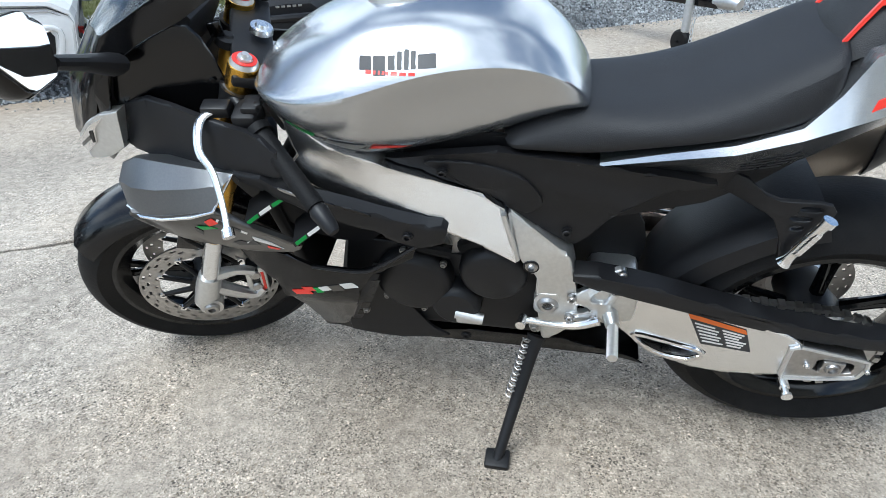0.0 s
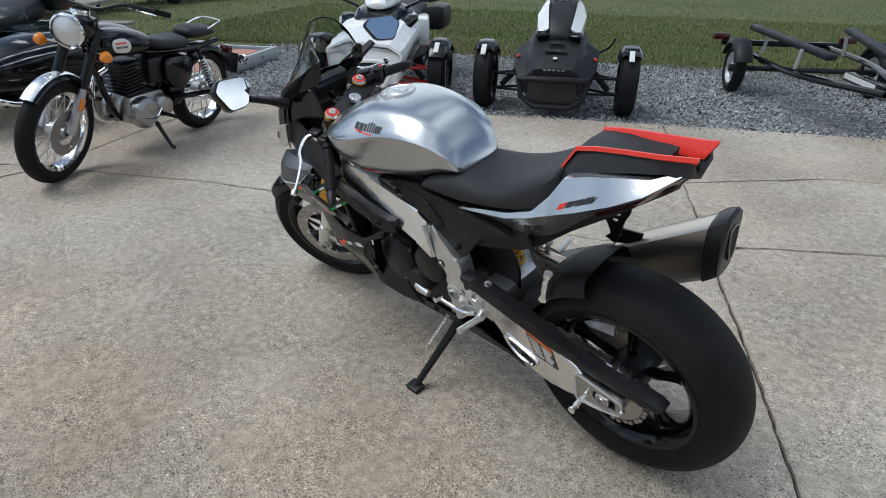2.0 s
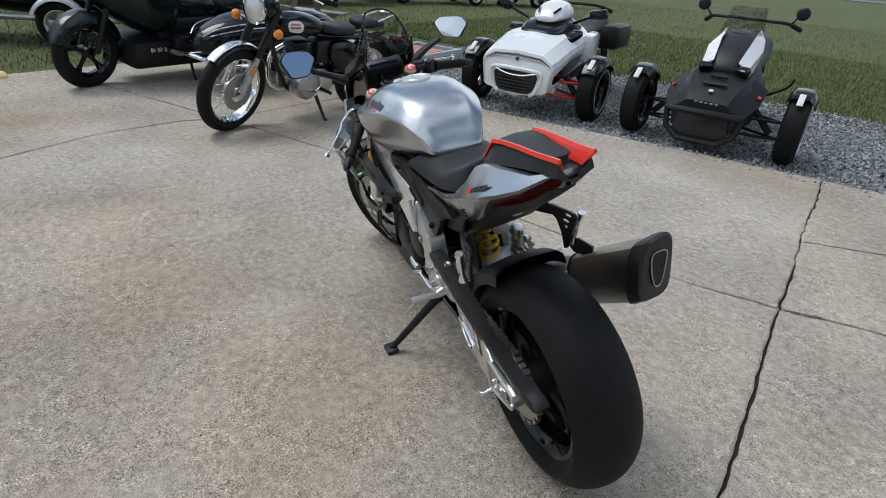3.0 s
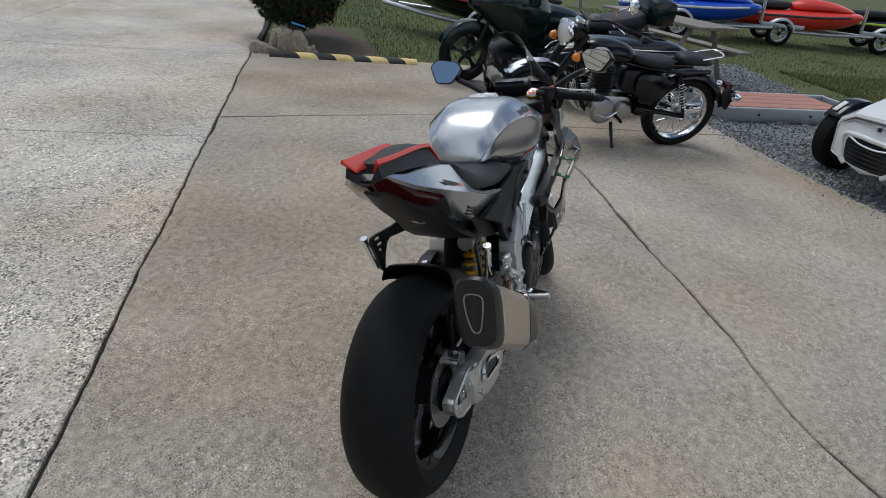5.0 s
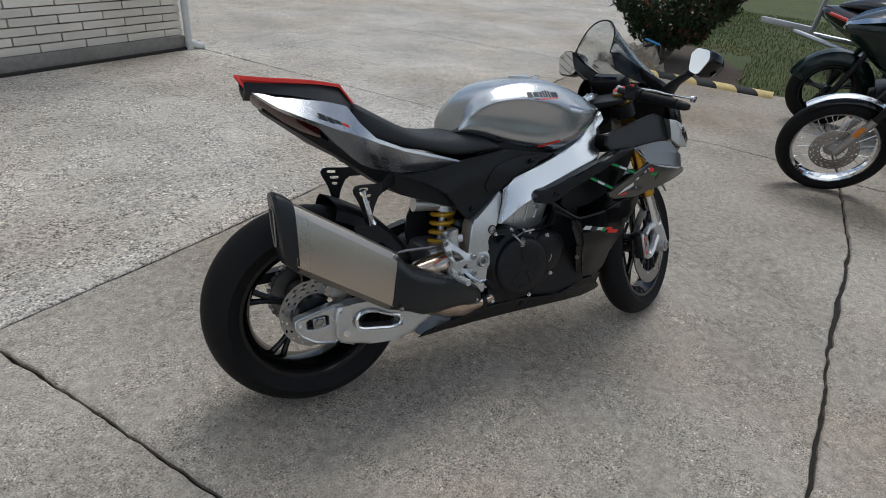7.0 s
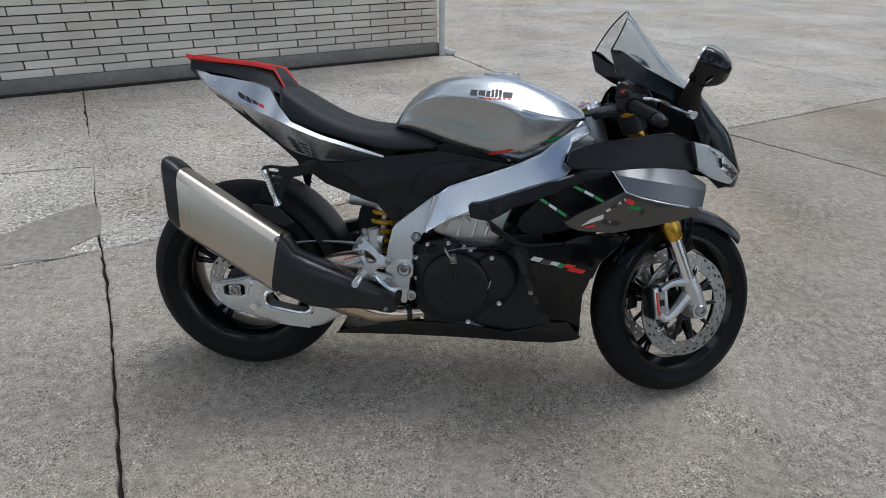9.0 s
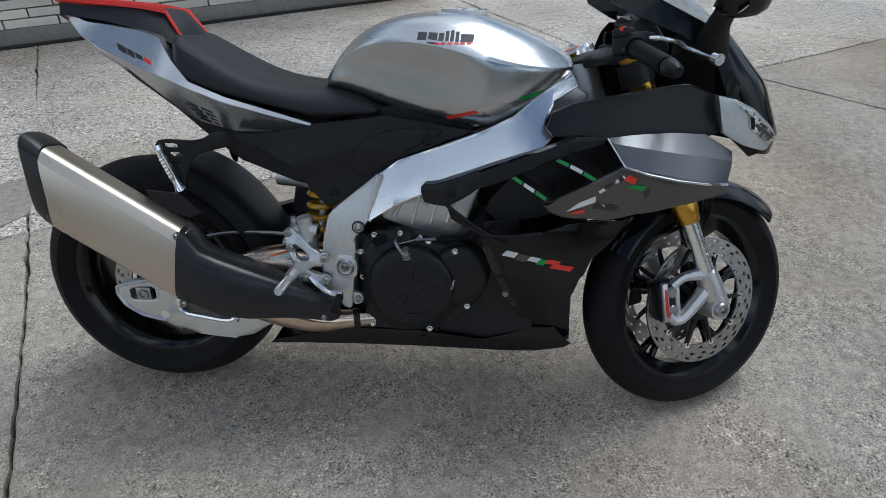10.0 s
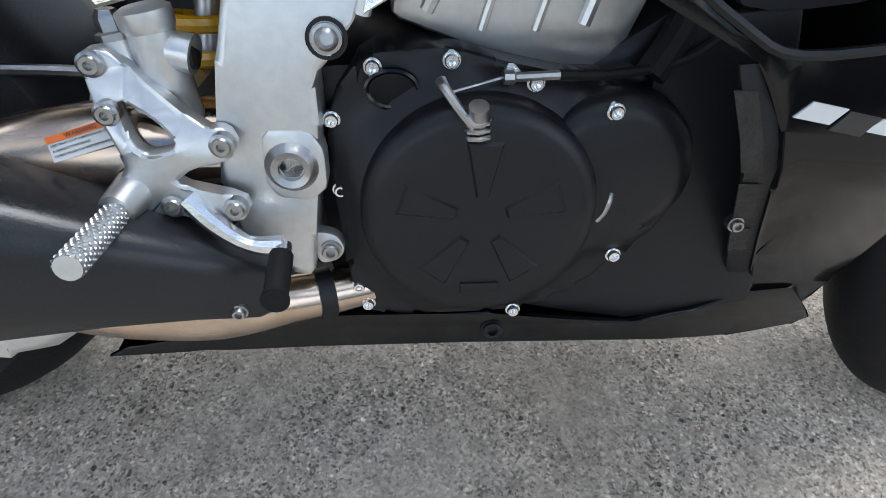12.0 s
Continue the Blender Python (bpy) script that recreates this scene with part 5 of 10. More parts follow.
# ---- seat, tail and side panels ----
rows = [
    (0.165, [(0, 0.955), (0.08, 0.955), (0.110, 0.945), (0.118, 0.900), (0.120, 0.870), (0, 0.86)]),
    (0.200, [(0, 0.934), (0.09, 0.936), (0.124, 0.922), (0.136, 0.865), (0.136, 0.845), (0, 0.83)]),
    (0.260, [(0, 0.898), (0.09, 0.902), (0.132, 0.888), (0.146, 0.840), (0.142, 0.822), (0, 0.81)]),
    (0.340, [(0, 0.853), (0.09, 0.858), (0.138, 0.845), (0.150, 0.815), (0.142, 0.800), (0, 0.79)]),
    (0.420, [(0, 0.832), (0.085, 0.836), (0.132, 0.826), (0.146, 0.795), (0.140, 0.778), (0, 0.77)]),
    (0.490, [(0, 0.828), (0.075, 0.831), (0.120, 0.820), (0.142, 0.780), (0.142, 0.752), (0, 0.75)]),
    (0.550, [(0, 0.832), (0.070, 0.833), (0.110, 0.822), (0.146, 0.785), (0.148, 0.755), (0, 0.75)]),
    (0.610, [(0, 0.81), (0.070, 0.81), (0.120, 0.808), (0.149, 0.790), (0.151, 0.762), (0, 0.75)]),
    (0.655, [(0, 0.78), (0.070, 0.78), (0.140, 0.780), (0.152, 0.778), (0.153, 0.766), (0, 0.76)]),
]
subdivide(part("seat", skin(bmesh.new(), halves(rows)), M["vinyl"], bike, "black textured vinyl rider seat", 60), 2)
rows = [
    (-0.095, [(0, 0.990), (0.036, 0.990), (0.050, 0.986), (0.044, 0.979), (0, 0.972)]),
    (-0.040, [(0, 0.975), (0.070, 0.972), (0.098, 0.945), (0.088, 0.937), (0, 0.930)]),
    (0.020, [(0, 0.968), (0.082, 0.964), (0.128, 0.917), (0.116, 0.906), (0, 0.900)]),
    (0.060, [(0, 0.965), (0.090, 0.958), (0.137, 0.900), (0.124, 0.886), (0, 0.880)]),
    (0.100, [(0, 0.960), (0.098, 0.952), (0.146, 0.883), (0.116, 0.845), (0, 0.820)]),
    (0.150, [(0, 0.945), (0.110, 0.938), (0.154, 0.864), (0.104, 0.797), (0, 0.765)]),
    (0.180, [(0, 0.880), (0.128, 0.890), (0.158, 0.852), (0.102, 0.770), (0, 0.750)]),
    (0.220, [(0, 0.835), (0.146, 0.846), (0.160, 0.834), (0.106, 0.750), (0, 0.740)]),
    (0.300, [(0, 0.800), (0.148, 0.812), (0.160, 0.802), (0.116, 0.728), (0, 0.720)]),
    (0.400, [(0, 0.770), (0.146, 0.778), (0.154, 0.768), (0.126, 0.722), (0, 0.710)]),
    (0.485, [(0, 0.745), (0.146, 0.748), (0.150, 0.742), (0.140, 0.732), (0, 0.730)]),
]
tail = part("tail_cowl", skin(bmesh.new(), halves(rows)), M["silver"], bike, "silver tail cowl with folded sides", 24)
# badge bars on the folded flank, in place of a maker's mark
for s in (1, -1):
    for i, (x0, x1) in enumerate(((0.065, 0.082), (0.086, 0.102), (0.106, 0.122), (0.126, 0.146))):
        x0, x1 = 0.211 - x1, 0.211 - x0
        zc = lambda x: 0.950 - 0.47 * x
        bm = panel(bmesh.new(), [(x0, zc(x0) - 0.006), (x1, zc(x1) - 0.006), (x1 - 0.006, zc(x1) + 0.009), (x0 - 0.006, zc(x0) + 0.009)],
                   lambda x, z: 0.1115 + max(0, x) * 0.155 + (0.966 - 0.35 * x - z) * 0.42 - 0.004, 0.002, (), 0.05, s, 0)
        part("badge_bar", bm, M["red" if i == 0 else "decal"], tail)
    for k in range(4):
        for i in range(5):
            x0 = 0.20 + i * 0.034 + k * 0.006
            z0 = 0.800 - k * 0.010 - 0.36 * (x0 - 0.20)
            bm = panel(bmesh.new(), [(x0, z0), (x0 + 0.026, z0 - 0.010), (x0 + 0.027, z0 - 0.015), (x0 + 0.003, z0 - 0.006)], lambda x, z: 0.1605 - 0.05 * (x - 0.22) - max(0, 0.834 - 0.4 * (x - 0.22) - z) * 0.60, 0.0015, (), 0.05, s, 0)
            part("sticker_line", bm, M["decal"], tail)
# pad over the tail: hollow at the rear, red blades along both sides
rows = [
    (-0.112, [(0, 0.968), (0.012, 0.970), (0.040, 1.014), (0.048, 0.985), (0, 0.962)]),
    (-0.052, [(0, 0.966), (0.020, 0.970), (0.044, 1.012), (0.056, 0.982), (0, 0.955)]),
    (-0.044, [(0, 0.998), (0.026, 0.998), (0.045, 1.011), (0.060, 0.980), (0, 0.952)]),
    (0.000, [(0, 1.001), (0.034, 1.000), (0.046, 1.008), (0.066, 0.974), (0, 0.950)]),
    (0.080, [(0, 1.002), (0.042, 1.000), (0.050, 1.002), (0.078, 0.957), (0, 0.930)]),
    (0.145, [(0, 0.997), (0.045, 0.993), (0.053, 0.989), (0.088, 0.935), (0, 0.900)]),
    (0.172, [(0, 0.972), (0.050, 0.963), (0.060, 0.957), (0.088, 0.920), (0, 0.890)]),
    (0.192, [(0, 0.942), (0.056, 0.934), (0.068, 0.926), (0.084, 0.905), (0, 0.880)]),
]
pad = part("seat_pad", skin(bmesh.new(), halves(rows)), M["vinyl"], bike, "black tail pad, hollow at the rear, with bright red edges", 40)
fin = [(-0.122, 0.043, 1.031, 0.003, 0.004), (-0.104, 0.042, 1.028, 0.020, 0.030), (-0.048, 0.046, 1.021, 0.020, 0.028), (-0.038, 0.047, 1.020, 0.016, 0.022), (0.040, 0.050, 1.013, 0.011, 0.012),
       (0.100, 0.053, 1.006, 0.009, 0.008), (0.150, 0.056, 0.996, 0.007, 0.006), (0.172, 0.064, 0.962, 0.005, 0.006), (0.190, 0.072, 0.934, 0.003, 0.004)]
for s in (1, -1):
    rings = [[Vector((x, s * (y + 0.002), z)), Vector((x, s * (y + 0.005), z - 0.009)), Vector((x, s * (y - w), z - h - 0.004)), Vector((x, s * (y - w), z - h)), Vector((x, s * (y - 0.002), z))] for x, y, z, w, h in fin]
    part("red_edge", skin(bmesh.new(), rings), M["red"], pad, "bright red trim blade", 40)
# tail lights and undertray
for s in (1, -1):
    bm = bmesh.new()
    skin(bm, [[Vector((x, s * y, z)) for x, y, z in r] for r in (((-0.100, 0.008, 0.972), (-0.096, 0.046, 0.980), (-0.086, 0.042, 0.958), (-0.084, 0.008, 0.946)),
              ((-0.030, 0.015, 0.930), (-0.030, 0.092, 0.935), (-0.018, 0.080, 0.905), (-0.018, 0.015, 0.895)), ((0.055, 0.05, 0.885), (0.060, 0.125, 0.888), (0.070, 0.106, 0.862), (0.070, 0.05, 0.840)))])
    part("tail_light", bm, M["lens"], bike, "dark red tail light lens")
rows = [
    (-0.070, [(0, 0.940), (0.030, 0.938), (0.030, 0.932), (0, 0.925)]),
    (0.050, [(0, 0.87), (0.070, 0.868), (0.062, 0.845), (0, 0.832)]),
    (0.150, [(0, 0.82), (0.092, 0.808), (0.075, 0.775), (0, 0.77)]),
    (0.235, [(0, 0.76), (0.106, 0.752), (0.090, 0.705), (0, 0.70)]),
    (0.300, [(0, 0.74), (0.116, 0.735), (0.105, 0.655), (0, 0.65)]),
    (0.420, [(0, 0.74), (0.125, 0.735), (0.118, 0.600), (0, 0.59)]),
    (0.500, [(0, 0.74), (0.128, 0.735), (0.120, 0.580), (0, 0.57)]),
]
part("undertray", skin(bmesh.new(), halves(rows)), M["plastic"], bike, "black plastic undertray", 30)
side_panel = [(0.300, 0.722), (0.40, 0.725), (0.485, 0.745), (0.560, 0.755), (0.655, 0.769), (0.760, 0.750), (0.850, 0.731), (0.775, 0.702), (0.704, 0.675), (0.642, 0.638), (0.575, 0.588), (0.505, 0.545), (0.470, 0.585), (0.425, 0.640), (0.350, 0.690)]
pd = lambda x, z: 0.152 + 0.010 * math.exp(-((z - 0.70 + 0.25 * abs(x - 0.62)) / 0.03) ** 2) - 0.05 * max(0, 0.45 - x)
for s in (1, -1):
    bm = panel(bmesh.new(), side_panel, pd, 0.02, (), 0.022, s, 0.006)
    sp = part("side_panel", bm, M["plastic"], bike, "matt black side panel under the seat")
    inset = soft([(0.560, 0.650), (0.60, 0.715), (0.700, 0.742), (0.800, 0.735), (0.700, 0.686), (0.630, 0.640), (0.590, 0.615)], 2)
    bm = panel(bmesh.new(), inset, lambda x, z: pd(x, z) + 0.006, 0.01, (), 0.03, s, 0.004)
    part("panel_face", bm, M["plastic"], sp)
    bolt("screw", (0.744, s * 0.166, 0.717), 0.008, sp, "satin", (0, s, 0))
    bolt("screw", (0.520, s * 0.154, 0.580), 0.008, sp, "satin", (0, s, 0))

# ---- fairing ----
fr = lambda x, z: curve_at([(0.70, 0.205), (0.85, 0.232), (1.00, 0.245), (1.15, 0.235), (1.30, 0.195), (1.42, 0.150), (1.55, 0.06)], x)[0] - 0.25 * max(0, z - 0.74) - 0.50 * max(0, 0.43 - z)
upper = [(1.004, 0.757), (1.019, 0.790), (1.060, 0.808), (1.145, 0.824), (1.250, 0.838), (1.305, 0.842), (1.362, 0.822), (1.383, 0.742), (1.340, 0.733), (1.151, 0.731), (1.065, 0.738), (1.018, 0.737)]
beam = [(0.732, 0.612), (0.742, 0.622), (0.77, 0.626), (0.90, 0.676), (1.007, 0.714), (1.065, 0.738), (1.13, 0.742), (1.125, 0.728), (1.06, 0.705), (0.95, 0.655), (0.86, 0.618), (0.795, 0.575), (0.739, 0.580)]
lower = [(0.790, 0.577), (0.86, 0.530), (0.905, 0.512), (1.0, 0.524), (1.06, 0.545), (1.135, 0.560), (1.195, 0.562), (1.165, 0.515), (1.118, 0.470), (1.092, 0.41), (1.080, 0.350), (1.088, 0.262), (1.098, 0.186), (1.060, 0.190), (1.010, 0.232), (0.982, 0.275), (0.956, 0.335), (0.930, 0.400), (0.908, 0.462), (0.880, 0.505), (0.80, 0.545)]
arm_out = [(1.160, 0.692), (1.08, 0.642), (0.997, 0.592), (1.010, 0.575), (1.043, 0.562), (1.135, 0.563), (1.204, 0.587), (1.30, 0.612), (1.386, 0.632), (1.366, 0.654), (1.26, 0.678)]
wing = [(1.118, 0.748), (1.18, 0.762), (1.248, 0.768), (1.341, 0.757), (1.400, 0.722), (1.385, 0.680), (1.364, 0.652), (1.26, 0.678), (1.153, 0.697)]
for s in (1, -1):
    lf = part("upper_fairing", panel(bmesh.new(), upper, lambda x, z: fr(x, z) - 0.005 + 0.05 * max(0.0, x - 1.29), 0.012, (), 0.03, s, 0.005), M["satin"], bike, "black upper side fairing")
    bf = part("fairing_beam", panel(bmesh.new(), beam, lambda x, z: fr(x, z) + 0.004, 0.03, (), 0.03, s, 0.008), M["satin"], bike, "black slotted fairing beam along the frame")
    bolt("screw", (0.802, s * 0.226, 0.606), 0.009, bf, "satin", (0, s, 0))
    for x0 in (0.86, 0.92, 0.975):
        z0 = 0.655 + (x0 - 0.86) * 0.40
        bm = panel(bmesh.new(), soft([(x0, z0), (x0 + 0.045, z0 + 0.018), (x0 + 0.046, z0 + 0.024), (x0 + 0.002, z0 + 0.007)], 1), lambda x, z: fr(x, z) + 0.006, 0.003, (), 0.05, s, 0)
        part("slot", bm, M["steel" if x0 > 0.95 else "gloss"], bf)
    lo = part("lower_fairing", panel(bmesh.new(), lower, fr, 0.008, (), 0.03, s, 0.004), M["gloss"], bike, "gloss black lower fairing")
    bm = bmesh.new()
    edge_line = [(x, s * (fr(x, z) + 0.001), z) for x, z in ((0.79, 0.577), (0.86, 0.530), (0.905, 0.512), (1.0, 0.524))]
    tube(bm, edge_line, 0.004, 6, 4)
    part("edge_bead", bm, M["satin"], lo)
    bm = panel(bmesh.new(), soft([(0.868, 0.555), (0.905, 0.520), (1.005, 0.535), (1.08, 0.562), (1.14, 0.600), (1.22, 0.665), (1.235, 0.735), (1.10, 0.728), (0.95, 0.645)], 1), lambda x, z: fr(x, z) - 0.075, 0.01, (), 0.05, s, 0)
    part("inner_duct", bm, M["satin"], lo)
    oa = part("outer_arm", panel(bmesh.new(), arm_out, lambda x, z: 0.285 - 0.35 * max(0, 0.66 - z) - 0.3 * max(0, x - 1.28), 0.012, (), 0.03, s, 0.004), M["grey"], bike, "gunmetal outer fairing blade with flag stripes")
    od = lambda x, z: 0.2862 - 0.35 * max(0, 0.66 - z) - 0.3 * max(0, x - 1.28)
    for mat, pts in (("white", [(1.108, 0.632), (1.158, 0.674), (1.163, 0.668), (1.113, 0.627)]), ("decal", [(1.118, 0.642), (1.134, 0.655), (1.139, 0.649), (1.123, 0.636)]), ("decal", [(1.146, 0.664), (1.154, 0.671), (1.160, 0.665), (1.151, 0.658)]),
                     ("red", [(1.158, 0.664), (1.170, 0.676), (1.188, 0.668), (1.182, 0.656)]), ("green", [(1.168, 0.648), (1.180, 0.655), (1.210, 0.656), (1.204, 0.644)]), ("decal", [(1.205, 0.640), (1.216, 0.652), (1.220, 0.640), (1.212, 0.626)]),
                     ("white", [(1.046, 0.578), (1.070, 0.601), (1.104, 0.620), (1.106, 0.606), (1.082, 0.594)]), ("decal", [(1.108, 0.610), (1.124, 0.596), (1.140, 0.606), (1.160, 0.600), (1.150, 0.588), (1.100, 0.590)]), ("red", [(1.056, 0.577), (1.084, 0.586), (1.086, 0.578), (1.062, 0.572)]), ("white", [(1.118, 0.604), (1.136, 0.594), (1.150, 0.597), (1.134, 0.590)])):
        part("flag_stripe", panel(bmesh.new(), pts, od, 0.0012, (), 0.05, s, 0), M[mat], oa)
    for j, (x0, z0, x1, z1) in enumerate(((1.015, 0.690, 1.105, 0.652), (0.925, 0.652, 1.005, 0.608))):
        bm = bmesh.new()
        p, q = Vector((x0, s * 0.236, z0)), Vector((x1, s * 0.276, z1))
        up = Vector((0.0015, 0, 0.0045))
        skin(bm, [[p - up, p + up, p + up + Vector((0.02, -s * 0.06, 0.004)), p - up + Vector((0.02, -s * 0.06, 0.004))], [q - up, q + up, q + up + Vector((0.02, -s * 0.06, 0.004)), q - up + Vector((0.02, -s * 0.06, 0.004))]])
        vane = part("duct_vane", bm, M["satin"], lo, "black duct vane with a green stripe")
        for k, mat in enumerate(("green", "white", "green")):
            c, d = p.lerp(q, 0.08 + 0.3 * k), p.lerp(q, 0.34 + 0.3 * k)
            o = Vector((0, s * 0.0015, 0))
            bm = bmesh.new()
            skin(bm, [[c - up * 0.8 + o, c + up * 0.8 + o, c + up * 0.8, c - up * 0.8], [d - up * 0.8 + o, d + up * 0.8 + o, d + up * 0.8, d - up * 0.8]])
            part("stripe", bm, M[mat], vane)
    # winglet: folded silver blade, hollow behind
    lines = [[(1.15, 0.20, 0.735), (1.21, 0.20, 0.742), (1.28, 0.19, 0.745), (1.335, 0.18, 0.735), (1.40, 0.14, 0.70)],
             [(1.128, 0.236, 0.738), (1.20, 0.238, 0.751), (1.27, 0.230, 0.754), (1.335, 0.213, 0.748), (1.41, 0.170, 0.704)],
             [(1.136, 0.262, 0.733), (1.20, 0.268, 0.728), (1.28, 0.265, 0.718), (1.34, 0.250, 0.708), (1.398, 0.212, 0.692)],
             [(1.160, 0.285, 0.690), (1.21, 0.287, 0.679), (1.275, 0.284, 0.667), (1.33, 0.270, 0.658), (1.388, 0.230, 0.647)],
             [(1.175, 0.235, 0.680), (1.22, 0.235, 0.670), (1.28, 0.232, 0.660), (1.33, 0.22, 0.652), (1.37, 0.20, 0.645)]]
    bm = skin(bmesh.new(), [[Vector((x, s * y, z)) for x, y, z in r] for r in lines], closed=False)
    bmesh.ops.solidify(bm, geom=bm.faces[:], thickness=0.003)
    wg = part("winglet", bm, M["wing"], bike, "folded silver winglet panel", 22)
    bm = bmesh.new()
    tube(bm, [(1.130, s * 0.240, 0.738)] + [(x, s * (y + 0.001), z) for x, y, z in lines[3]], 0.003, 6)
    part("winglet_edge", bm, M["polished"], wg)
    # badge bars low on the fairing
    for i, (mat, u0, u1, low, top) in enumerate((("label", 0.0, 0.17, 0.0, 1.0), ("grey", 0.19, 0.34, -0.3, 0.9), ("label", 0.36, 0.50, 0.1, 0.9), ("green", 0.50, 0.60, -0.2, 0.8), ("red", 0.62, 0.80, 0.3, 1.0), ("red", 0.70, 1.0, -0.5, 0.4))):
        x0, x1 = 0.922 + 0.150 * u0, 0.922 + 0.150 * u1
        zc = lambda x: 0.468 - 0.19 * (x - 0.922)
        part("badge_bar", panel(bmesh.new(), [(x0 - 0.008, zc(x0) + 0.012 * low), (x1 - 0.006, zc(x1) + 0.012 * low), (x1 + 0.004, zc(x1) + 0.012 * top), (x0 + 0.003, zc(x0) + 0.012 * top)], lambda x, z: fr(x, z) + 0.0016, 0.002, (), 0.05, s, 0), M[mat], lo)
    # vented inner strip behind the lower fairing
    bm = panel(bmesh.new(), [(0.868, 0.503), (0.886, 0.505), (0.914, 0.462), (0.936, 0.400), (0.962, 0.335), (0.988, 0.275), (1.010, 0.235), (0.985, 0.240), (0.958, 0.278), (0.932, 0.338), (0.906, 0.402), (0.884, 0.462)], lambda x, z: fr(x, z) - 0.004, 0.004, (), 0.03, s, 0.001)
    vs = part("vent_strip", bm, M["plastic"], lo)
    for z0, z1 in ((0.418, 0.485), (0.360, 0.405), (0.310, 0.345)):
        e = lambda z: 0.901 + 0.42 * (0.430 - z)
        part("vent", panel(bmesh.new(), [(e(z0) - 0.009, z0), (e(z0) + 0.008, z0), (e(z1) + 0.008, z1), (e(z1) - 0.009, z1)], lambda x, z: fr(x, z) - 0.0028, 0.001, (), 0.03, s, 0), M["joint"], vs)
    bolt("screw", (0.926, s * (fr(0.926, 0.353) - 0.003), 0.353), 0.006, vs, "steel", (0, s, 0))
    part("inner_panel", panel(bmesh.new(), [(0.950, 0.530), (0.850, 0.510), (0.845, 0.440), (0.850, 0.33), (0.80, 0.252), (0.76, 0.222), (0.87, 0.200), (0.995, 0.228), (0.995, 0.27), (0.985, 0.34), (0.970, 0.43)], lambda x, z: 0.146 + 0.10 * max(0, x - 0.86), 0.008, (), 0.05, s, 0.003), M["satin"], lo, "matt black inner panel beside the engine")
    # belly pan side
    belly = [(0.322, 0.172), (0.345, 0.186), (0.45, 0.206), (0.50, 0.226), (0.60, 0.226), (0.72, 0.224), (0.80, 0.212), (0.875, 0.202), (0.94, 0.222), (0.985, 0.240), (1.05, 0.240), (1.100, 0.186), (1.08, 0.172), (1.0, 0.162), (0.90, 0.166), (0.70, 0.172), (0.535, 0.173), (0.42, 0.170)]
    bp = part("belly_pan", panel(bmesh.new(), belly, lambda x, z: (0.160 if s < 0 else 0.122) - 0.10 * max(0, x - 0.95) - 0.30 * max(0, 0.215 - z), 0.006, (), 0.04, s, 0.003), M["gloss"], bike, "gloss black belly pan")
    bolt("screw", (0.725, s * (0.155 if s < 0 else 0.117), 0.200), 0.010, bp, "satin", (0, s, 0))
bm = bmesh.new()
skin(bm, [[Vector((x, y, z)) for x, y, z in r] for r in (((0.33, 0.10, 0.176), (0.33, -0.14, 0.176), (0.33, -0.09, 0.168), (0.33, 0.06, 0.168)), ((0.60, 0.105, 0.176), (0.60, -0.142, 0.176), (0.60, -0.08, 0.160), (0.60, 0.06, 0.160)),
                                                        ((0.90, 0.105, 0.168), (0.90, -0.142, 0.168), (0.90, -0.07, 0.150), (0.90, 0.06, 0.150)), ((1.08, 0.09, 0.178), (1.08, -0.12, 0.178), (1.08, -0.06, 0.165), (1.08, 0.06, 0.165)))])
part("belly_floor", bm, M["gloss"], bike)

# nose: one curved shell from the screen's top to the beak
mid = [(0.0, 1.180, 1.168), (0.22, 1.292, 1.036), (0.45, 1.404, 0.936), (0.65, 1.500, 0.836), (0.88, 1.547, 0.722), (1.0, 1.542, 0.680)]
rim_line = [(0.0, 1.128, 1.060, 0.095), (0.22, 1.215, 1.010, 0.135), (0.45, 1.345, 0.945, 0.150), (0.65, 1.395, 0.850, 0.165), (0.88, 1.452, 0.755, 0.155), (1.0, 1.480, 0.690, 0.12)]


def nose_grid(s0, s1, mat, name, label, lift=0.0, nv=20, ns=14, v0=-1.0, v1=1.0, thick=0.003):
    bm = bmesh.new()
    layers = []
    for off in (lift, lift - thick):
        grid = []
        for i in range(ns + 1):
            s = s0 + (s1 - s0) * i / ns
            cx, cz = curve_at(mid, s)
            ex, ez, w = curve_at(rim_line, s)
            row = []
            for j in range(nv + 1):
                v = v0 + (v1 - v0) * j / nv
                k = 1 - abs(v) ** 2.2
                row.append(bm.verts.new((ex + (cx - ex) * k + off * 0.7, w * math.sin(v * 1.45) / math.sin(1.45), ez + (cz - ez) * k + off * 0.7)))
            grid.append(row)
        layers.append(grid)
        for i in range(ns):
            for j in range(nv):
                bm.faces.new((grid[i][j], grid[i][j + 1], grid[i + 1][j + 1], grid[i + 1][j]))
    o, n = layers
    for i in range(ns):
        for j in (0, nv):
            bm.faces.new((o[i][j], o[i + 1][j], n[i + 1][j], n[i][j]))
    for j in range(nv):
        for i in (0, ns):
            bm.faces.new((o[i][j], o[i][j + 1], n[i][j + 1], n[i][j]))
    return part(name, bm, mat, bike, label, 50)


nose_grid(0.0, 0.44, M["screen"], "windscreen", "clear plastic windscreen").visible_shadow = False
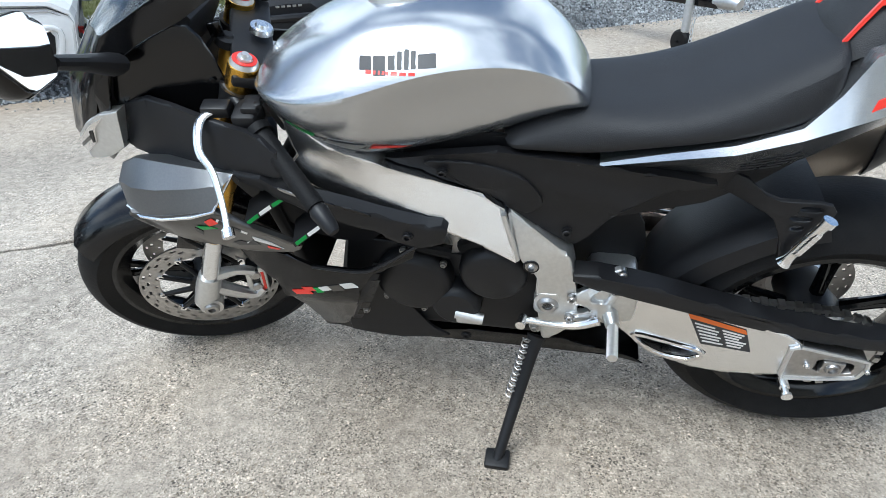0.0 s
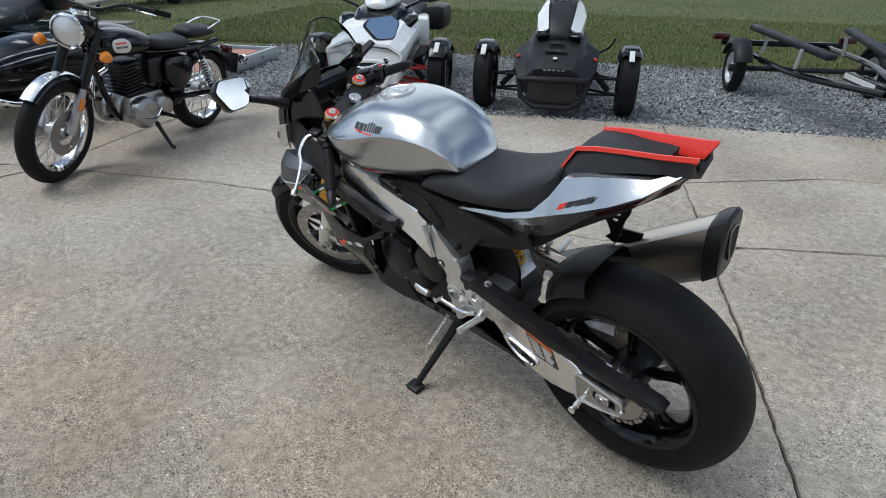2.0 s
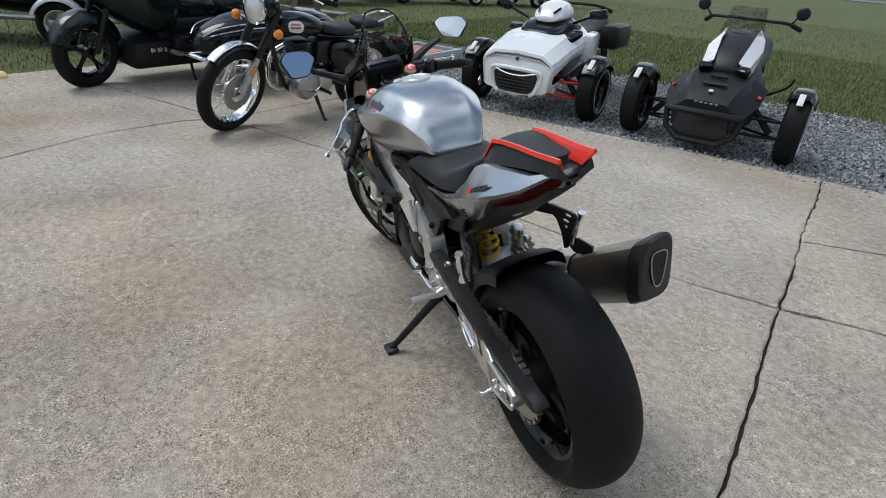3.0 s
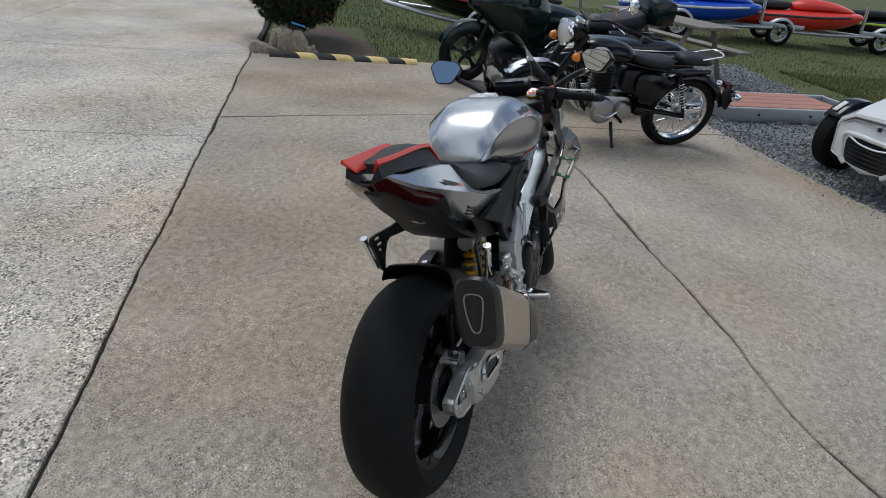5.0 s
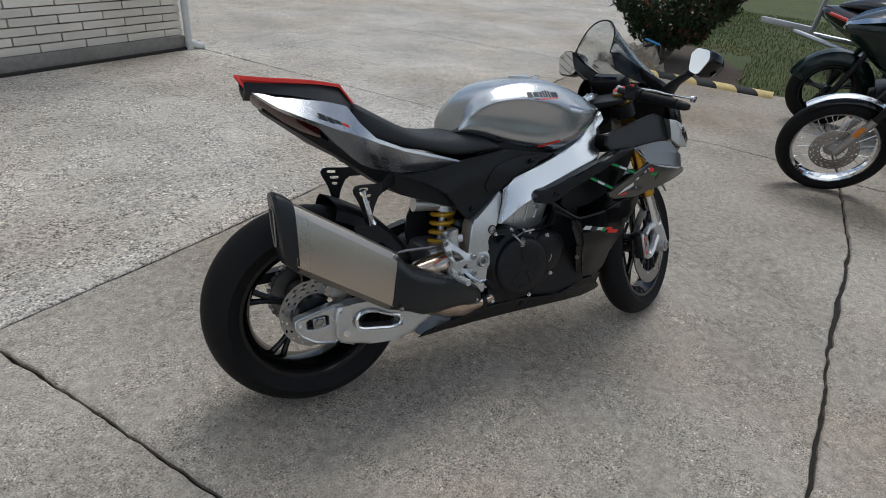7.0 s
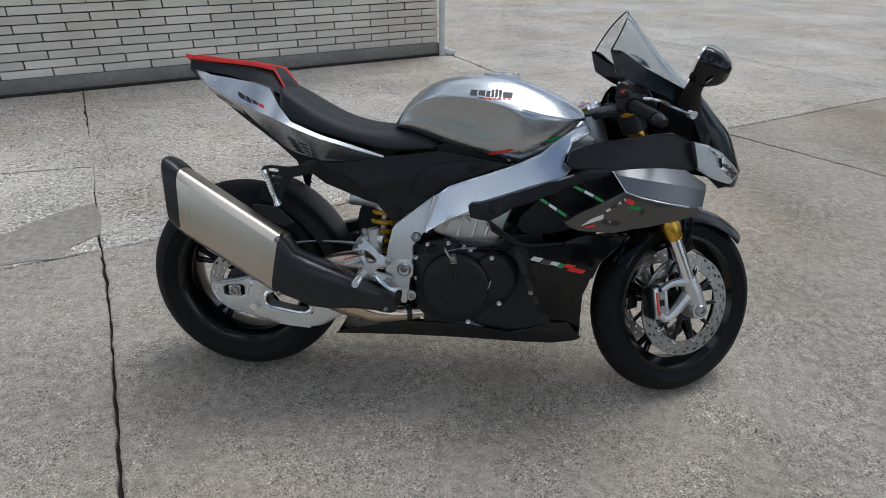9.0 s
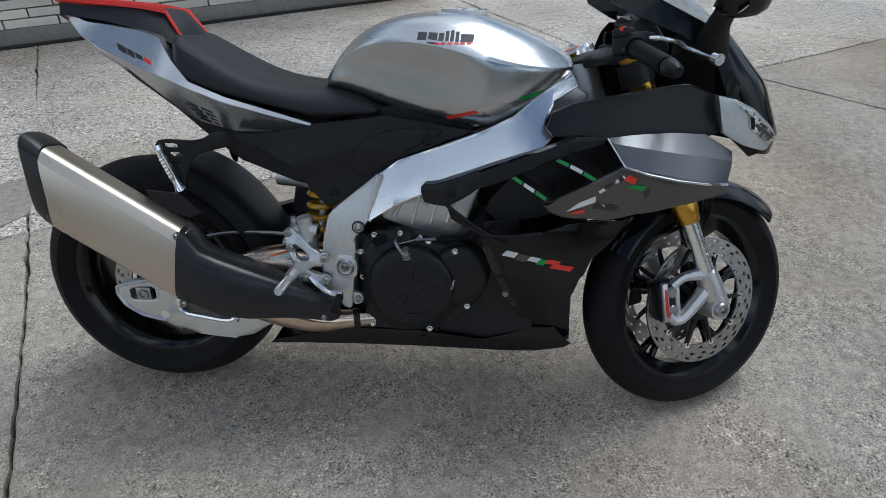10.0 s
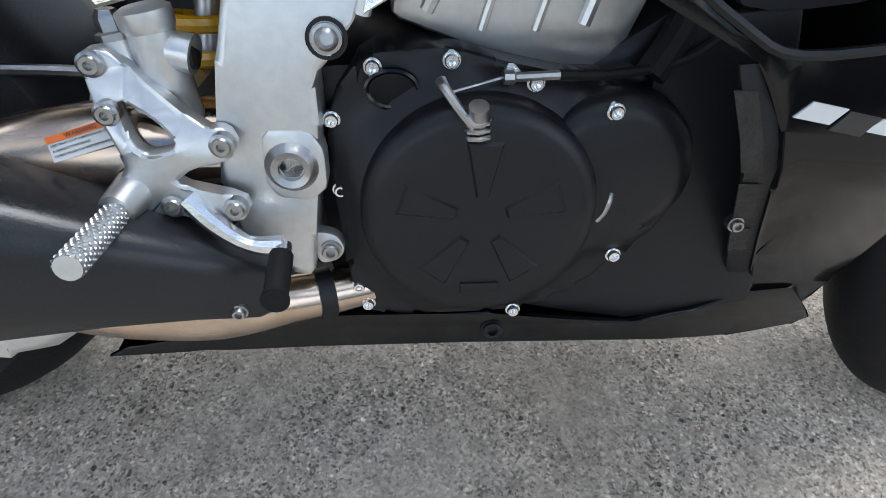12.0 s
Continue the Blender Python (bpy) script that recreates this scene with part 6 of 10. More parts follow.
for side in (1, -1):
    rim_pts = [(curve_at(rim_line, k * 0.0366)[0], side * curve_at(rim_line, k * 0.0366)[2], curve_at(rim_line, k * 0.0366)[1]) for k in range(13)]
    part("screen_edge", tube(bmesh.new(), rim_pts, 0.0025, 6), M["gloss"], bike)
top_edge = []
for k in range(21):
    v = -1 + k / 10
    b = 1 - abs(v) ** 2.2
    top_edge.append((1.128 + 0.052 * b, 0.095 * math.sin(v * 1.45) / math.sin(1.45), 1.060 + 0.108 * b))
part("screen_edge", tube(bmesh.new(), top_edge, 0.0022, 6), M["gloss"], bike)
nose_grid(0.44, 1.0, M["gloss"], "nose_fairing", "gloss black nose fairing", 0.001)
for s in (1, -1):
    cheek = [(1.122, 1.060), (1.150, 1.058), (1.215, 1.014), (1.345, 0.948), (1.400, 0.850), (1.385, 0.812), (1.345, 0.900), (1.273, 0.940), (1.200, 0.968), (1.142, 1.000)]
    part("cockpit_side", panel(bmesh.new(), cheek, lambda x, z: curve_at([(1.10, 0.105), (1.22, 0.140), (1.35, 0.158), (1.42, 0.165)], x)[0] + 0.15 * max(0, 1.0 - z) * 0.2, 0.006, (), 0.03, s, 0.002), M["gloss"], bike, "gloss black cockpit side panel")
    flank = [(1.385, 0.815), (1.345, 0.902), (1.400, 0.852), (1.452, 0.760), (1.485, 0.690), (1.46, 0.685), (1.38, 0.75)]
    part("nose_side", panel(bmesh.new(), flank, lambda x, z: curve_at([(1.34, 0.166), (1.40, 0.166), (1.50, 0.120)], x)[0], 0.006, (), 0.03, s, 0.002), M["gloss"], bike)
    lamp = [(1.362, 0.820), (1.383, 0.742), (1.43, 0.717), (1.478, 0.703), (1.513, 0.727), (1.490, 0.752), (1.440, 0.793), (1.40, 0.812)]
    ld = lambda x, z: curve_at([(1.36, 0.178), (1.44, 0.174), (1.49, 0.156), (1.52, 0.126)], x)[0]
    hl = part("headlight", panel(bmesh.new(), lamp, ld, 0.03, (), 0.02, s, 0.003), M["alloy"], bike, "headlight with clear lens and silver reflector")
    part("lens", panel(bmesh.new(), [(1.398, 0.806), (1.426, 0.782), (1.438, 0.752), (1.485, 0.716), (1.506, 0.728), (1.484, 0.750), (1.436, 0.789)], lambda x, z: ld(x, z) + 0.003, 0.003, (), 0.02, s, 0.001), M["chrome"], hl, "clear lens over a bright reflector")
    part("lens_bar", panel(bmesh.new(), [(1.432, 0.778), (1.440, 0.752), (1.447, 0.750), (1.441, 0.776)], lambda x, z: ld(x, z) + 0.0045, 0.003, (), 0.02, s, 0), M["gloss"], hl)
    part("lens_bar", panel(bmesh.new(), [(1.446, 0.758), (1.492, 0.728), (1.494, 0.733), (1.449, 0.764)], lambda x, z: ld(x, z) + 0.0045, 0.003, (), 0.02, s, 0), M["grey"], hl)
    # mirrors
    c = Vector((1.316, 0.342, 1.006)) if s > 0 else Vector((1.300, -0.343, 1.022))
    tilt = at(*c, 8, 17, 12) if s > 0 else at(*c, 8, 20, -22)
    hexa = [(-0.070, 0.020), (-0.045, 0.048), (0.045, 0.052), (0.072, 0.020), (0.040, -0.050), (-0.030, -0.046)]
    hexa = [(s * a * 0.94, b * (0.94 if s > 0 else 0.80)) for a, b in hexa]
    bm = bmesh.new()
    rings = []
    for x, k in ((-0.012, 1.06), (0.0, 1.12), (0.026, 1.02), (0.052, 0.70), (0.062, 0.36)):
        rings.append([tilt @ Vector((x, a * k, b * k)) for a, b in soft(hexa, 2, 0.12)])
    skin(bm, rings)
    mi = part("mirror", bm, M["gloss"], bike, "black mirror housing with built-in indicator")
    bm = bmesh.new()
    skin(bm, [[tilt @ Vector((x, a * 1.0, b * 1.0)) for a, b in soft(hexa, 2, 0.12)] for x in (-0.0165, -0.0125)])
    part("mirror_glass", bm, M["mirror"], mi, "mirror glass reflecting the sky", 20)
    bm = bmesh.new()
    tube(bm, [c + Vector((0.01, -s * 0.05, -0.035)), c + Vector((0.02, -s * 0.12, -0.07)), (1.335, s * 0.165, 0.905)], [0.020, 0.024, 0.036], 12, 4, 0.55)
    part("mirror_stalk", bm, M["plastic"], mi)
    bm = bmesh.new()
    skin(bm, [[tilt @ Vector((x, s * y, z)) for x, y, z in ((0.030, 0.0, -0.036), (0.030, 0.055, -0.022), (0.034, 0.055, -0.012), (0.044, 0.0, -0.018))], [tilt @ Vector((x, s * y, z)) for x, y, z in ((0.024, 0.0, -0.038), (0.024, 0.055, -0.028), (0.034, 0.057, -0.010), (0.04, 0.0, -0.016))]])
    part("indicator", bm, M["chrome"], mi)
bm = bmesh.new()
block(bm, (1.235, 0, 0.93), (0.05, 0.17, 0.10), Matrix.Rotation(-0.6, 4, "Y"), 0.012)
dash = part("dashboard", bm, M["satin"], bike, "dark dashboard display")
bm = bmesh.new()
block(bm, (1.211, 0, 0.945), (0.004, 0.13, 0.07), Matrix.Rotation(-0.6, 4, "Y"), 0.003)
part("display", bm, M["navy"], dash)
bm = bmesh.new()
skin(bm, [[Vector((1.36, y, z)) for y, z in ((0.14, 0.93), (-0.14, 0.93), (-0.15, 0.80), (0.15, 0.80))], [Vector((1.44, y, z)) for y, z in ((0.10, 0.86), (-0.10, 0.86), (-0.10, 0.74), (0.10, 0.74))]])
part("nose_bracket", bm, M["satin"], bike)

for s in (1,):
    liner = soft([(1.150, 0.815), (1.175, 0.930), (1.205, 0.965), (1.280, 0.935), (1.350, 0.895), (1.385, 0.820), (1.340, 0.770), (1.200, 0.790)], 1)
    part("cowl_liner", panel(bmesh.new(), liner, lambda x, z: 0.128 + 0.12 * max(0, x - 1.2), 0.006, (), 0.05, s, 0.002), M["gloss"], bike, "black inner cowl liner")

# ---- front end, turned to the left ----
fork_dir = steer_axis
for s in (1, -1):
    foot = FA + Vector((-0.010, s * 0.105, 0.06))
    base = FA + Vector((0.0, s * 0.105, 0.0))
    f = lambda k: base + fork_dir * k + Vector((0.010, 0, 0.0))
    bm = bmesh.new()
    tube(bm, [f(0.26), f(0.70)], 0.027, 20)
    fk = part("fork_tube", turned(bm, ST), M["gold"], bike, "gold anodised fork tube")
    bm = bmesh.new()
    tube(bm, [f(0.245), f(0.275), f(0.278), f(0.30), f(0.31)], [0.027, 0.031, 0.031, 0.031, 0.027], 20)
    part("fork_collar", turned(bm, ST), M["gold"], fk)
    bm = bmesh.new()
    tube(bm, [f(0.03), f(0.25)], 0.0215, 20)
    part("fork_slider", turned(bm, ST), M["polished"], fk, "polished silver fork slider")
    bm = bmesh.new()
    tube(bm, [f(-0.005), f(0.06), f(0.10)], [0.030, 0.030, 0.026], 18)
    rod(bm, base + Vector((0, -s * 0.03, -0.004)), base + Vector((0, s * 0.026, -0.004)), 0.030, 0.028, 20)
    tube(bm, [base + Vector((-0.02, 0, 0.05)), base + Vector((-0.095, -s * 0.004, -0.025)), base + Vector((-0.13, -s * 0.006, -0.012))], [0.020, 0.014, 0.012], 8, 3)
    tube(bm, [base + Vector((-0.03, 0, 0.085)), base + Vector((-0.09, -s * 0.004, 0.082)), base + Vector((-0.125, -s * 0.006, 0.062))], [0.018, 0.012, 0.012], 8, 3)
    part("axle_clamp", turned(bm, ST), M["alloy"], fk, "cast alloy axle clamp")
    bm = bmesh.new()
    lathe(bm, [(0.0005, 0.0), (0.008, 0.0), (0.009, 0.010), (0.016, 0.010), (0.019, 0.006), (0.019, -0.01)], (0, 0, 0), 20, m=at(*(base + Vector((0, s * 0.026, -0.004))), 0, 0, 0 if s > 0 else 180))
    part("axle_end", turned(bm, ST), M["steel"], fk)
    cm = Matrix.Translation(FA + Vector((-0.126, s * 0.070, 0.022))) @ Matrix.Rotation(radians(-8), 4, "Y")
    bm = bmesh.new()
    block(bm, (0, 0, 0), (0.054, 0.058, 0.105), cm, 0.014)
    ca = part("brake_caliper", turned(bm, ST), M["satin"], fk, "radial brake caliper with red mark")
    bm = bmesh.new()
    block(bm, (-0.012, s * 0.0330, 0), (0.007, 0.004, 0.070), cm, 0.001)
    part("caliper_mark", turned(bm, ST), M["red"], ca)
    for dx, dz, w, hh in ((0.022, 0, 0.014, 0.108), (-0.012, 0, 0.018, 0.100)):
        part("caliper_face", turned(block(bmesh.new(), (dx, s * 0.026, dz), (w, 0.014, hh), cm, 0.004), ST), M["alloy"], ca)
    for dz in (-0.024, 0.024):
        part("piston_cap", turned(lathe(bmesh.new(), [(0.0005, 0.007), (0.012, 0.007), (0.015, 0.003), (0.015, -0.004)], (0, 0, 0), 16, m=cm @ at(0.006, s * 0.028, dz, 0, 0, 0 if s > 0 else 180)), ST), M["steel"], ca)
    bm = bmesh.new()
    block(bm, (-0.002, 0, 0), (0.045, 0.030, 0.10), cm, 0.004)
    part("brake_pad", turned(bm, ST), M["satin"], ca)
    # top of the fork
    top = f(0.70)
    bm = lathe(bmesh.new(), [(0.0005, 0.020), (0.006, 0.020), (0.007, 0.014), (0.012, 0.014), (0.013, 0.008), (0.022, 0.008), (0.024, 0.004), (0.026, -0.004), (0.026, -0.02)], (0, 0, 0), 24, m=Matrix.Translation(top) @ fork_dir.to_track_quat("Y", "Z").to_matrix().to_4x4())
    fc = part("fork_cap", turned(bm, ST), M["alloy"], fk, "fork cap with red ring")
    bm = lathe(bmesh.new(), [(0.0135, 0.0095), (0.021, 0.0095), (0.021, 0.0085), (0.0135, 0.0085)], (0, 0, 0), 24, closed=True, m=Matrix.Translation(top) @ fork_dir.to_track_quat("Y", "Z").to_matrix().to_4x4())
    part("cap_ring", turned(bm, ST), M["red"], fc)
    # clip-on bar, grip, lever
    b0, b1 = Vector((1.174, s * 0.128, 0.872)), Vector((1.070, s * 0.342, 0.788))
    if s < 0:
        b0, b1 = ST.inverted() @ Vector((1.174, -0.141, 0.940)), ST.inverted() @ Vector((1.217, -0.338, 0.907))
    drop = 1.0 if s > 0 else 0.62
    bm = bmesh.new()
    rod(bm, f(0.605), f(0.655), 0.036, 0.036, 20)
    rod(bm, b0 + (b0 - b1) * 0.15, b1, 0.011)
    cb = part("clip_on", turned(bm, ST), M["satin"], bike, "black clip-on handlebar")
    bm = bmesh.new()
    n = 26
    tube(bm, [b0.lerp(b1, 0.30 + 0.66 * i / n) for i in range(n + 1)], [0.0175 if i % 2 else 0.0160 for i in range(n + 1)], 16)
    rod(bm, b0.lerp(b1, 0.25), b0.lerp(b1, 0.31), 0.023, 0.022)
    part("grip", turned(bm, ST), M["rubber"], cb, "ribbed black rubber grip")
    bm = bmesh.new()
    tube(bm, [b0.lerp(b1, 0.96), b0.lerp(b1, 1.0), b0.lerp(b1, 1.14), b0.lerp(b1, 1.18)], [0.013, 0.017, 0.013, 0.009], 14)
    part("bar_end", turned(bm, ST), M["satin"], cb)
    bm = bmesh.new()
    block(bm, b0.lerp(b1, 0.14), (0.045, 0.055, 0.042), Matrix.Rotation(-s * 0.3, 4, "Z"), 0.010)
    block(bm, b0.lerp(b1, 0.14) + Vector((-0.012, 0, 0.022)), (0.030, 0.040, 0.018), Matrix.Rotation(-s * 0.3, 4, "Z"), 0.005)
    sw = part("switchgear", turned(bm, ST), M["plastic"], cb, "black plastic switch box")
    bm = bmesh.new()
    block(bm, b0.lerp(b1, 0.18) + Vector((-0.018, 0, 0.030)), (0.012, 0.014, 0.010), None, 0.003)
    part("button", turned(bm, ST), M["red" if s < 0 else "satin"], sw)
    bm = bmesh.new()
    l0 = b0.lerp(b1, 0.06) + Vector((0.040, 0, 0.010))
    tube(bm, [l0, l0 + Vector((0.030, s * 0.020, -0.004)), l0 + Vector((0.040, s * 0.065, -0.028 * drop)), l0 + Vector((0.024, s * 0.100, -0.048 * drop)), l0 + Vector((0.016, s * 0.150, -0.074 * drop)), l0 + Vector((0.014, s * 0.195, -0.098 * drop))], [0.008, 0.009, 0.0075, 0.0065, 0.0058, 0.0058], 10, 4, 0.6)
    rod(bm, l0 + Vector((0.014, s * 0.190, -0.096 * drop)), l0 + Vector((0.013, s * 0.204, -0.103 * drop)), 0.0105)
    part("lever", turned(bm, ST), M["polished"], cb, "bright alloy hand lever")
    bm = bmesh.new()
    block(bm, l0 + Vector((0, 0, 0)), (0.05, 0.03, 0.022), Matrix.Rotation(-s * 0.3, 4, "Z"), 0.005)
    part("lever_clamp", turned(bm, ST), M["satin"], cb)
# triple clamps with the key switch
tc = FA + fork_dir * 0.672 + Vector((0.010, 0, 0))
q = fork_dir.to_track_quat("Z", "Y").to_matrix().to_4x4()
bm = bmesh.new()
block(bm, tc + Vector((-0.02, 0, 0)), (0.075, 0.27, 0.022), Matrix.Rotation(-RAKE, 4, "Y"), 0.008)
cl = part("top_clamp", turned(bm, ST), M["satin"], bike, "black top triple clamp with key switch")
bm = lathe(bmesh.new(), [(0.0005, 0.016), (0.010, 0.016), (0.013, 0.010), (0.020, 0.010), (0.022, 0.0)], (0, 0, 0), 24, m=Matrix.Translation(tc + Vector((-0.042, 0, 0.016))) @ fork_dir.to_track_quat("Y", "Z").to_matrix().to_4x4())
part("stem_nut", turned(bm, ST), M["polished"], cl)
bm = lathe(bmesh.new(), [(0.0005, 0.020), (0.008, 0.020), (0.010, 0.016), (0.020, 0.014), (0.022, 0.0)], (0, 0, 0), 24, m=Matrix.Translation(tc + Vector((0.020, 0.015, 0.012))) @ fork_dir.to_track_quat("Y", "Z").to_matrix().to_4x4())
part("key_switch", turned(bm, ST), M["satin"], cl)
bm = bmesh.new()
block(bm, tc + Vector((0.030, 0.018, 0.045)), (0.024, 0.007, 0.028), None, 0.003)
part("key", turned(bm, ST), M["gloss"], cl)
bm = bmesh.new()
block(bm, FA + fork_dir * 0.50 + Vector((-0.03, 0, 0)), (0.10, 0.27, 0.035), Matrix.Rotation(-RAKE, 4, "Y"), 0.010)
part("bottom_clamp", turned(bm, ST), M["satin"], bike)
bm = bmesh.new()
tube(bm, [tc + Vector((0.05, -0.09, -0.02)), tc + Vector((0.08, 0, -0.02)), tc + Vector((0.05, 0.1, 0.0))], 0.004, 8, 6)
tube(bm, [tc + Vector((0.04, -0.12, -0.02)), tc + Vector((0.06, -0.11, -0.15)), FA + Vector((-0.02, -0.10, 0.28)), FA + Vector((-0.10, -0.10, 0.11))], 0.0045, 8, 6)
tube(bm, [tc + Vector((0.04, 0.12, -0.02)), tc + Vector((0.06, 0.11, -0.15)), FA + Vector((-0.02, 0.10, 0.28)), FA + Vector((-0.10, 0.10, 0.11))], 0.0045, 8, 6)
part("brake_hose", turned(bm, ST), M["rubber"], bike, "black braided brake hoses")
# front mudguard
bm = bmesh.new()
prof = [(0.316, -0.045), (0.322, 0), (0.316, 0.045), (0.295, 0.068), (0.270, 0.078), (0.268, 0.074), (0.290, 0.064), (0.311, 0.042), (0.317, 0), (0.311, -0.042), (0.290, -0.064), (0.268, -0.074), (0.270, -0.078), (0.295, -0.068)]
lathe(bm, prof, FA, 30, closed=True, span=(45, 150))
for s in (1, -1):
    block(bm, FA + Vector((-0.06, s * 0.080, 0.235)), (0.09, 0.010, 0.15), Matrix.Rotation(-RAKE, 4, "Y"), 0.004)
part("front_mudguard", turned(bm, ST), M["gloss"], bike, "gloss black front mudguard")

# ---- exhaust on the right ----
ex_axis = [(-0.076, 0.622), (0.196, 0.442)]
ex_dir = Vector((ex_axis[1][0] - ex_axis[0][0], 0, ex_axis[1][1] - ex_axis[0][1])).normalized()
ex_up = Vector((-ex_dir.z, 0, ex_dir.x))


EX = [(0.050, 0.078), (-0.030, 0.090), (-0.054, 0.066), (-0.056, -0.052), (-0.030, -0.074), (0.046, -0.074)]


def ex_ring(k, size=1.0, wide=1.0, cut=0.0, shift=0.0, pts=None, out=0.0):
    """A ring of the six-sided silencer at k metres along it; cut slants it."""
    c = Vector((ex_axis[0][0], -0.234, ex_axis[0][1])) + ex_dir * k + ex_up * shift
    return [c + Vector((0, y * wide - out, 0)) + ex_up * z * size - ex_dir * cut * z for y, z in (pts or soft(EX, 2, 0.2))]


silencer = tagged(new("silencer"), "short exhaust silencer with titanium sleeve and black caps")
silencer.parent = bike
part("core", skin(bmesh.new(), [ex_ring(0.0, cut=0.66), ex_ring(0.17, cut=0.55), ex_ring(0.335, cut=0.45)]), M["titan"], silencer, "", 30)
SL = soft([(-0.037, 0.083), (-0.056, 0.064), (-0.058, -0.053), (-0.030, -0.0765), (-0.028, -0.074), (-0.054, -0.050), (-0.052, 0.062), (-0.036, 0.080)], 1, 0.15)
part("sleeve", skin(bmesh.new(), [ex_ring(0.0, cut=0.66, pts=SL, out=0.003), ex_ring(0.17, cut=0.55, pts=SL, out=0.003), ex_ring(0.325, cut=0.45, pts=SL, out=0.003)]), M["titan"], silencer, "brushed titanium sleeve", 20)
part("end_cap", skin(bmesh.new(), [ex_ring(-0.046, 0.90, 0.84, 0.66, 0.004), ex_ring(-0.040, 1.0, 0.98, 0.66, 0.004), ex_ring(-0.015, 1.04, 1.10, 0.66, 0.003), ex_ring(0.008, 1.04, 1.12, 0.66)]), M["carbon"], silencer, "black end cap", 30)
out_c = Vector((ex_axis[0][0], -0.236, ex_axis[0][1])) + ex_dir * -0.046
ring = [out_c + Vector((0, y, 0)) + ex_up * z - ex_dir * 0.66 * z for y, z in soft([(0.022, 0.050), (-0.026, 0.050), (-0.026, 0.020), (-0.016, -0.036), (0.004, -0.040), (0.018, 0.0)], 2)]
# outlet drawn as a flat near-black plug on the cap
bm = bmesh.new()
skin(bm, [[p - ex_dir * 0.002 for p in ring], [p + ex_dir * 0.004 for p in ring]])
part("outlet", bm, M["joint"], silencer, "flat near-black outlet")
bm = bmesh.new()
tube(bm, [p - ex_dir * 0.003 for p in ring + ring[:1]], 0.0022, 6)
part("outlet_rim", bm, M["steel"], silencer)


def shield_ring(x, top, low, out, inn):
    """An upright section of the heat shield."""
    return [Vector((x, -(inn + (out - inn) * (0.050 - y) / 0.106), low + (top - low) * (z + 0.074) / 0.164)) for y, z in soft(EX, 2, 0.2)]


part("front_cover", skin(bmesh.new(), [ex_ring(0.322, 1.05, 1.12, 0.45), shield_ring(0.245, 0.492, 0.340, 0.300, 0.185), shield_ring(0.285, 0.468, 0.316, 0.296, 0.178), shield_ring(0.33, 0.440, 0.303, 0.286, 0.170), shield_ring(0.40, 0.397, 0.295, 0.265, 0.165), shield_ring(0.46, 0.364, 0.284, 0.243, 0.160), shield_ring(0.505, 0.334, 0.270, 0.222, 0.160), shield_ring(0.520, 0.316, 0.272, 0.208, 0.170)]), M["carbon"], silencer, "matt black exhaust heat shield", 35)
bm = bmesh.new()
tube(bm, [(0.34, -0.205, 0.325), (0.40, -0.195, 0.290), (0.46, -0.180, 0.262), (0.52, -0.160, 0.250), (0.62, -0.13, 0.248)], [0.045, 0.042, 0.034, 0.024, 0.022], 20, 5)
part("link_pipe", bm, M["tanned"], silencer, "heat-tinted link pipe")
bm = bmesh.new()
tube(bm, [(0.27, -0.165, 0.400), (0.33, -0.155, 0.408), (0.42, -0.140, 0.405), (0.53, -0.11, 0.395)], [0.030, 0.038, 0.044, 0.044], 24, 5)
part("upper_pipe", bm, M["tanned"], silencer, "polished exhaust collector")
part("pipe_clamp", tube(bmesh.new(), [(0.545, -0.153, 0.249), (0.560, -0.148, 0.249)], 0.026, 20), M["satin"], silencer)
bolt("bolt", (0.492, -0.226, 0.292), 0.006, silencer, "steel", (0, -1, 0))
lab_m = at(0.389, -0.1850, 0.4325, 62, -13, 8) @ Matrix.Scale(0.66, 4)
bm = bmesh.new()
block(bm, (0, 0, 0), (0.075, 0.030, 0.0008), lab_m, 0)
sl = part("fluid_label", bm, M["label"], silencer, "small white and orange fluid warning label")
bm = bmesh.new()
block(bm, (0, 0, 0), (0.075, 0.008, 0.0016), lab_m @ Matrix.Translation((0, 0.011, 0.0013)), 0)
part("label_head", bm, M["orange"], sl)


def writing(text, size, m, mat, parent, align="CENTER"):
    """Letters of the built-in font as a mesh part."""
    cu = bpy.data.curves.new("writing", "FONT")
    cu.body, cu.size, cu.align_x, cu.extrude = text, size, align, 0.0002
    tmp = bpy.data.objects.new("writing", cu)
    scene.collection.objects.link(tmp)
    bpy.context.view_layer.update()
    me = bpy.data.meshes.new_from_object(tmp.evaluated_get(bpy.context.evaluated_depsgraph_get()))
    bpy.data.objects.remove(tmp)
    me.transform(m)
    me.materials.clear()
    me.materials.append(mat)
    ob = new("writing", me)
    ob.parent = parent
    return ob


writing("WARNING", 0.0075, lab_m @ at(0.002, 0.0082, 0.0026), M["decal"], sl)
for i, text in enumerate(("USE ONLY DOT 4 BRAKE FLUID FROM", "A SEALED CONTAINER", "CLEAN FILLER CAP BEFORE REMOVING")):
    writing(text, 0.0042, lab_m @ at(-0.035, 0.0018 - i * 0.0062, 0.0008), M["decal"], sl, "LEFT")
for k, (x, z) in enumerate(((0.206, 0.372), (0.205, 0.53))):
    bolt("bolt", (x, -0.302 + 0.02 * k, z), 0.006, silencer, "steel", (0, -1, 0))

bm = bmesh.new()
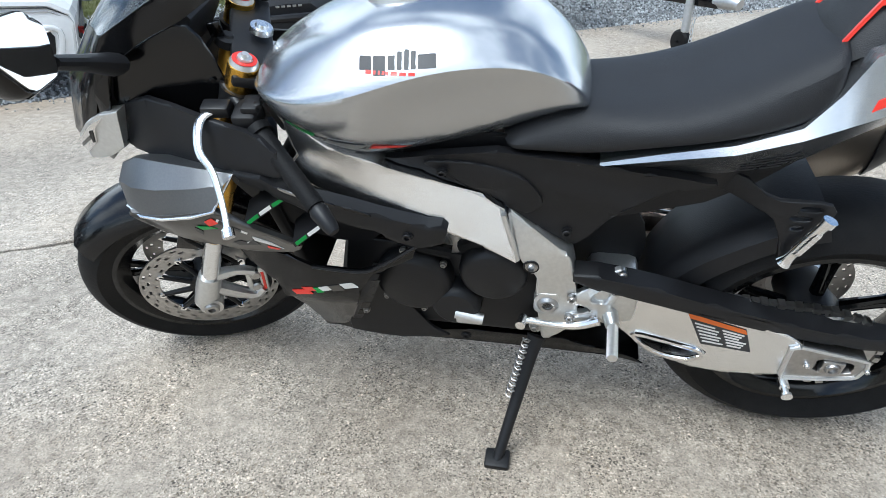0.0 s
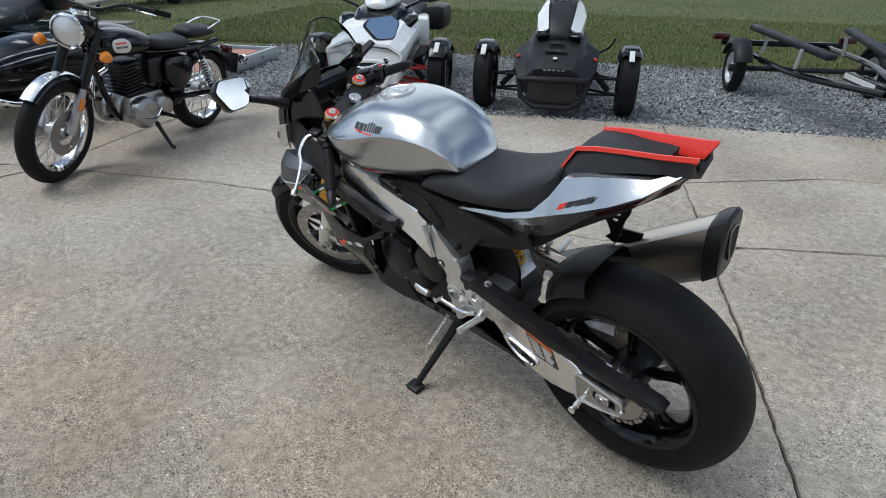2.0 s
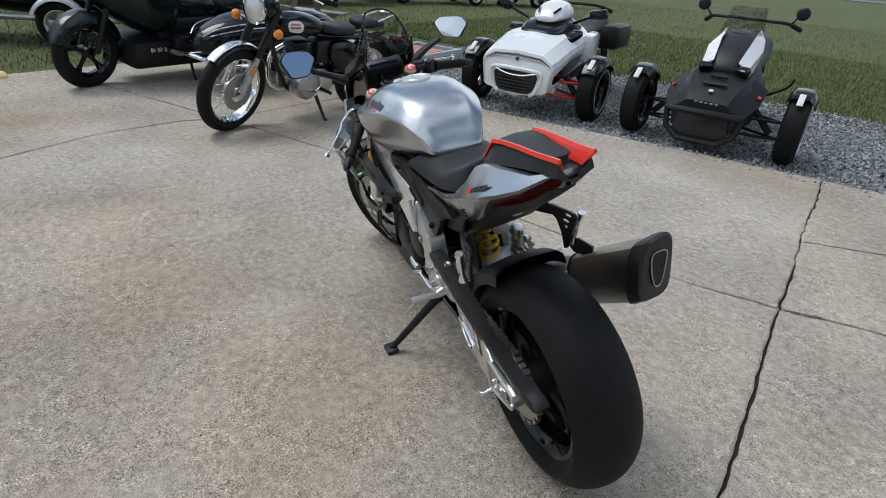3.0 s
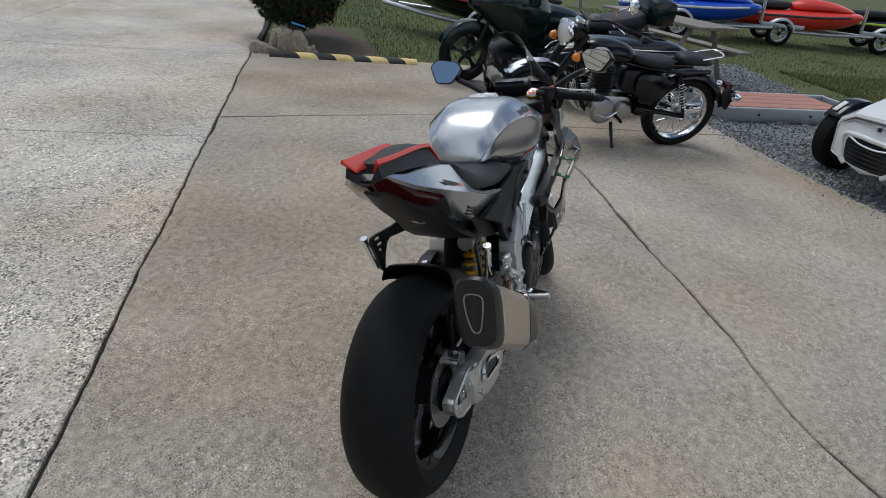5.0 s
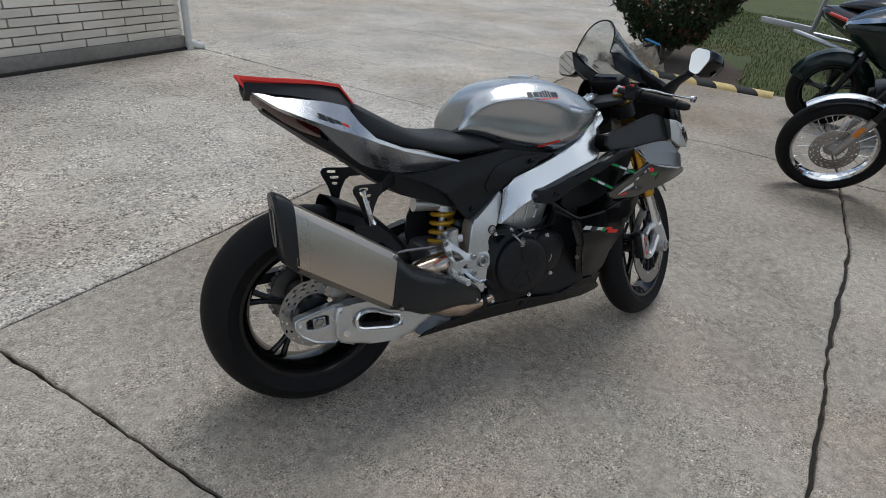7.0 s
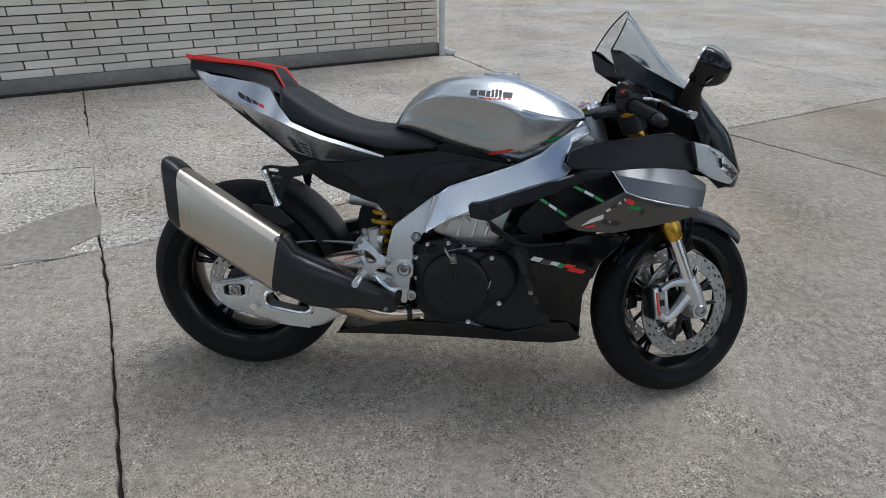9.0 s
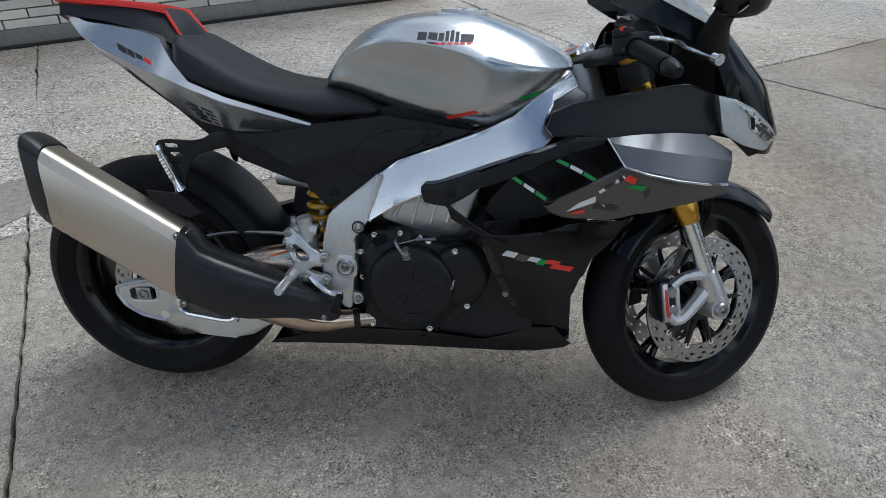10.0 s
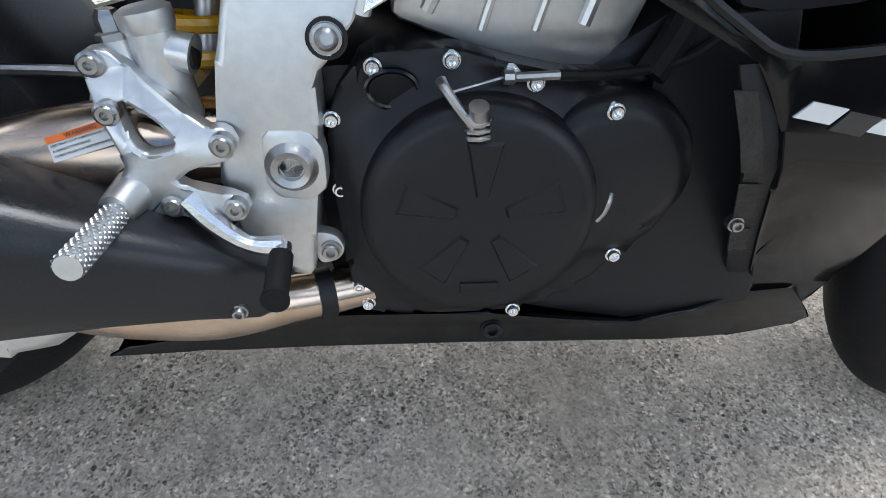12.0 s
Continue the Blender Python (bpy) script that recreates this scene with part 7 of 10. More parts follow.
skin(bm, [[Vector((x, y, z)) for x, z in ((0.232, 0.560), (0.215, 0.578), (0.186, 0.606), (0.112, 0.612), (0.118, 0.585), (0.150, 0.565), (0.205, 0.548))] for y in (-0.212, -0.206)])
part("silencer_strap", bm, M["satin"], silencer, "black strap from the footrest hanger")

# ---- foot controls ----
rs = [(0.416, 0.499), (0.402, 0.497), (0.398, 0.484), (0.407, 0.450), (0.422, 0.420), (0.408, 0.396), (0.414, 0.376), (0.432, 0.370), (0.450, 0.372), (0.494, 0.363), (0.508, 0.372), (0.505, 0.386), (0.452, 0.400), (0.470, 0.412), (0.500, 0.419), (0.508, 0.430), (0.500, 0.443), (0.482, 0.444), (0.434, 0.483)]
hole1 = soft([(0.421, 0.465), (0.425, 0.444), (0.437, 0.424), (0.464, 0.431), (0.450, 0.447)], 2, 0.2)
for s, dy in ((-1, 0.200), (1, 0.150)):
    bd = lambda x, z: dy - 0.024 * min(1.0, max(0.0, (z - 0.43) / 0.055))
    bm = panel(bmesh.new(), soft(rs, 1, 0.2), bd, 0.014, (hole1,), 0.03, s, 0.004)
    br = part("footrest_bracket", bm, M["alloy"], bike, "bare alloy footrest bracket")
    for x, z in ((0.497, 0.433), (0.498, 0.378), (0.408, 0.488), (0.415, 0.455), (0.450, 0.382)):
        bm = bmesh.new()
        lathe(bm, [(0.0005, 0.003), (0.003, 0.003), (0.0035, 0.007), (0.0065, 0.007), (0.0075, 0.005), (0.0098, 0.004), (0.0098, -0.004)], (0, 0, 0), 18, m=at(x, s * bd(x, z), z, 0, 0, 0 if s > 0 else 180))
        part("bracket_bolt", bm, M["steel"], br)
    bm = bmesh.new()
    rod(bm, (0.420, s * (dy - 0.01), 0.392), (0.414, s * (dy + 0.02), 0.388), 0.017, 0.014)
    n = 18
    tube(bm, [Vector((0.414, s * (dy + 0.018), 0.386)).lerp(Vector((0.418, s * (dy + 0.105), 0.396)), i / n) for i in range(n + 1)], [0.0105 if i % 2 else 0.0093 for i in range(n + 1)], 14)
    peg0, peg1 = Vector((0.414, s * (dy + 0.026), 0.387)), Vector((0.418, s * (dy + 0.103), 0.396))
    ax = (peg1 - peg0).normalized()
    for i in range(20):
        for j in range(9):
            a = radians(-100 + 25 * j + 12.5 * (i % 2))
            out = Vector((math.sin(a), 0, math.cos(a)))
            c = peg0.lerp(peg1, i / 19) + out * 0.0100
            skin(bm, [[c + ax * 0.0016, c + ax.cross(out) * 0.0016, c - ax * 0.0016, c - ax.cross(out) * 0.0016], [c + out * 0.0010 + d * 0.0004 for d in (ax, ax.cross(out), -ax, -ax.cross(out))]])
    part("footpeg", bm, M["alloy"], br, "knurled alloy footpeg")
    bm = bmesh.new()
    if s < 0:
        tube(bm, [(0.462, -0.200, 0.388), (0.480, -0.206, 0.368), (0.505, -0.210, 0.350), (0.533, -0.211, 0.347)], [0.010, 0.009, 0.007, 0.010], 10, 4)
        rod(bm, (0.533, -0.211, 0.347), (0.534, -0.225, 0.344), 0.008)
    else:
        tube(bm, [(0.440, 0.157, 0.385), (0.48, 0.161, 0.368), (0.53, 0.163, 0.366), (0.590, 0.161, 0.372)], [0.010, 0.008, 0.007, 0.008], 10, 4)
        rod(bm, (0.525, 0.163, 0.366), (0.590, 0.163, 0.372), 0.007)
        rod(bm, (0.590, 0.157, 0.375), (0.594, 0.185, 0.378), 0.009, 0.010)
    part("foot_lever", bm, M["polished"], br, "polished alloy foot lever")
    if s < 0:
        bm = bmesh.new()
        rod(bm, (0.533, -0.222, 0.345), (0.534, -0.267, 0.335), 0.0100)
        rod(bm, (0.534, -0.266, 0.335), (0.534, -0.268, 0.335), 0.0115)
        part("lever_rubber", bm, M["rubber"], br)
    # passenger footrest hanger
    hang = [(0.262, 0.735), (0.225, 0.715), (0.140, 0.722), (0.128, 0.705), (0.150, 0.660), (0.165, 0.600), (0.180, 0.590), (0.190, 0.640), (0.215, 0.685), (0.262, 0.690), (0.300, 0.690), (0.300, 0.715)]
    slots = [soft([(0.150, 0.713), (0.180, 0.710), (0.180, 0.700), (0.150, 0.703)], 1), soft([(0.158, 0.692), (0.188, 0.690), (0.188, 0.680), (0.160, 0.682)], 1), soft([(0.164, 0.672), (0.182, 0.670), (0.182, 0.660), (0.166, 0.662)], 1)]
    bm = panel(bmesh.new(), soft(hang, 1, 0.18), lambda x, z: curve_at([(0.12, 0.190), (0.22, 0.175), (0.30, 0.11)], x)[0] - (0.016 if s < 0 else 0.030), 0.008, slots, 0.05, s, 0.002)
    hg = part("passenger_hanger", bm, M["satin"], bike, "black slotted passenger footrest hanger")
    bm = bmesh.new()
    o = 0.016 if s < 0 else 0.030
    p, q = Vector((0.178, s * (0.198 - o), 0.605)), Vector((0.150, s * (0.212 - o), 0.706))
    tube(bm, [p, p.lerp(q, 0.2), p.lerp(q, 0.85), q], [0.013, 0.008, 0.0085, 0.010], 12, 3)
    rod(bm, q - Vector((0, 0, 0.004)), q + Vector((-0.003, 0, 0.006)), 0.0115)
    peg = part("passenger_peg", bm, M["polished"], hg, "folded bright passenger footpeg")
    for k in range(6):
        c = p.lerp(q, 0.35 + 0.08 * k)
        part("peg_ridge", rod(bmesh.new(), c - Vector((0.004, 0, 0.002)), c + Vector((0.004, 0, 0.002)), 0.0105), M["polished"], hg)

# side stand
bm = bmesh.new()
sf = bike.matrix_basis.inverted() @ Vector((0.632, 0.312, 0.010))
sp0 = Vector((0.572, 0.118, 0.280))
tube(bm, [sp0, sp0.lerp(sf, 0.15), sp0.lerp(sf, 0.9), sf], [0.022, 0.015, 0.012, 0.013], 12, 3)
block(bm, sf, (0.055, 0.045, 0.018), None, 0.006)
st = part("side_stand", bm, M["plastic"], bike, "black side stand, folded out")
bm = bmesh.new()
pts = [sp0 + Vector((0.02, 0.02, 0.03)) + (sp0.lerp(sf, 0.45) - sp0) * (i / 60) + Vector((0.008 * math.cos(i * 1.1), 0.012 + 0.008 * math.sin(i * 1.1), 0)) for i in range(60)]
tube(bm, pts, 0.002, 6)
part("stand_spring", bm, M["steel"], st)

# rear caliper
cm = at(0.07, -0.092, 0.385, 0, 35, 0)
bm = bmesh.new()
block(bm, (0, 0, 0), (0.075, 0.055, 0.045), cm, 0.010)
rod(bm, cm @ Vector((-0.03, -0.03, 0)), cm @ Vector((-0.03, 0.02, 0)), 0.012)
tube(bm, [(0.09, -0.10, 0.41), (0.14, -0.12, 0.45), (0.25, -0.10, 0.47), (0.42, -0.12, 0.46)], 0.005, 8, 5)
part("rear_caliper", bm, M["steel"], bike, "rear brake caliper with hose")

# bars on the tank in place of the maker's name: dark blocks and a thin red line, flag stripes lower down
from mathutils.bvhtree import BVHTree

bpy.context.view_layer.update()
tank_tree = BVHTree.FromObject(tank, bpy.context.evaluated_depsgraph_get())


def lay(name, outline, mat, parent, side, tree, step=0.012, lift=0.0008):
    """A thin decal over a curved body, outline in (x, z)."""
    bm = panel(bmesh.new(), outline, lambda x, z: 0.0, 0.0006, (), step, side, 0)
    for v in bm.verts:
        up = 0.0 if abs(v.co.y) > 1e-5 else lift
        hit = tree.ray_cast(Vector((v.co.x, side * 0.6, v.co.z)), Vector((0, -side, 0)))
        if hit[0] is not None:
            v.co = hit[0] + Vector((0, side, 0.25)).normalized() * (up - 0.0003)
    return part(name, bm, mat, parent)


for s in (1, -1):
    x0, x1 = 0.738, 0.862
    for i, (a, b, hgt, drop) in enumerate(((0.0, 0.155, 0.015, 0), (0.18, 0.335, 0.015, 0.006), (0.36, 0.45, 0.015, 0), (0.475, 0.535, 0.019, 0), (0.56, 0.62, 0.021, 0), (0.645, 0.705, 0.019, 0), (0.73, 0.95, 0.015, 0))):
        if s > 0:
            a, b = 1 - b, 1 - a
        u0, u1 = x0 + (x1 - x0) * a, x0 + (x1 - x0) * b
        z0 = lambda x: 0.932 - 0.05 * (x - x0)
        lay("name_bar", [(u0, z0(u0) - drop), (u1, z0(u1) - drop), (u1 + 0.002, z0(u1) + hgt), (u0 + 0.002, z0(u0) + hgt)], M["decal"], tank, s, tank_tree)
    for i in range(6):
        u0, u1 = 0.775 + i * 0.0135, 0.775 + i * 0.0135 + 0.010
        lay("name_bar", [(u0, 0.9225), (u1, 0.9225), (u1, 0.9265), (u0, 0.9265)], M["red"], tank, s, tank_tree)
    lay("flag_stripe", [(0.788, 0.7640), (0.858, 0.785), (0.866, 0.779), (0.796, 0.7575)], M["red"], tank, s, tank_tree)
    lay("flag_stripe", [(0.868, 0.790), (0.930, 0.806), (0.945, 0.793), (0.890, 0.772)], M["alloy"], tank, s, tank_tree)
    lay("flag_stripe", [(0.952, 0.815), (1.004, 0.831), (1.010, 0.825), (0.958, 0.809)], M["green"], tank, s, tank_tree)

# ---- set of the bike: engine and frame sit forward and high of the wheels, the gear side is narrower, the fork stands back ----
def ease(a, b, v):
    k = max(0.0, min(1.0, (v - a) / (b - a)))
    return k * k * (3 - 2 * k)


def settle():
    fixed = ("rear_wheel", "front_wheel", "side_stand", "swingarm", "chain")
    fork = ("fork_tube", "clip_on", "top_clamp", "bottom_clamp", "brake_hose", "front_mudguard")
    inset = ("footrest_bracket", "passenger_hanger", "chain_guard")
    for thing_part in bike.children:
        name = thing_part.name.split(".")[0]
        if name in fixed:
            continue
        for ob in (thing_part, *thing_part.children_recursive):
            if ob.data is None:
                continue
            for v in ob.data.vertices:
                x, y, z = v.co
                if name in fork:
                    k = ease(0.42, 0.85, z)
                    v.co += Vector((-0.012, -0.012, -0.014)) * k
                    continue
                k = ease(0.22, 0.42, x) * (1 - ease(1.05, 1.25, x)) * (1 - ease(0.66, 0.84, z))
                v.co += Vector((0.012, 0, 0.013)) * k
                if name not in inset:
                    low = (1 - ease(0.66, 0.86, z)) * (1 - ease(0.95, 1.1, x)) + ease(0.95, 1.1, x) * (name != "fuel_tank")
                    v.co += Vector((-0.024 * ease(0.95, 1.15, x), -0.036, 0)) * (ease(0.03, 0.13, y) * ease(0.2, 0.4, x) * low)


settle()

# ---- other vehicles round the lot ----
def wire_wheel(name, centre, R, half, parent, m=None, spokes=36, label="wire-spoked wheel with bright rim"):
    m = m or Matrix()
    w = part(name, turned(lathe(bmesh.new(), [(0.02, -0.06), (0.035, -0.055), (0.035, -0.03), (0.06, -0.025), (0.06, 0.025), (0.035, 0.03), (0.035, 0.055), (0.02, 0.06)], centre, 20), m), M["steel"], parent, label)
    part("tyre", turned(lathe(bmesh.new(), tyre_profile(R, R - 0.085, half, 1.3, 10), centre, 56), m), M["rubber"], w)
    rim = R - 0.085
    part("rim", turned(lathe(bmesh.new(), [(rim + 0.004, -half * 0.75), (rim - 0.014, -half * 0.55), (rim - 0.018, 0), (rim - 0.014, half * 0.55), (rim + 0.004, half * 0.75), (rim + 0.002, half * 0.5), (rim - 0.004, 0), (rim + 0.002, -half * 0.5)], centre, 56, closed=True), m), M["chrome"], w, "chrome rim")
    bm = bmesh.new()
    c = Vector(centre)
    for i in range(spokes):
        a = 2 * math.pi * i / spokes
        s = 1 if i % 2 else -1
        da = 0.35 if (i // 2) % 2 else -0.35
        rod(bm, c + Vector((0.05 * math.cos(a + da), s * 0.026, 0.05 * math.sin(a + da))), c + Vector(((rim - 0.012) * math.cos(a), s * 0.006, (rim - 0.012) * math.sin(a))), 0.0022, n=5)
    part("wire_spokes", turned(bm, m), M["chrome"], w, kind="stuff")
    return w


def arc_guard(centre, r, half, a0, a1, m=None, deep=0.03):
    prof = [(r, -half * 0.6), (r + 0.006, 0), (r, half * 0.6), (r - deep * 0.5, half * 0.92), (r - deep, half), (r - deep, half - 0.004), (r - deep * 0.5 - 0.002, half * 0.92 - 0.004), (r - 0.004, half * 0.58), (r + 0.002, 0), (r - 0.004, -half * 0.58), (r - deep * 0.5 - 0.002, -half * 0.92 + 0.004), (r - deep, -half + 0.004), (r - deep, -half), (r - deep * 0.5, -half * 0.92)]
    return turned(lathe(bmesh.new(), prof, centre, 28, closed=True, span=(a0, a1)), m or Matrix())


def classic_bike():
    b = thing("classic_motorcycle", "black classic motorcycle with chrome headlight and wire wheels on its stand", "motorcycle", m=pose(4.25, -0.69, -0.004, -8, 0, 116.4))
    fa, ra = Vector((1.335, 0, 0.325)), Vector((0, 0, 0.315))
    rake = radians(27)
    ax = Vector((-math.sin(rake), 0, math.cos(rake)))
    s0 = fa + ax * 0.62
    st = Matrix.Translation(s0) @ Matrix.Rotation(radians(14), 4, ax) @ Matrix.Translation(-s0)
    wire_wheel("front_wheel", fa, 0.330, 0.052, b, st)
    wire_wheel("rear_wheel", ra, 0.320, 0.060, b)
    disc_part(fa, 0.075, 0.140, 0.055, b, st, 27)
    fg = part("front_mudguard", arc_guard(fa, 0.352, 0.056, 48, 158, st, 0.03), M["gloss"], b, "black front mudguard with a bright crown")
    part("guard_crown", arc_guard(fa, 0.3555, 0.036, 48, 158, st, 0.004), M["polished"], fg)
    part("rear_mudguard", arc_guard(ra, 0.362, 0.085, 5, 165, None, 0.05), M["gloss"], b, "black rear mudguard")
    for s in (1, -1):
        bm = bmesh.new()
        tube(bm, [fa + Vector((0, s * 0.085, 0)), fa + Vector((-0.01, s * 0.085, 0)) + ax * 0.30], [0.030, 0.026], 14)
        part("fork_leg", turned(bm, st), M["steel"], b, "alloy fork leg")
        bm = bmesh.new()
        tube(bm, [fa + Vector((-0.01, s * 0.085, 0)) + ax * 0.28, fa + Vector((-0.01, s * 0.085, 0)) + ax * 0.66], 0.030, 14)
        part("fork_cover", turned(bm, st), M["gloss"], b)
        bm = bmesh.new()
        block(bm, fa + Vector((0.02, s * 0.12, 0)) + ax * 0.20, (0.03, 0.02, 0.075), Matrix.Rotation(-rake, 4, "Y"), 0.006)
        part("reflector", turned(bm, st), M["amber"], b, "amber fork reflector")
        # indicators
        bm = lathe(bmesh.new(), [(0.0005, 0.045), (0.022, 0.040), (0.034, 0.020), (0.036, 0.0), (0.0005, -0.02)], (0, 0, 0), 16, m=st @ at(1.13, s * 0.20, 0.79, 0, 0, -90))
        part("indicator", bm, M["amber"], b, "amber indicator")
        bm = bmesh.new()
        tube(bm, [(1.09, s * 0.05, 0.80), (1.12, s * 0.17, 0.79)], 0.008, 8)
        part("indicator_stalk", turned(bm, st), M["chrome"], b)
        # bars and mirrors
        bm = bmesh.new()
        tube(bm, [(1.02, 0, 1.02), (1.02, s * 0.10, 1.03), (0.98, s * 0.22, 1.08), (0.90, s * 0.34, 1.07), (0.82, s * 0.40, 1.05)], 0.0115, 10, 5)
        part("handlebar", turned(bm, st), M["satin"], b, "black handlebar")
        bm = bmesh.new()
        tube(bm, [(0.88, s * 0.355, 1.066), (0.80, s * 0.415, 1.046)], 0.018, 12)
        part("grip", turned(bm, st), M["rubber"], b)
        bm = bmesh.new()
        tube(bm, [(0.97, s * 0.30, 1.07), (0.93, s * 0.22, 1.06), (0.94, s * 0.40, 1.06)], 0.006, 8, 4)
        part("lever", turned(bm, st), M["chrome"], b)
        bm = bmesh.new()
        tube(bm, [(0.95, s * 0.25, 1.08), (0.98, s * 0.30, 1.18), (0.97, s * 0.40, 1.25)], 0.006, 8, 4)
        mi = part("mirror", turned(bm, st), M["chrome"], b, "round chrome mirror")
        bm = lathe(bmesh.new(), [(0.0005, 0.03), (0.035, 0.022), (0.052, 0.0), (0.052, -0.006), (0.0005, -0.006)], (0, 0, 0), 24, m=st @ at(0.975, s * 0.44, 1.27, 0, 0, -90))
        part("mirror_shell", bm, M["chrome"], mi)
        # rear shocks
        bm = bmesh.new()
        p, q = Vector((0.02, s * 0.13, 0.34)), Vector((0.16, s * 0.13, 0.66))
        tube(bm, [p, q], 0.014, 10)
        sh = part("rear_shock", bm, M["satin"], b)
        bm = bmesh.new()
        d = (q - p).normalized()
        e1 = Vector((0, 1, 0))
        e2 = d.cross(e1)
        tube(bm, [p.lerp(q, 0.15 + 0.7 * i / 110) + (e1 * math.cos(i * 0.55) + e2 * math.sin(i * 0.55)) * 0.027 for i in range(110)], 0.005, 6)
        part("spring", bm, M["chrome"], sh)
        bm = bmesh.new()
        tube(bm, [(0.0, s * 0.11, 0.315), (0.45, s * 0.11, 0.36)], 0.022, 10)
        part("swingarm_tube", bm, M["gloss"], b)
        bm = bmesh.new()
        panel(bm, soft([(0.50, 0.655), (0.30, 0.655), (0.215, 0.60), (0.235, 0.50), (0.34, 0.415), (0.45, 0.43), (0.52, 0.54)], 2), lambda x, z: 0.165 - 1.6 * (x - 0.37) ** 2 - 1.6 * (z - 0.54) ** 2, 0.06, (), 0.04, s, 0.01)
        part("side_box", bm, M["gloss"], b, "black rounded side box")
        bm = bmesh.new()
        rod(bm, (0.62, s * 0.14, 0.30), (0.62, s * 0.28, 0.30), 0.013)
        part("footpeg", bm, M["rubber"], b)
    # headlight
    hm = st @ at(1.17, 0, 0.90, 0, 0, -90)
    hl = part("headlight", lathe(bmesh.new(), [(0.0005, -0.11), (0.05, -0.10), (0.082, -0.05), (0.094, 0.0), (0.100, 0.005), (0.100, 0.02), (0.088, 0.026)], (0, 0, 0), 36, m=hm), M["chrome"], b, "round chrome headlight")
    part("lens", lathe(bmesh.new(), [(0.0005, 0.040), (0.04, 0.036), (0.075, 0.024), (0.088, 0.018)], (0, 0, 0), 32, m=hm), M["alloy"], hl)
    part("nacelle", turned(block(bmesh.new(), (1.08, 0, 0.92), (0.14, 0.20, 0.13), None, 0.05), st), M["gloss"], b)
    for y in (0.0,):
        part("clock", lathe(bmesh.new(), [(0.0005, 0.02), (0.05, 0.02), (0.055, 0.01), (0.055, -0.04)], (0, 0, 0), 24, m=st @ at(1.05, y, 0.99, 90, 0, 0)), M["chrome"], b)
    # tank
    rows = [(0.55, [(0, 0.80), (0.06, 0.795), (0.08, 0.76), (0.07, 0.715), (0, 0.71)]), (0.62, [(0, 0.845), (0.08, 0.835), (0.125, 0.77), (0.105, 0.70), (0, 0.69)]), (0.78, [(0, 0.875), (0.09, 0.865), (0.145, 0.785), (0.120, 0.705), (0, 0.69)]),
            (0.92, [(0, 0.870), (0.08, 0.860), (0.125, 0.79), (0.100, 0.72), (0, 0.71)]), (1.00, [(0, 0.835), (0.05, 0.825), (0.075, 0.78), (0.06, 0.74), (0, 0.74)])]
    tk = subdivide(part("tank", skin(bmesh.new(), halves(rows)), M["gloss"], b, "teardrop black tank with cream side panel", 60), 2)
    bpy.context.view_layer.update()
    tree = BVHTree.FromObject(tk, bpy.context.evaluated_depsgraph_get())
    for s in (1, -1):
        lay("tank_panel", soft([(0.815, 0.735), (0.80, 0.80), (0.835, 0.83), (0.915, 0.825), (0.935, 0.79), (0.915, 0.745)], 2), M["label"], tk, s, tree, 0.011, 0.0024)
        for i, mat in ((0, "red"), (1, "decal")):
            for k in range(5):
                x0 = 0.835 + k * 0.016
                lay("name_bar", [(x0, 0.795 - i * 0.024), (x0 + 0.011, 0.795 - i * 0.024), (x0 + 0.011, 0.809 - i * 0.024), (x0, 0.809 - i * 0.024)], M[mat], tk, s, tree, 0.03, 0.0040)
    # seats
    rows = [(0.20, [(0, 0.775), (0.10, 0.77), (0.125, 0.73), (0.11, 0.695), (0, 0.69)]), (0.32, [(0, 0.765), (0.11, 0.76), (0.14, 0.72), (0.12, 0.685), (0, 0.68)]), (0.48, [(0, 0.775), (0.09, 0.77), (0.115, 0.73), (0.10, 0.695), (0, 0.69)]), (0.58, [(0, 0.795), (0.06, 0.79), (0.07, 0.755), (0.06, 0.725), (0, 0.72)])]
    subdivide(part("rider_seat", skin(bmesh.new(), halves(rows)), M["vinyl"], b, "black vinyl rider seat", 60), 2)
    rows = [(-0.14, [(0, 0.795), (0.08, 0.79), (0.10, 0.76), (0.09, 0.73), (0, 0.73)]), (0.02, [(0, 0.815), (0.09, 0.81), (0.115, 0.77), (0.10, 0.735), (0, 0.73)]), (0.19, [(0, 0.815), (0.09, 0.81), (0.115, 0.765), (0.10, 0.725), (0, 0.72)])]
    subdivide(part("pillion_seat", skin(bmesh.new(), halves(rows)), M["vinyl"], b, "black vinyl pillion seat", 60), 2)
    bm = bmesh.new()
    tube(bm, [(0.00, 0.095, 0.79), (-0.10, 0.095, 0.815), (-0.18, 0.07, 0.83), (-0.18, -0.07, 0.83), (-0.10, -0.095, 0.815), (0.00, -0.095, 0.79)], 0.007, 8, 5)
    part("grab_rail", bm, M["chrome"], b, "chrome grab rail")
    bm = bmesh.new()
    block(bm, (-0.36, 0, 0.575), (0.06, 0.095, 0.060), None, 0.018)
    part("tail_light", bm, M["lens"], b, "dark red tail light")
    for s in (1, -1):
        bm = lathe(bmesh.new(), [(0.0005, 0.05), (0.02, 0.045), (0.034, 0.02), (0.036, -0.02), (0.0005, -0.03)], (0, 0, 0), 16, m=at(-0.37, s * 0.15, 0.52, 0, 0, 90))
        part("rear_indicator", bm, M["chrome"], b, "chrome rear indicator")
    bm = bmesh.new()
    block(bm, (-0.40, 0, 0.46), (0.012, 0.16, 0.16), Matrix.Rotation(-0.2, 4, "Y"), 0.005)
    part("plate_holder", bm, M["plastic"], b)
    # frame, engine, exhaust
    bm = bmesh.new()
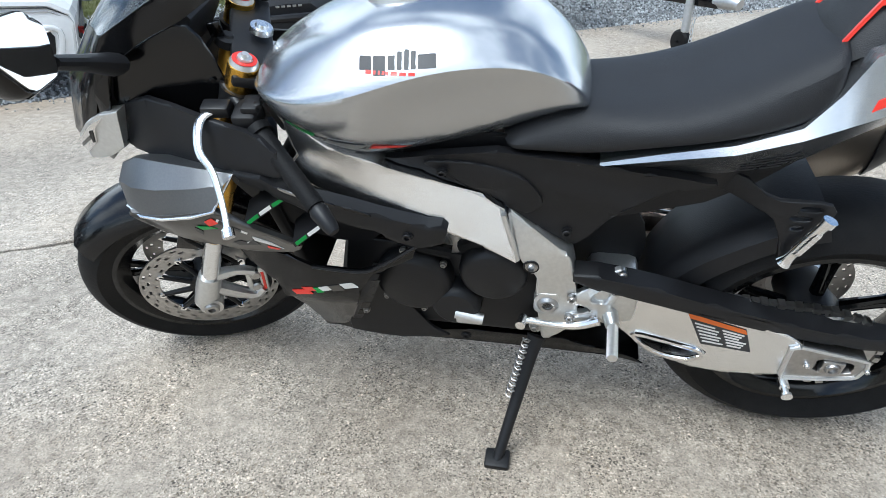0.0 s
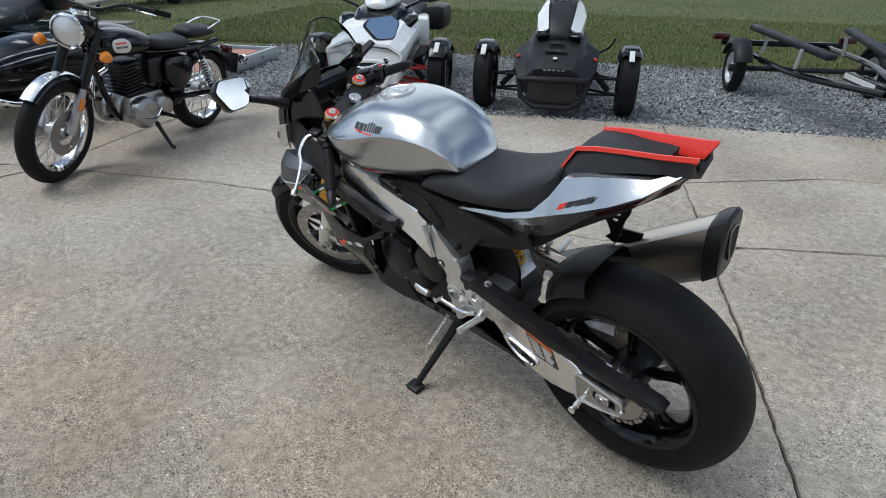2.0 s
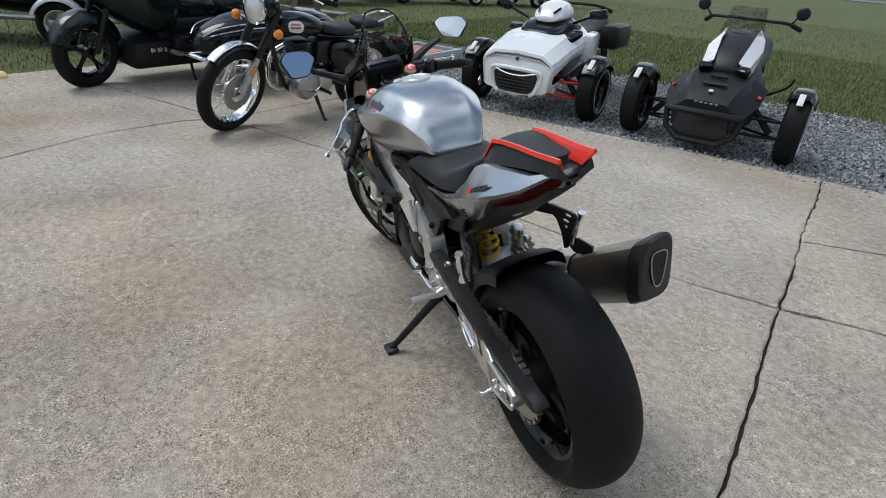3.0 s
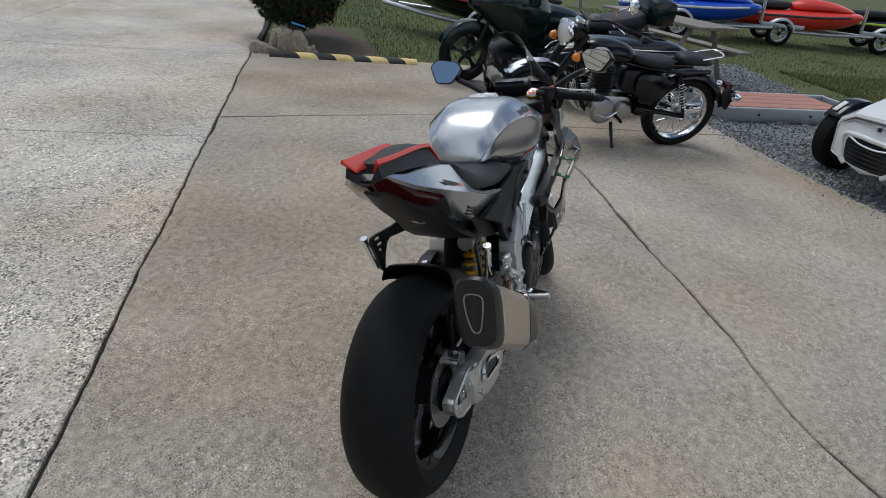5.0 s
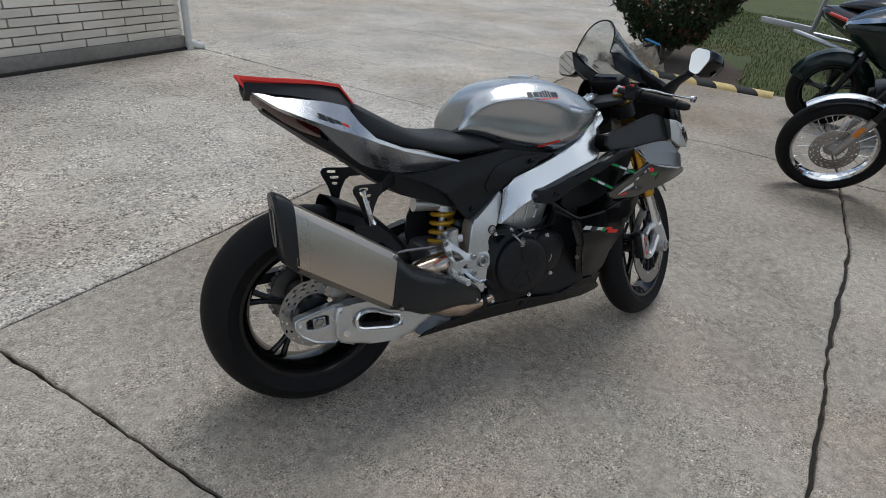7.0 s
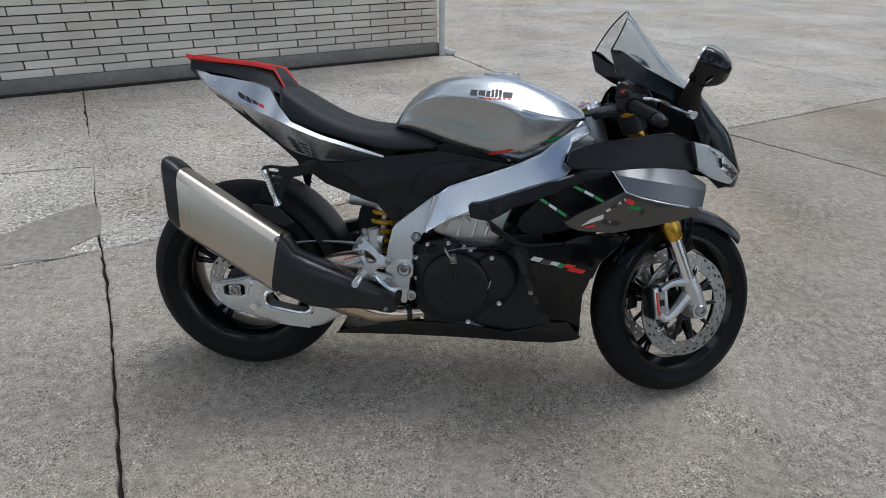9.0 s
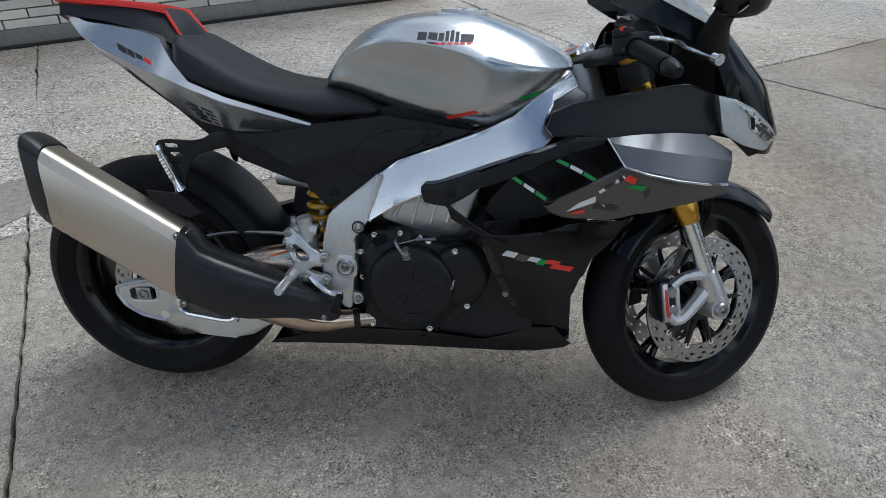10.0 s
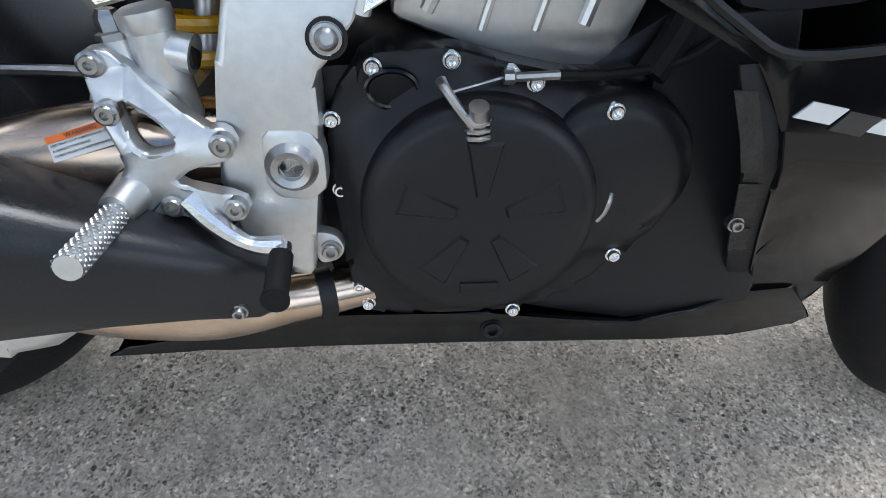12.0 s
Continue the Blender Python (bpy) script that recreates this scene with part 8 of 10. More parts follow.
    tube(bm, [(1.06, 0, 0.88), (1.02, 0, 0.70), (0.92, 0, 0.42), (0.80, 0, 0.26), (0.45, 0, 0.25)], 0.020, 10, 5)
    tube(bm, [(1.06, 0, 0.86), (0.60, 0, 0.69), (0.20, 0.10, 0.68), (-0.10, 0.10, 0.70)], 0.018, 10, 5)
    tube(bm, [(0.60, 0, 0.69), (0.20, -0.10, 0.68), (-0.10, -0.10, 0.70)], 0.018, 10, 5)
    tube(bm, [(0.45, 0, 0.25), (0.42, 0, 0.68)], 0.018, 10, 3)
    part("frame", bm, M["gloss"], b, "black tubular frame")
    bm = bmesh.new()
    block(bm, (0.66, 0, 0.34), (0.36, 0.20, 0.22), None, 0.06)
    en = part("engine", bm, M["steel"], b, "dull alloy single-cylinder engine")
    for s in (1, -1):
        bm = lathe(bmesh.new(), [(0.0005, 0.05), (0.08, 0.045), (0.105, 0.02), (0.11, -0.02)], (0, 0, 0), 32, m=at(0.74, s * 0.12, 0.32, 0, 0, 0 if s > 0 else 180))
        part("engine_cover", bm, M["steel"], en, "polished engine cover")
        bm = lathe(bmesh.new(), [(0.0005, 0.04), (0.06, 0.036), (0.078, 0.01), (0.08, -0.02)], (0, 0, 0), 28, m=at(0.56, s * 0.12, 0.33, 0, 0, 0 if s > 0 else 180))
        part("gear_cover", bm, M["steel"], en)
    bm = bmesh.new()
    cyl = at(0.76, 0, 0.44, 0, 6, 0)
    block(bm, (0, 0, 0.10), (0.13, 0.13, 0.24), cyl, 0.02)
    part("cylinder", bm, M["satin"], en, "finned dark cylinder")
    for k in range(9):
        part("cooling_fin", block(bmesh.new(), (0, 0, 0.02 + k * 0.024), (0.18 - 0.003 * k, 0.17, 0.007), cyl, 0.002), M["satin"], en)
    part("air_box", block(bmesh.new(), (0.44, 0, 0.565), (0.36, 0.17, 0.20), None, 0.05), M["satin"], b, "black air box under the seat")
    part("inner_guard", block(bmesh.new(), (0.36, 0, 0.40), (0.14, 0.16, 0.26), None, 0.03), M["gloss"], b)
    bm = bmesh.new()
    tube(bm, [(0.84, -0.06, 0.60), (0.93, -0.10, 0.52), (0.92, -0.13, 0.32), (0.78, -0.15, 0.22), (0.4, -0.16, 0.22)], 0.02, 12, 6)
    tube(bm, [(0.42, -0.165, 0.22), (0.36, -0.17, 0.23), (-0.28, -0.19, 0.28), (-0.34, -0.19, 0.285)], [0.02, 0.045, 0.045, 0.03], 16)
    part("exhaust", bm, M["chrome"], b, "chrome exhaust")
    bm = bmesh.new()
    tube(bm, [(0.62, 0.10, 0.22), (0.60, 0.20, 0.06), (0.60, 0.22, 0.05)], [0.016, 0.011, 0.016], 8, 3)
    part("side_stand", bm, M["satin"], b)
    bm = bmesh.new()
    tube(bm, [(0.62, 0.16, 0.33), (0.70, 0.18, 0.29), (0.80, 0.18, 0.31)], 0.008, 8, 3)
    part("gear_pedal", bm, M["chrome"], b)


def sidecar():
    m = pose(4.25, -0.69, 0, 0, 0, 116.4) @ pose(0.10, -1.23, 0.03)
    b = thing("sidecar", "black sidecar with chrome stripes and a chrome bumper", "sidecar", m=m)
    rows = [(-0.85, [(0, 0.55), (0.18, 0.54), (0.22, 0.45), (0.18, 0.35), (0, 0.33)]), (-0.55, [(0, 0.72), (0.25, 0.70), (0.30, 0.52), (0.26, 0.30), (0, 0.27)]), (-0.15, [(0, 0.66), (0.27, 0.66), (0.33, 0.50), (0.28, 0.28), (0, 0.25)]), (0.30, [(0, 0.70), (0.24, 0.66), (0.31, 0.50), (0.26, 0.28), (0, 0.25)]),
            (0.62, [(0, 0.60), (0.17, 0.56), (0.23, 0.45), (0.20, 0.31), (0, 0.28)]), (0.82, [(0, 0.46), (0.07, 0.45), (0.09, 0.41), (0.07, 0.36), (0, 0.35)])]
    bd = subdivide(part("body", skin(bmesh.new(), halves(rows)), M["gloss"], b, "glossy black sidecar body", 60), 2)
    for s in (1, -1):
        for dz in (0.0, 0.045):
            bm = bmesh.new()
            tube(bm, [(0.77, s * 0.070, 0.43 + dz * 0.4), (0.62, s * 0.185, 0.50 + dz), (0.30, s * 0.268, 0.545 + dz), (-0.15, s * 0.300, 0.555 + dz), (-0.55, s * 0.272, 0.57 + dz)], 0.006, 6, 5)
            part("chrome_strip", bm, M["chrome"], bd)
    bm = bmesh.new()
    tube(bm, [(0.40, 0.36, 0.24), (0.72, 0.36, 0.25), (0.90, 0.24, 0.33), (0.92, 0, 0.34), (0.90, -0.24, 0.33), (0.72, -0.36, 0.25), (0.40, -0.36, 0.24)], 0.020, 10, 5)
    part("bumper", bm, M["chrome"], b, "chrome tube bumper")
    bm = bmesh.new()
    for y in (0.25, -0.25):
        tube(bm, [(-0.8, y, 0.24), (0.75, y, 0.24)], 0.018, 8)
    tube(bm, [(0.30, 0.25, 0.24), (0.42, 1.12, 0.25)], 0.016, 8)
    tube(bm, [(-0.45, 0.25, 0.24), (0.25, 1.12, 0.24)], 0.016, 8)
    part("chassis", bm, M["gloss"], b)
    wire_wheel("wheel", (-0.45, -0.37, 0.285), 0.315, 0.055, b)
    part("mudguard", arc_guard(Vector((-0.45, -0.37, 0.285)), 0.36, 0.08, 5, 175, None, 0.06), M["gloss"], b)
    bm = bmesh.new()
    pts = [(0.34, -0.20, 0.69), (0.30, -0.14, 0.86), (0.30, 0.14, 0.86), (0.34, 0.20, 0.69)]
    skin(bm, [[Vector(p) for p in pts], [Vector(p) + Vector((-0.004, 0, 0)) for p in pts]], closed=True)
    part("screen", bm, M["screen"], b).visible_shadow = False
    bm = bmesh.new()
    block(bm, (-0.30, 0, 0.62), (0.30, 0.36, 0.12), Matrix.Rotation(-0.3, 4, "Y"), 0.04)
    part("seat", bm, M["vinyl"], b)


def tourer():
    b = thing("touring_motorcycle", "dark green touring motorcycle with broad fairing and panniers", "motorcycle", m=pose(6.20, 0.14, -0.004, -7, 0, 121))
    fa, ra = Vector((1.68, 0, 0.32)), Vector((0, 0, 0.32))
    s0 = fa + Vector((-0.25, 0, 0.55))
    st = Matrix.Translation(s0) @ Matrix.Rotation(radians(12), 4, "Z") @ Matrix.Translation(-s0)
    wheel_thing("front_wheel", fa, 0.325, 0.062, 0.225, 5, b, st, 0.05)
    wheel_thing("rear_wheel", ra, 0.325, 0.085, 0.205, 5, b, None, 0.05)
    part("front_mudguard", arc_guard(fa, 0.355, 0.085, 20, 165, st, 0.10), M["darkgreen"], b, "dark green front mudguard")
    rows = [(0.80, [(0, 0.98), (0.20, 0.97), (0.30, 0.84), (0.31, 0.76), (0.29, 0.50), (0, 0.42)]), (1.10, [(0, 1.09), (0.26, 1.05), (0.37, 0.91), (0.38, 0.82), (0.32, 0.46), (0, 0.40)]), (1.35, [(0, 1.09), (0.24, 1.04), (0.36, 0.93), (0.36, 0.86), (0.26, 0.58), (0, 0.52)]),
            (1.58, [(0, 1.00), (0.17, 0.97), (0.25, 0.90), (0.24, 0.86), (0.15, 0.76), (0, 0.72)]), (1.74, [(0, 0.90), (0.05, 0.89), (0.07, 0.86), (0.07, 0.84), (0.05, 0.81), (0, 0.80)])]
    fr_ = subdivide(part("fairing", skin(bmesh.new(), halves(rows)), M["darkgreen"], b, "glossy dark green fairing with a pointed nose", 30), 1)
    bm = bmesh.new()
    block(bm, (0.92, 0, 0.30), (0.92, 0.58, 0.26), None, 0.07, 0.9)
    part("belly_cover", bm, M["plastic"], b, "black lower engine cover")
    for s in (1, -1):
        bm = bmesh.new()
        skin(bm, [[Vector((x, s * y, z)) for x, y, z in r] for r in (((1.72, 0.035, 0.905), (1.72, 0.04, 0.880), (1.69, 0.03, 0.885)), ((1.60, 0.150, 0.975), (1.61, 0.175, 0.935), (1.56, 0.15, 0.94)), ((1.42, 0.265, 1.025), (1.43, 0.285, 0.995), (1.40, 0.25, 1.0)))])
        part("headlight", bm, M["chrome"], fr_, "slim slanted headlight")
        bm = bmesh.new()
        block(bm, (1.16, s * 0.47, 1.02), (0.10, 0.16, 0.11), None, 0.03)
        part("mirror", bm, M["darkgreen"], b)
        bm = bmesh.new()
        block(bm, (-0.10, s * 0.25, 0.58), (0.56, 0.16, 0.30), None, 0.06)
        part("pannier", bm, M["darkgreen"], b, "dark green pannier")
        bm = bmesh.new()
        tube(bm, [(fa.x - 0.02, s * 0.10, fa.z), (1.45, s * 0.10, 0.85)], 0.025, 12)
        part("fork_leg", turned(bm, st), M["satin"], b)
        bm = bmesh.new()
        tube(bm, [(0.9, s * 0.16, 0.24), (0.2, s * 0.26, 0.26), (-0.45, s * 0.27, 0.30)], [0.03, 0.05, 0.05], 12, 4)
        part("exhaust", bm, M["chrome"], b)
        bm = bmesh.new()
        block(bm, (0.80, s * 0.30, 0.40), (0.36, 0.16, 0.17), None, 0.05)
        part("cylinder_cover", bm, M["satin"], b)
        bm = bmesh.new()
        for k in range(3):
            block(bm, (1.05 + k * 0.07, s * 0.296, 0.36), (0.05, 0.012, 0.045), Matrix.Rotation(0.2, 4, "Y"), 0.004)
        part("vent", bm, M["chrome"], fr_)
        bm = bmesh.new()
        tube(bm, [(1.02, s * 0.08, 1.08), (0.95, s * 0.30, 1.10), (0.82, s * 0.42, 1.06)], 0.013, 8, 4)
        part("handlebar", bm, M["satin"], b)
    bm = bmesh.new()
    block(bm, (0.72, 0, 0.45), (0.70, 0.40, 0.36), None, 0.08)
    part("engine", bm, M["satin"], b)
    rows = [(0.30, [(0, 0.80), (0.16, 0.78), (0.20, 0.68), (0.16, 0.58), (0, 0.56)]), (0.60, [(0, 0.88), (0.18, 0.85), (0.22, 0.72), (0.18, 0.58), (0, 0.56)]), (0.95, [(0, 0.94), (0.18, 0.90), (0.22, 0.76), (0.18, 0.60), (0, 0.56)])]
    subdivide(part("tank", skin(bmesh.new(), halves(rows)), M["darkgreen"], b, "", 60), 1)
    rows = [(-0.42, [(0, 0.95), (0.15, 0.94), (0.18, 0.84), (0.16, 0.72), (0, 0.70)]), (-0.10, [(0, 0.86), (0.17, 0.85), (0.20, 0.77), (0.17, 0.68), (0, 0.66)]), (0.20, [(0, 0.80), (0.19, 0.79), (0.22, 0.72), (0.18, 0.64), (0, 0.62)]), (0.48, [(0, 0.82), (0.14, 0.80), (0.16, 0.74), (0.14, 0.66), (0, 0.64)])]
    subdivide(part("seat", skin(bmesh.new(), halves(rows)), M["vinyl"], b, "black two-step touring seat", 60), 2)
    bm = bmesh.new()
    block(bm, (-0.48, 0, 0.92), (0.34, 0.46, 0.30), None, 0.09)
    part("top_box", bm, M["darkgreen"], b)
    rings = []
    for k in range(5):
        z, x, w = 1.0 + 0.10 * k, 1.36 - 0.09 * k, 0.26 - 0.02 * k
        rings.append([Vector((x - 0.10 * (j / 6 - 0.5) ** 2 * 4, w * (j / 3 - 1), z)) for j in range(7)])
    bm = bmesh.new()
    skin(bm, rings, closed=False, caps=False)
    bmesh.ops.solidify(bm, geom=bm.faces[:], thickness=0.004)
    part("windscreen", bm, M["screen"], b).visible_shadow = False
    bm = bmesh.new()
    tube(bm, [(0.75, 0.22, 0.20), (0.80, 0.38, 0.02)], 0.014, 8)
    part("side_stand", bm, M["satin"], b)


def trike(kind, m):
    """Three-wheeler with two wheels in front."""
    spy = kind == "white"
    label = "white three-wheeled roadster with black grille and red suspension arms" if spy else "black and white three-wheeled roadster with a small clear screen"
    b = thing("three_wheel_roadster", label, "roadster", m=m)
    R = 0.285 if spy else 0.290
    tw = 0.63 if spy else 0.65
    for s in (1, -1):
        c = Vector((0, s * tw, R))
        w = wheel_thing("front_wheel", c, R, 0.085, 0.19, 5, b, None, 0.05, "black front wheel with wide flat tyre", wide=0.85)
        part("tread", lathe(bmesh.new(), [(R + 0.002, -0.060), (R + 0.004, -0.03), (R + 0.004, 0.03), (R + 0.002, 0.060), (R - 0.03, 0.080), (R - 0.03, -0.080)], c, 48, closed=True), M["rubber"], w)
        part("rim_stripe", lathe(bmesh.new(), [(R * 0.66, s * 0.0865), (R * 0.74, s * 0.0875), (R * 0.74, s * 0.080), (R * 0.66, s * 0.080)], c, 40, closed=True), M["steel" if spy else "label"], w)
        part("wheel_guard", arc_guard(c, R + 0.035, 0.105, 35 if spy else 55, 150, None, 0.07), M["gloss"], b, "gloss black wheel guard")
        bm = bmesh.new()
        block(bm, ((R + 0.045) * math.cos(0.92), s * tw, R + (R + 0.045) * math.sin(0.92)), (0.12, 0.045, 0.010), Matrix.Rotation(math.pi / 2 - 0.92, 4, "Y"), 0.004)
        part("reflector", bm, M["label"], b)
        for z in (0.20, 0.34):
            for dx in (-0.14, 0.16):
                bm = bmesh.new()
                tube(bm, [(dx, s * 0.20, z), (0.0, s * (tw - 0.07), z - 0.02)], 0.014 if spy else 0.012, 8)
                part("suspension_arm", bm, M["red" if spy else "satin"], b, "red suspension arm" if spy else "")
        bm = bmesh.new()
        tube(bm, [(0.05, s * 0.22, 0.52), (0.03, s * (tw - 0.16), 0.22)], 0.028, 10)
        part("damper", bm, M["satin"], b)
    if spy:
        rows = [(-0.55, [(0, 0.80), (0.22, 0.79), (0.33, 0.70), (0.34, 0.66), (0.30, 0.45), (0, 0.30)]), (-0.20, [(0, 0.80), (0.27, 0.785), (0.385, 0.69), (0.395, 0.64), (0.33, 0.42), (0, 0.26)]), (0.15, [(0, 0.740), (0.29, 0.715), (0.385, 0.63), (0.395, 0.58), (0.34, 0.36), (0, 0.22)]),
                (0.36, [(0, 0.665), (0.27, 0.640), (0.37, 0.56), (0.38, 0.51), (0.345, 0.30), (0, 0.20)]), (0.462, [(0, 0.610), (0.25, 0.590), (0.350, 0.53), (0.365, 0.48), (0.33, 0.27), (0, 0.19)]), (0.468, [(0, 0.585), (0.24, 0.568), (0.342, 0.51), (0.357, 0.465), (0.322, 0.262), (0, 0.19)]),
                (0.450, [(0, 0.568), (0.235, 0.552), (0.336, 0.50), (0.352, 0.455), (0.318, 0.258), (0, 0.19)]), (0.464, [(0, 0.510), (0.225, 0.500), (0.320, 0.46), (0.335, 0.42), (0.300, 0.25), (0, 0.20)])]
        hood = part("hood", skin(bmesh.new(), halves(rows)), M["white"], b, "glossy white hood with a sharp front lip", 24)
        mouth = [(0.235, 0.415), (0.12, 0.43), (-0.12, 0.43), (-0.235, 0.415), (-0.20, 0.27), (-0.15, 0.225), (0.15, 0.225), (0.20, 0.27)]
        bm = skin(bmesh.new(), [[Vector((x, y * k, 0.325 + (z - 0.325) * k)) for y, z in soft(mouth, 1)] for x, k in ((0.40, 1.05), (0.470, 1.0), (0.474, 0.94))])
        gr = part("grille", bm, M["satin"], hood, "black front grille")
        for k in range(6):
            part("grille_bar", tube(bmesh.new(), [(0.470, 0.20 - 0.006 * (5 - k), 0.25 + k * 0.028), (0.484, 0, 0.243 + k * 0.031), (0.470, -0.20 + 0.006 * (5 - k), 0.25 + k * 0.028)], 0.005, 6, 4), M["gloss"], gr)
        for z0, mat, r in ((0.0, "decal", 0.0045), (-0.022, "steel", 0.003)):
            part("hood_seam", tube(bmesh.new(), [(0.448, 0.335, 0.502 + z0), (0.462, 0.235, 0.556 + z0), (0.468, 0, 0.572 + z0), (0.462, -0.235, 0.556 + z0), (0.448, -0.335, 0.502 + z0)], r, 6), M[mat], hood)
        for s in (1, -1):
            part("side_scoop", skin(bmesh.new(), [[Vector((x, s * y, z)) for x, y, z in r] for r in (((0.40, 0.362, 0.42), (0.40, 0.362, 0.34), (0.40, 0.34, 0.38)), ((0.15, 0.398, 0.53), (0.15, 0.378, 0.40), (0.15, 0.35, 0.46)), ((-0.15, 0.40, 0.58), (-0.15, 0.36, 0.46), (-0.15, 0.34, 0.52)))]), M["gloss"], hood, "black side scoop")
        part("grille_vee", tube(bmesh.new(), [(0.474, 0.235, 0.432), (0.492, 0.10, 0.398), (0.496, 0, 0.390), (0.492, -0.10, 0.398), (0.474, -0.235, 0.432)], 0.008, 6, 2), M["polished"], gr, "bright vee-shaped bar")
        part("grille_trim", tube(bmesh.new(), [(0.462, 0.17, 0.215), (0.470, 0.225, 0.265), (0.466, 0.262, 0.42), (0.484, 0.12, 0.447), (0.488, 0, 0.447), (0.484, -0.12, 0.447), (0.466, -0.262, 0.42), (0.470, -0.225, 0.265), (0.462, -0.17, 0.215)], 0.019, 10, 4), M["white"], gr)
        bm = bmesh.new()
        block(bm, (0.470, 0, 0.535), (0.012, 0.03, 0.03), None, 0.004)
        part("emblem", bm, M["decal"], hood)
        rows = [(-0.50, [(0, 0.88), (0.20, 0.87), (0.27, 0.82), (0.30, 0.76), (0, 0.74)]), (-0.24, [(0, 0.90), (0.22, 0.88), (0.29, 0.82), (0.31, 0.75), (0, 0.73)]), (0.02, [(0, 0.80), (0.16, 0.79), (0.22, 0.76), (0.25, 0.73), (0, 0.70)]), (0.10, [(0, 0.755), (0.10, 0.75), (0.14, 0.735), (0.17, 0.715), (0, 0.70)])]
        subdivide(part("collar", skin(bmesh.new(), halves(rows)), M["gloss"], b, "gloss black screen collar", 60), 2)
        rows = [(-0.50, [(0, 1.02), (0.10, 1.00), (0.15, 0.92), (0.17, 0.86), (0, 0.84)]), (-0.32, [(0, 1.06), (0.13, 1.03), (0.18, 0.94), (0.19, 0.87), (0, 0.85)]), (-0.12, [(0, 0.98), (0.13, 0.96), (0.17, 0.89), (0.16, 0.85), (0, 0.83)]), (-0.03, [(0, 0.88), (0.08, 0.87), (0.10, 0.85), (0.08, 0.83), (0, 0.82)])]
        cowl = subdivide(part("cowl", skin(bmesh.new(), halves(rows)), M["white"], b, "white top cowl with two dark slots", 30), 1)
        for s in (1, -1):
            bm = bmesh.new()
            block(bm, (-0.105, s * 0.095, 0.945), (0.11, 0.012, 0.022), Matrix.Rotation(-s * 0.35, 4, "Z") @ Matrix.Rotation(0.45, 4, "Y"), 0.004)
            part("slot", bm, M["gloss"], cowl)
            bm = bmesh.new()
            block(bm, (-0.06, s * 0.30, 0.735), (0.20, 0.13, 0.07), Matrix.Rotation(-s * 0.3, 4, "Z") @ Matrix.Rotation(0.35, 4, "Y"), 0.025)
            part("headlight", bm, M["gloss"], b, "dark headlight")
            bm = bmesh.new()
            tube(bm, [(-0.20, s * 0.24, 0.84), (-0.16, s * 0.42, 0.92)], 0.014, 8)
            mi = part("mirror", bm, M["gloss"], b)
            bm = bmesh.new()
            block(bm, (-0.15, s * 0.50, 0.95), (0.08, 0.17, 0.09), Matrix.Rotation(s * 0.2, 4, "X"), 0.03)
            part("mirror_shell", bm, M["gloss"], mi)
            bm = bmesh.new()
            block(bm, (-0.45, s * 0.36, 0.62), (0.50, 0.12, 0.26), Matrix.Rotation(s * 0.2, 4, "Z"), 0.05)
            part("side_cowl", bm, M["white"], b)
            bm = bmesh.new()
            block(bm, (-1.35, s * 0.34, 0.66), (0.50, 0.22, 0.26), None, 0.06)
            part("saddle_case", bm, M["satin"], b)
    else:
        rows = [(-0.60, [(0, 0.74), (0.18, 0.72), (0.24, 0.60), (0.22, 0.40), (0, 0.30)]), (-0.25, [(0, 0.72), (0.22, 0.70), (0.30, 0.58), (0.28, 0.36), (0, 0.24)]), (0.05, [(0, 0.62), (0.23, 0.60), (0.33, 0.50), (0.30, 0.30), (0, 0.20)]), (0.26, [(0, 0.54), (0.19, 0.52), (0.29, 0.42), (0.27, 0.24), (0, 0.17)]), (0.37, [(0, 0.45), (0.16, 0.44), (0.26, 0.36), (0.24, 0.22), (0, 0.17)])]
        hood = part("hood", skin(bmesh.new(), halves(rows)), M["plastic"], b, "matt black front hood with flat facets", 22)
        bm = bmesh.new()
        tube(bm, [(0.36, 0.30, 0.35), (0.42, 0.17, 0.365), (0.43, -0.17, 0.365), (0.36, -0.30, 0.35), (0.38, -0.27, 0.20), (0.41, -0.16, 0.125), (0.41, 0.16, 0.125), (0.38, 0.27, 0.20), (0.36, 0.30, 0.35)], 0.027, 8)
        bp = part("bumper", bm, M["plastic"], b, "black plastic bumper round a deep mouth")
        bm = bmesh.new()
        block(bm, (0.37, 0, 0.245), (0.05, 0.46, 0.22), None, 0.02, 0.9)
        part("grille", bm, M["carbon"], bp)
        for s in (1, -1):
            bm = bmesh.new()
            skin(bm, [[Vector((x, s * y, z)) for x, y, z in r] for r in (((0.38, 0.18, 0.40), (0.36, 0.31, 0.36), (0.34, 0.30, 0.28)), ((0.22, 0.22, 0.51), (0.18, 0.37, 0.44), (0.16, 0.34, 0.30)), ((-0.05, 0.26, 0.62), (-0.08, 0.38, 0.54), (-0.10, 0.34, 0.36)))])
            part("cheek", bm, M["plastic"], b, "angular black side cheek")
        for x, z, w in ((0.10, 0.62, 0.14), (0.22, 0.57, 0.20)):
            bm = bmesh.new()
            block(bm, (x, 0, z), (0.035, w, 0.012), Matrix.Rotation(0.35, 4, "Y"), 0.004)
            part("hood_slot", bm, M["gloss"], hood)
        for k in range(5):
            bm = bmesh.new()
            block(bm, (0.372, -0.08 + k * 0.04, 0.435), (0.010, 0.026, 0.014), None, 0.002)
            part("name_bar", bm, M["steel"], hood)
        bm = bmesh.new()
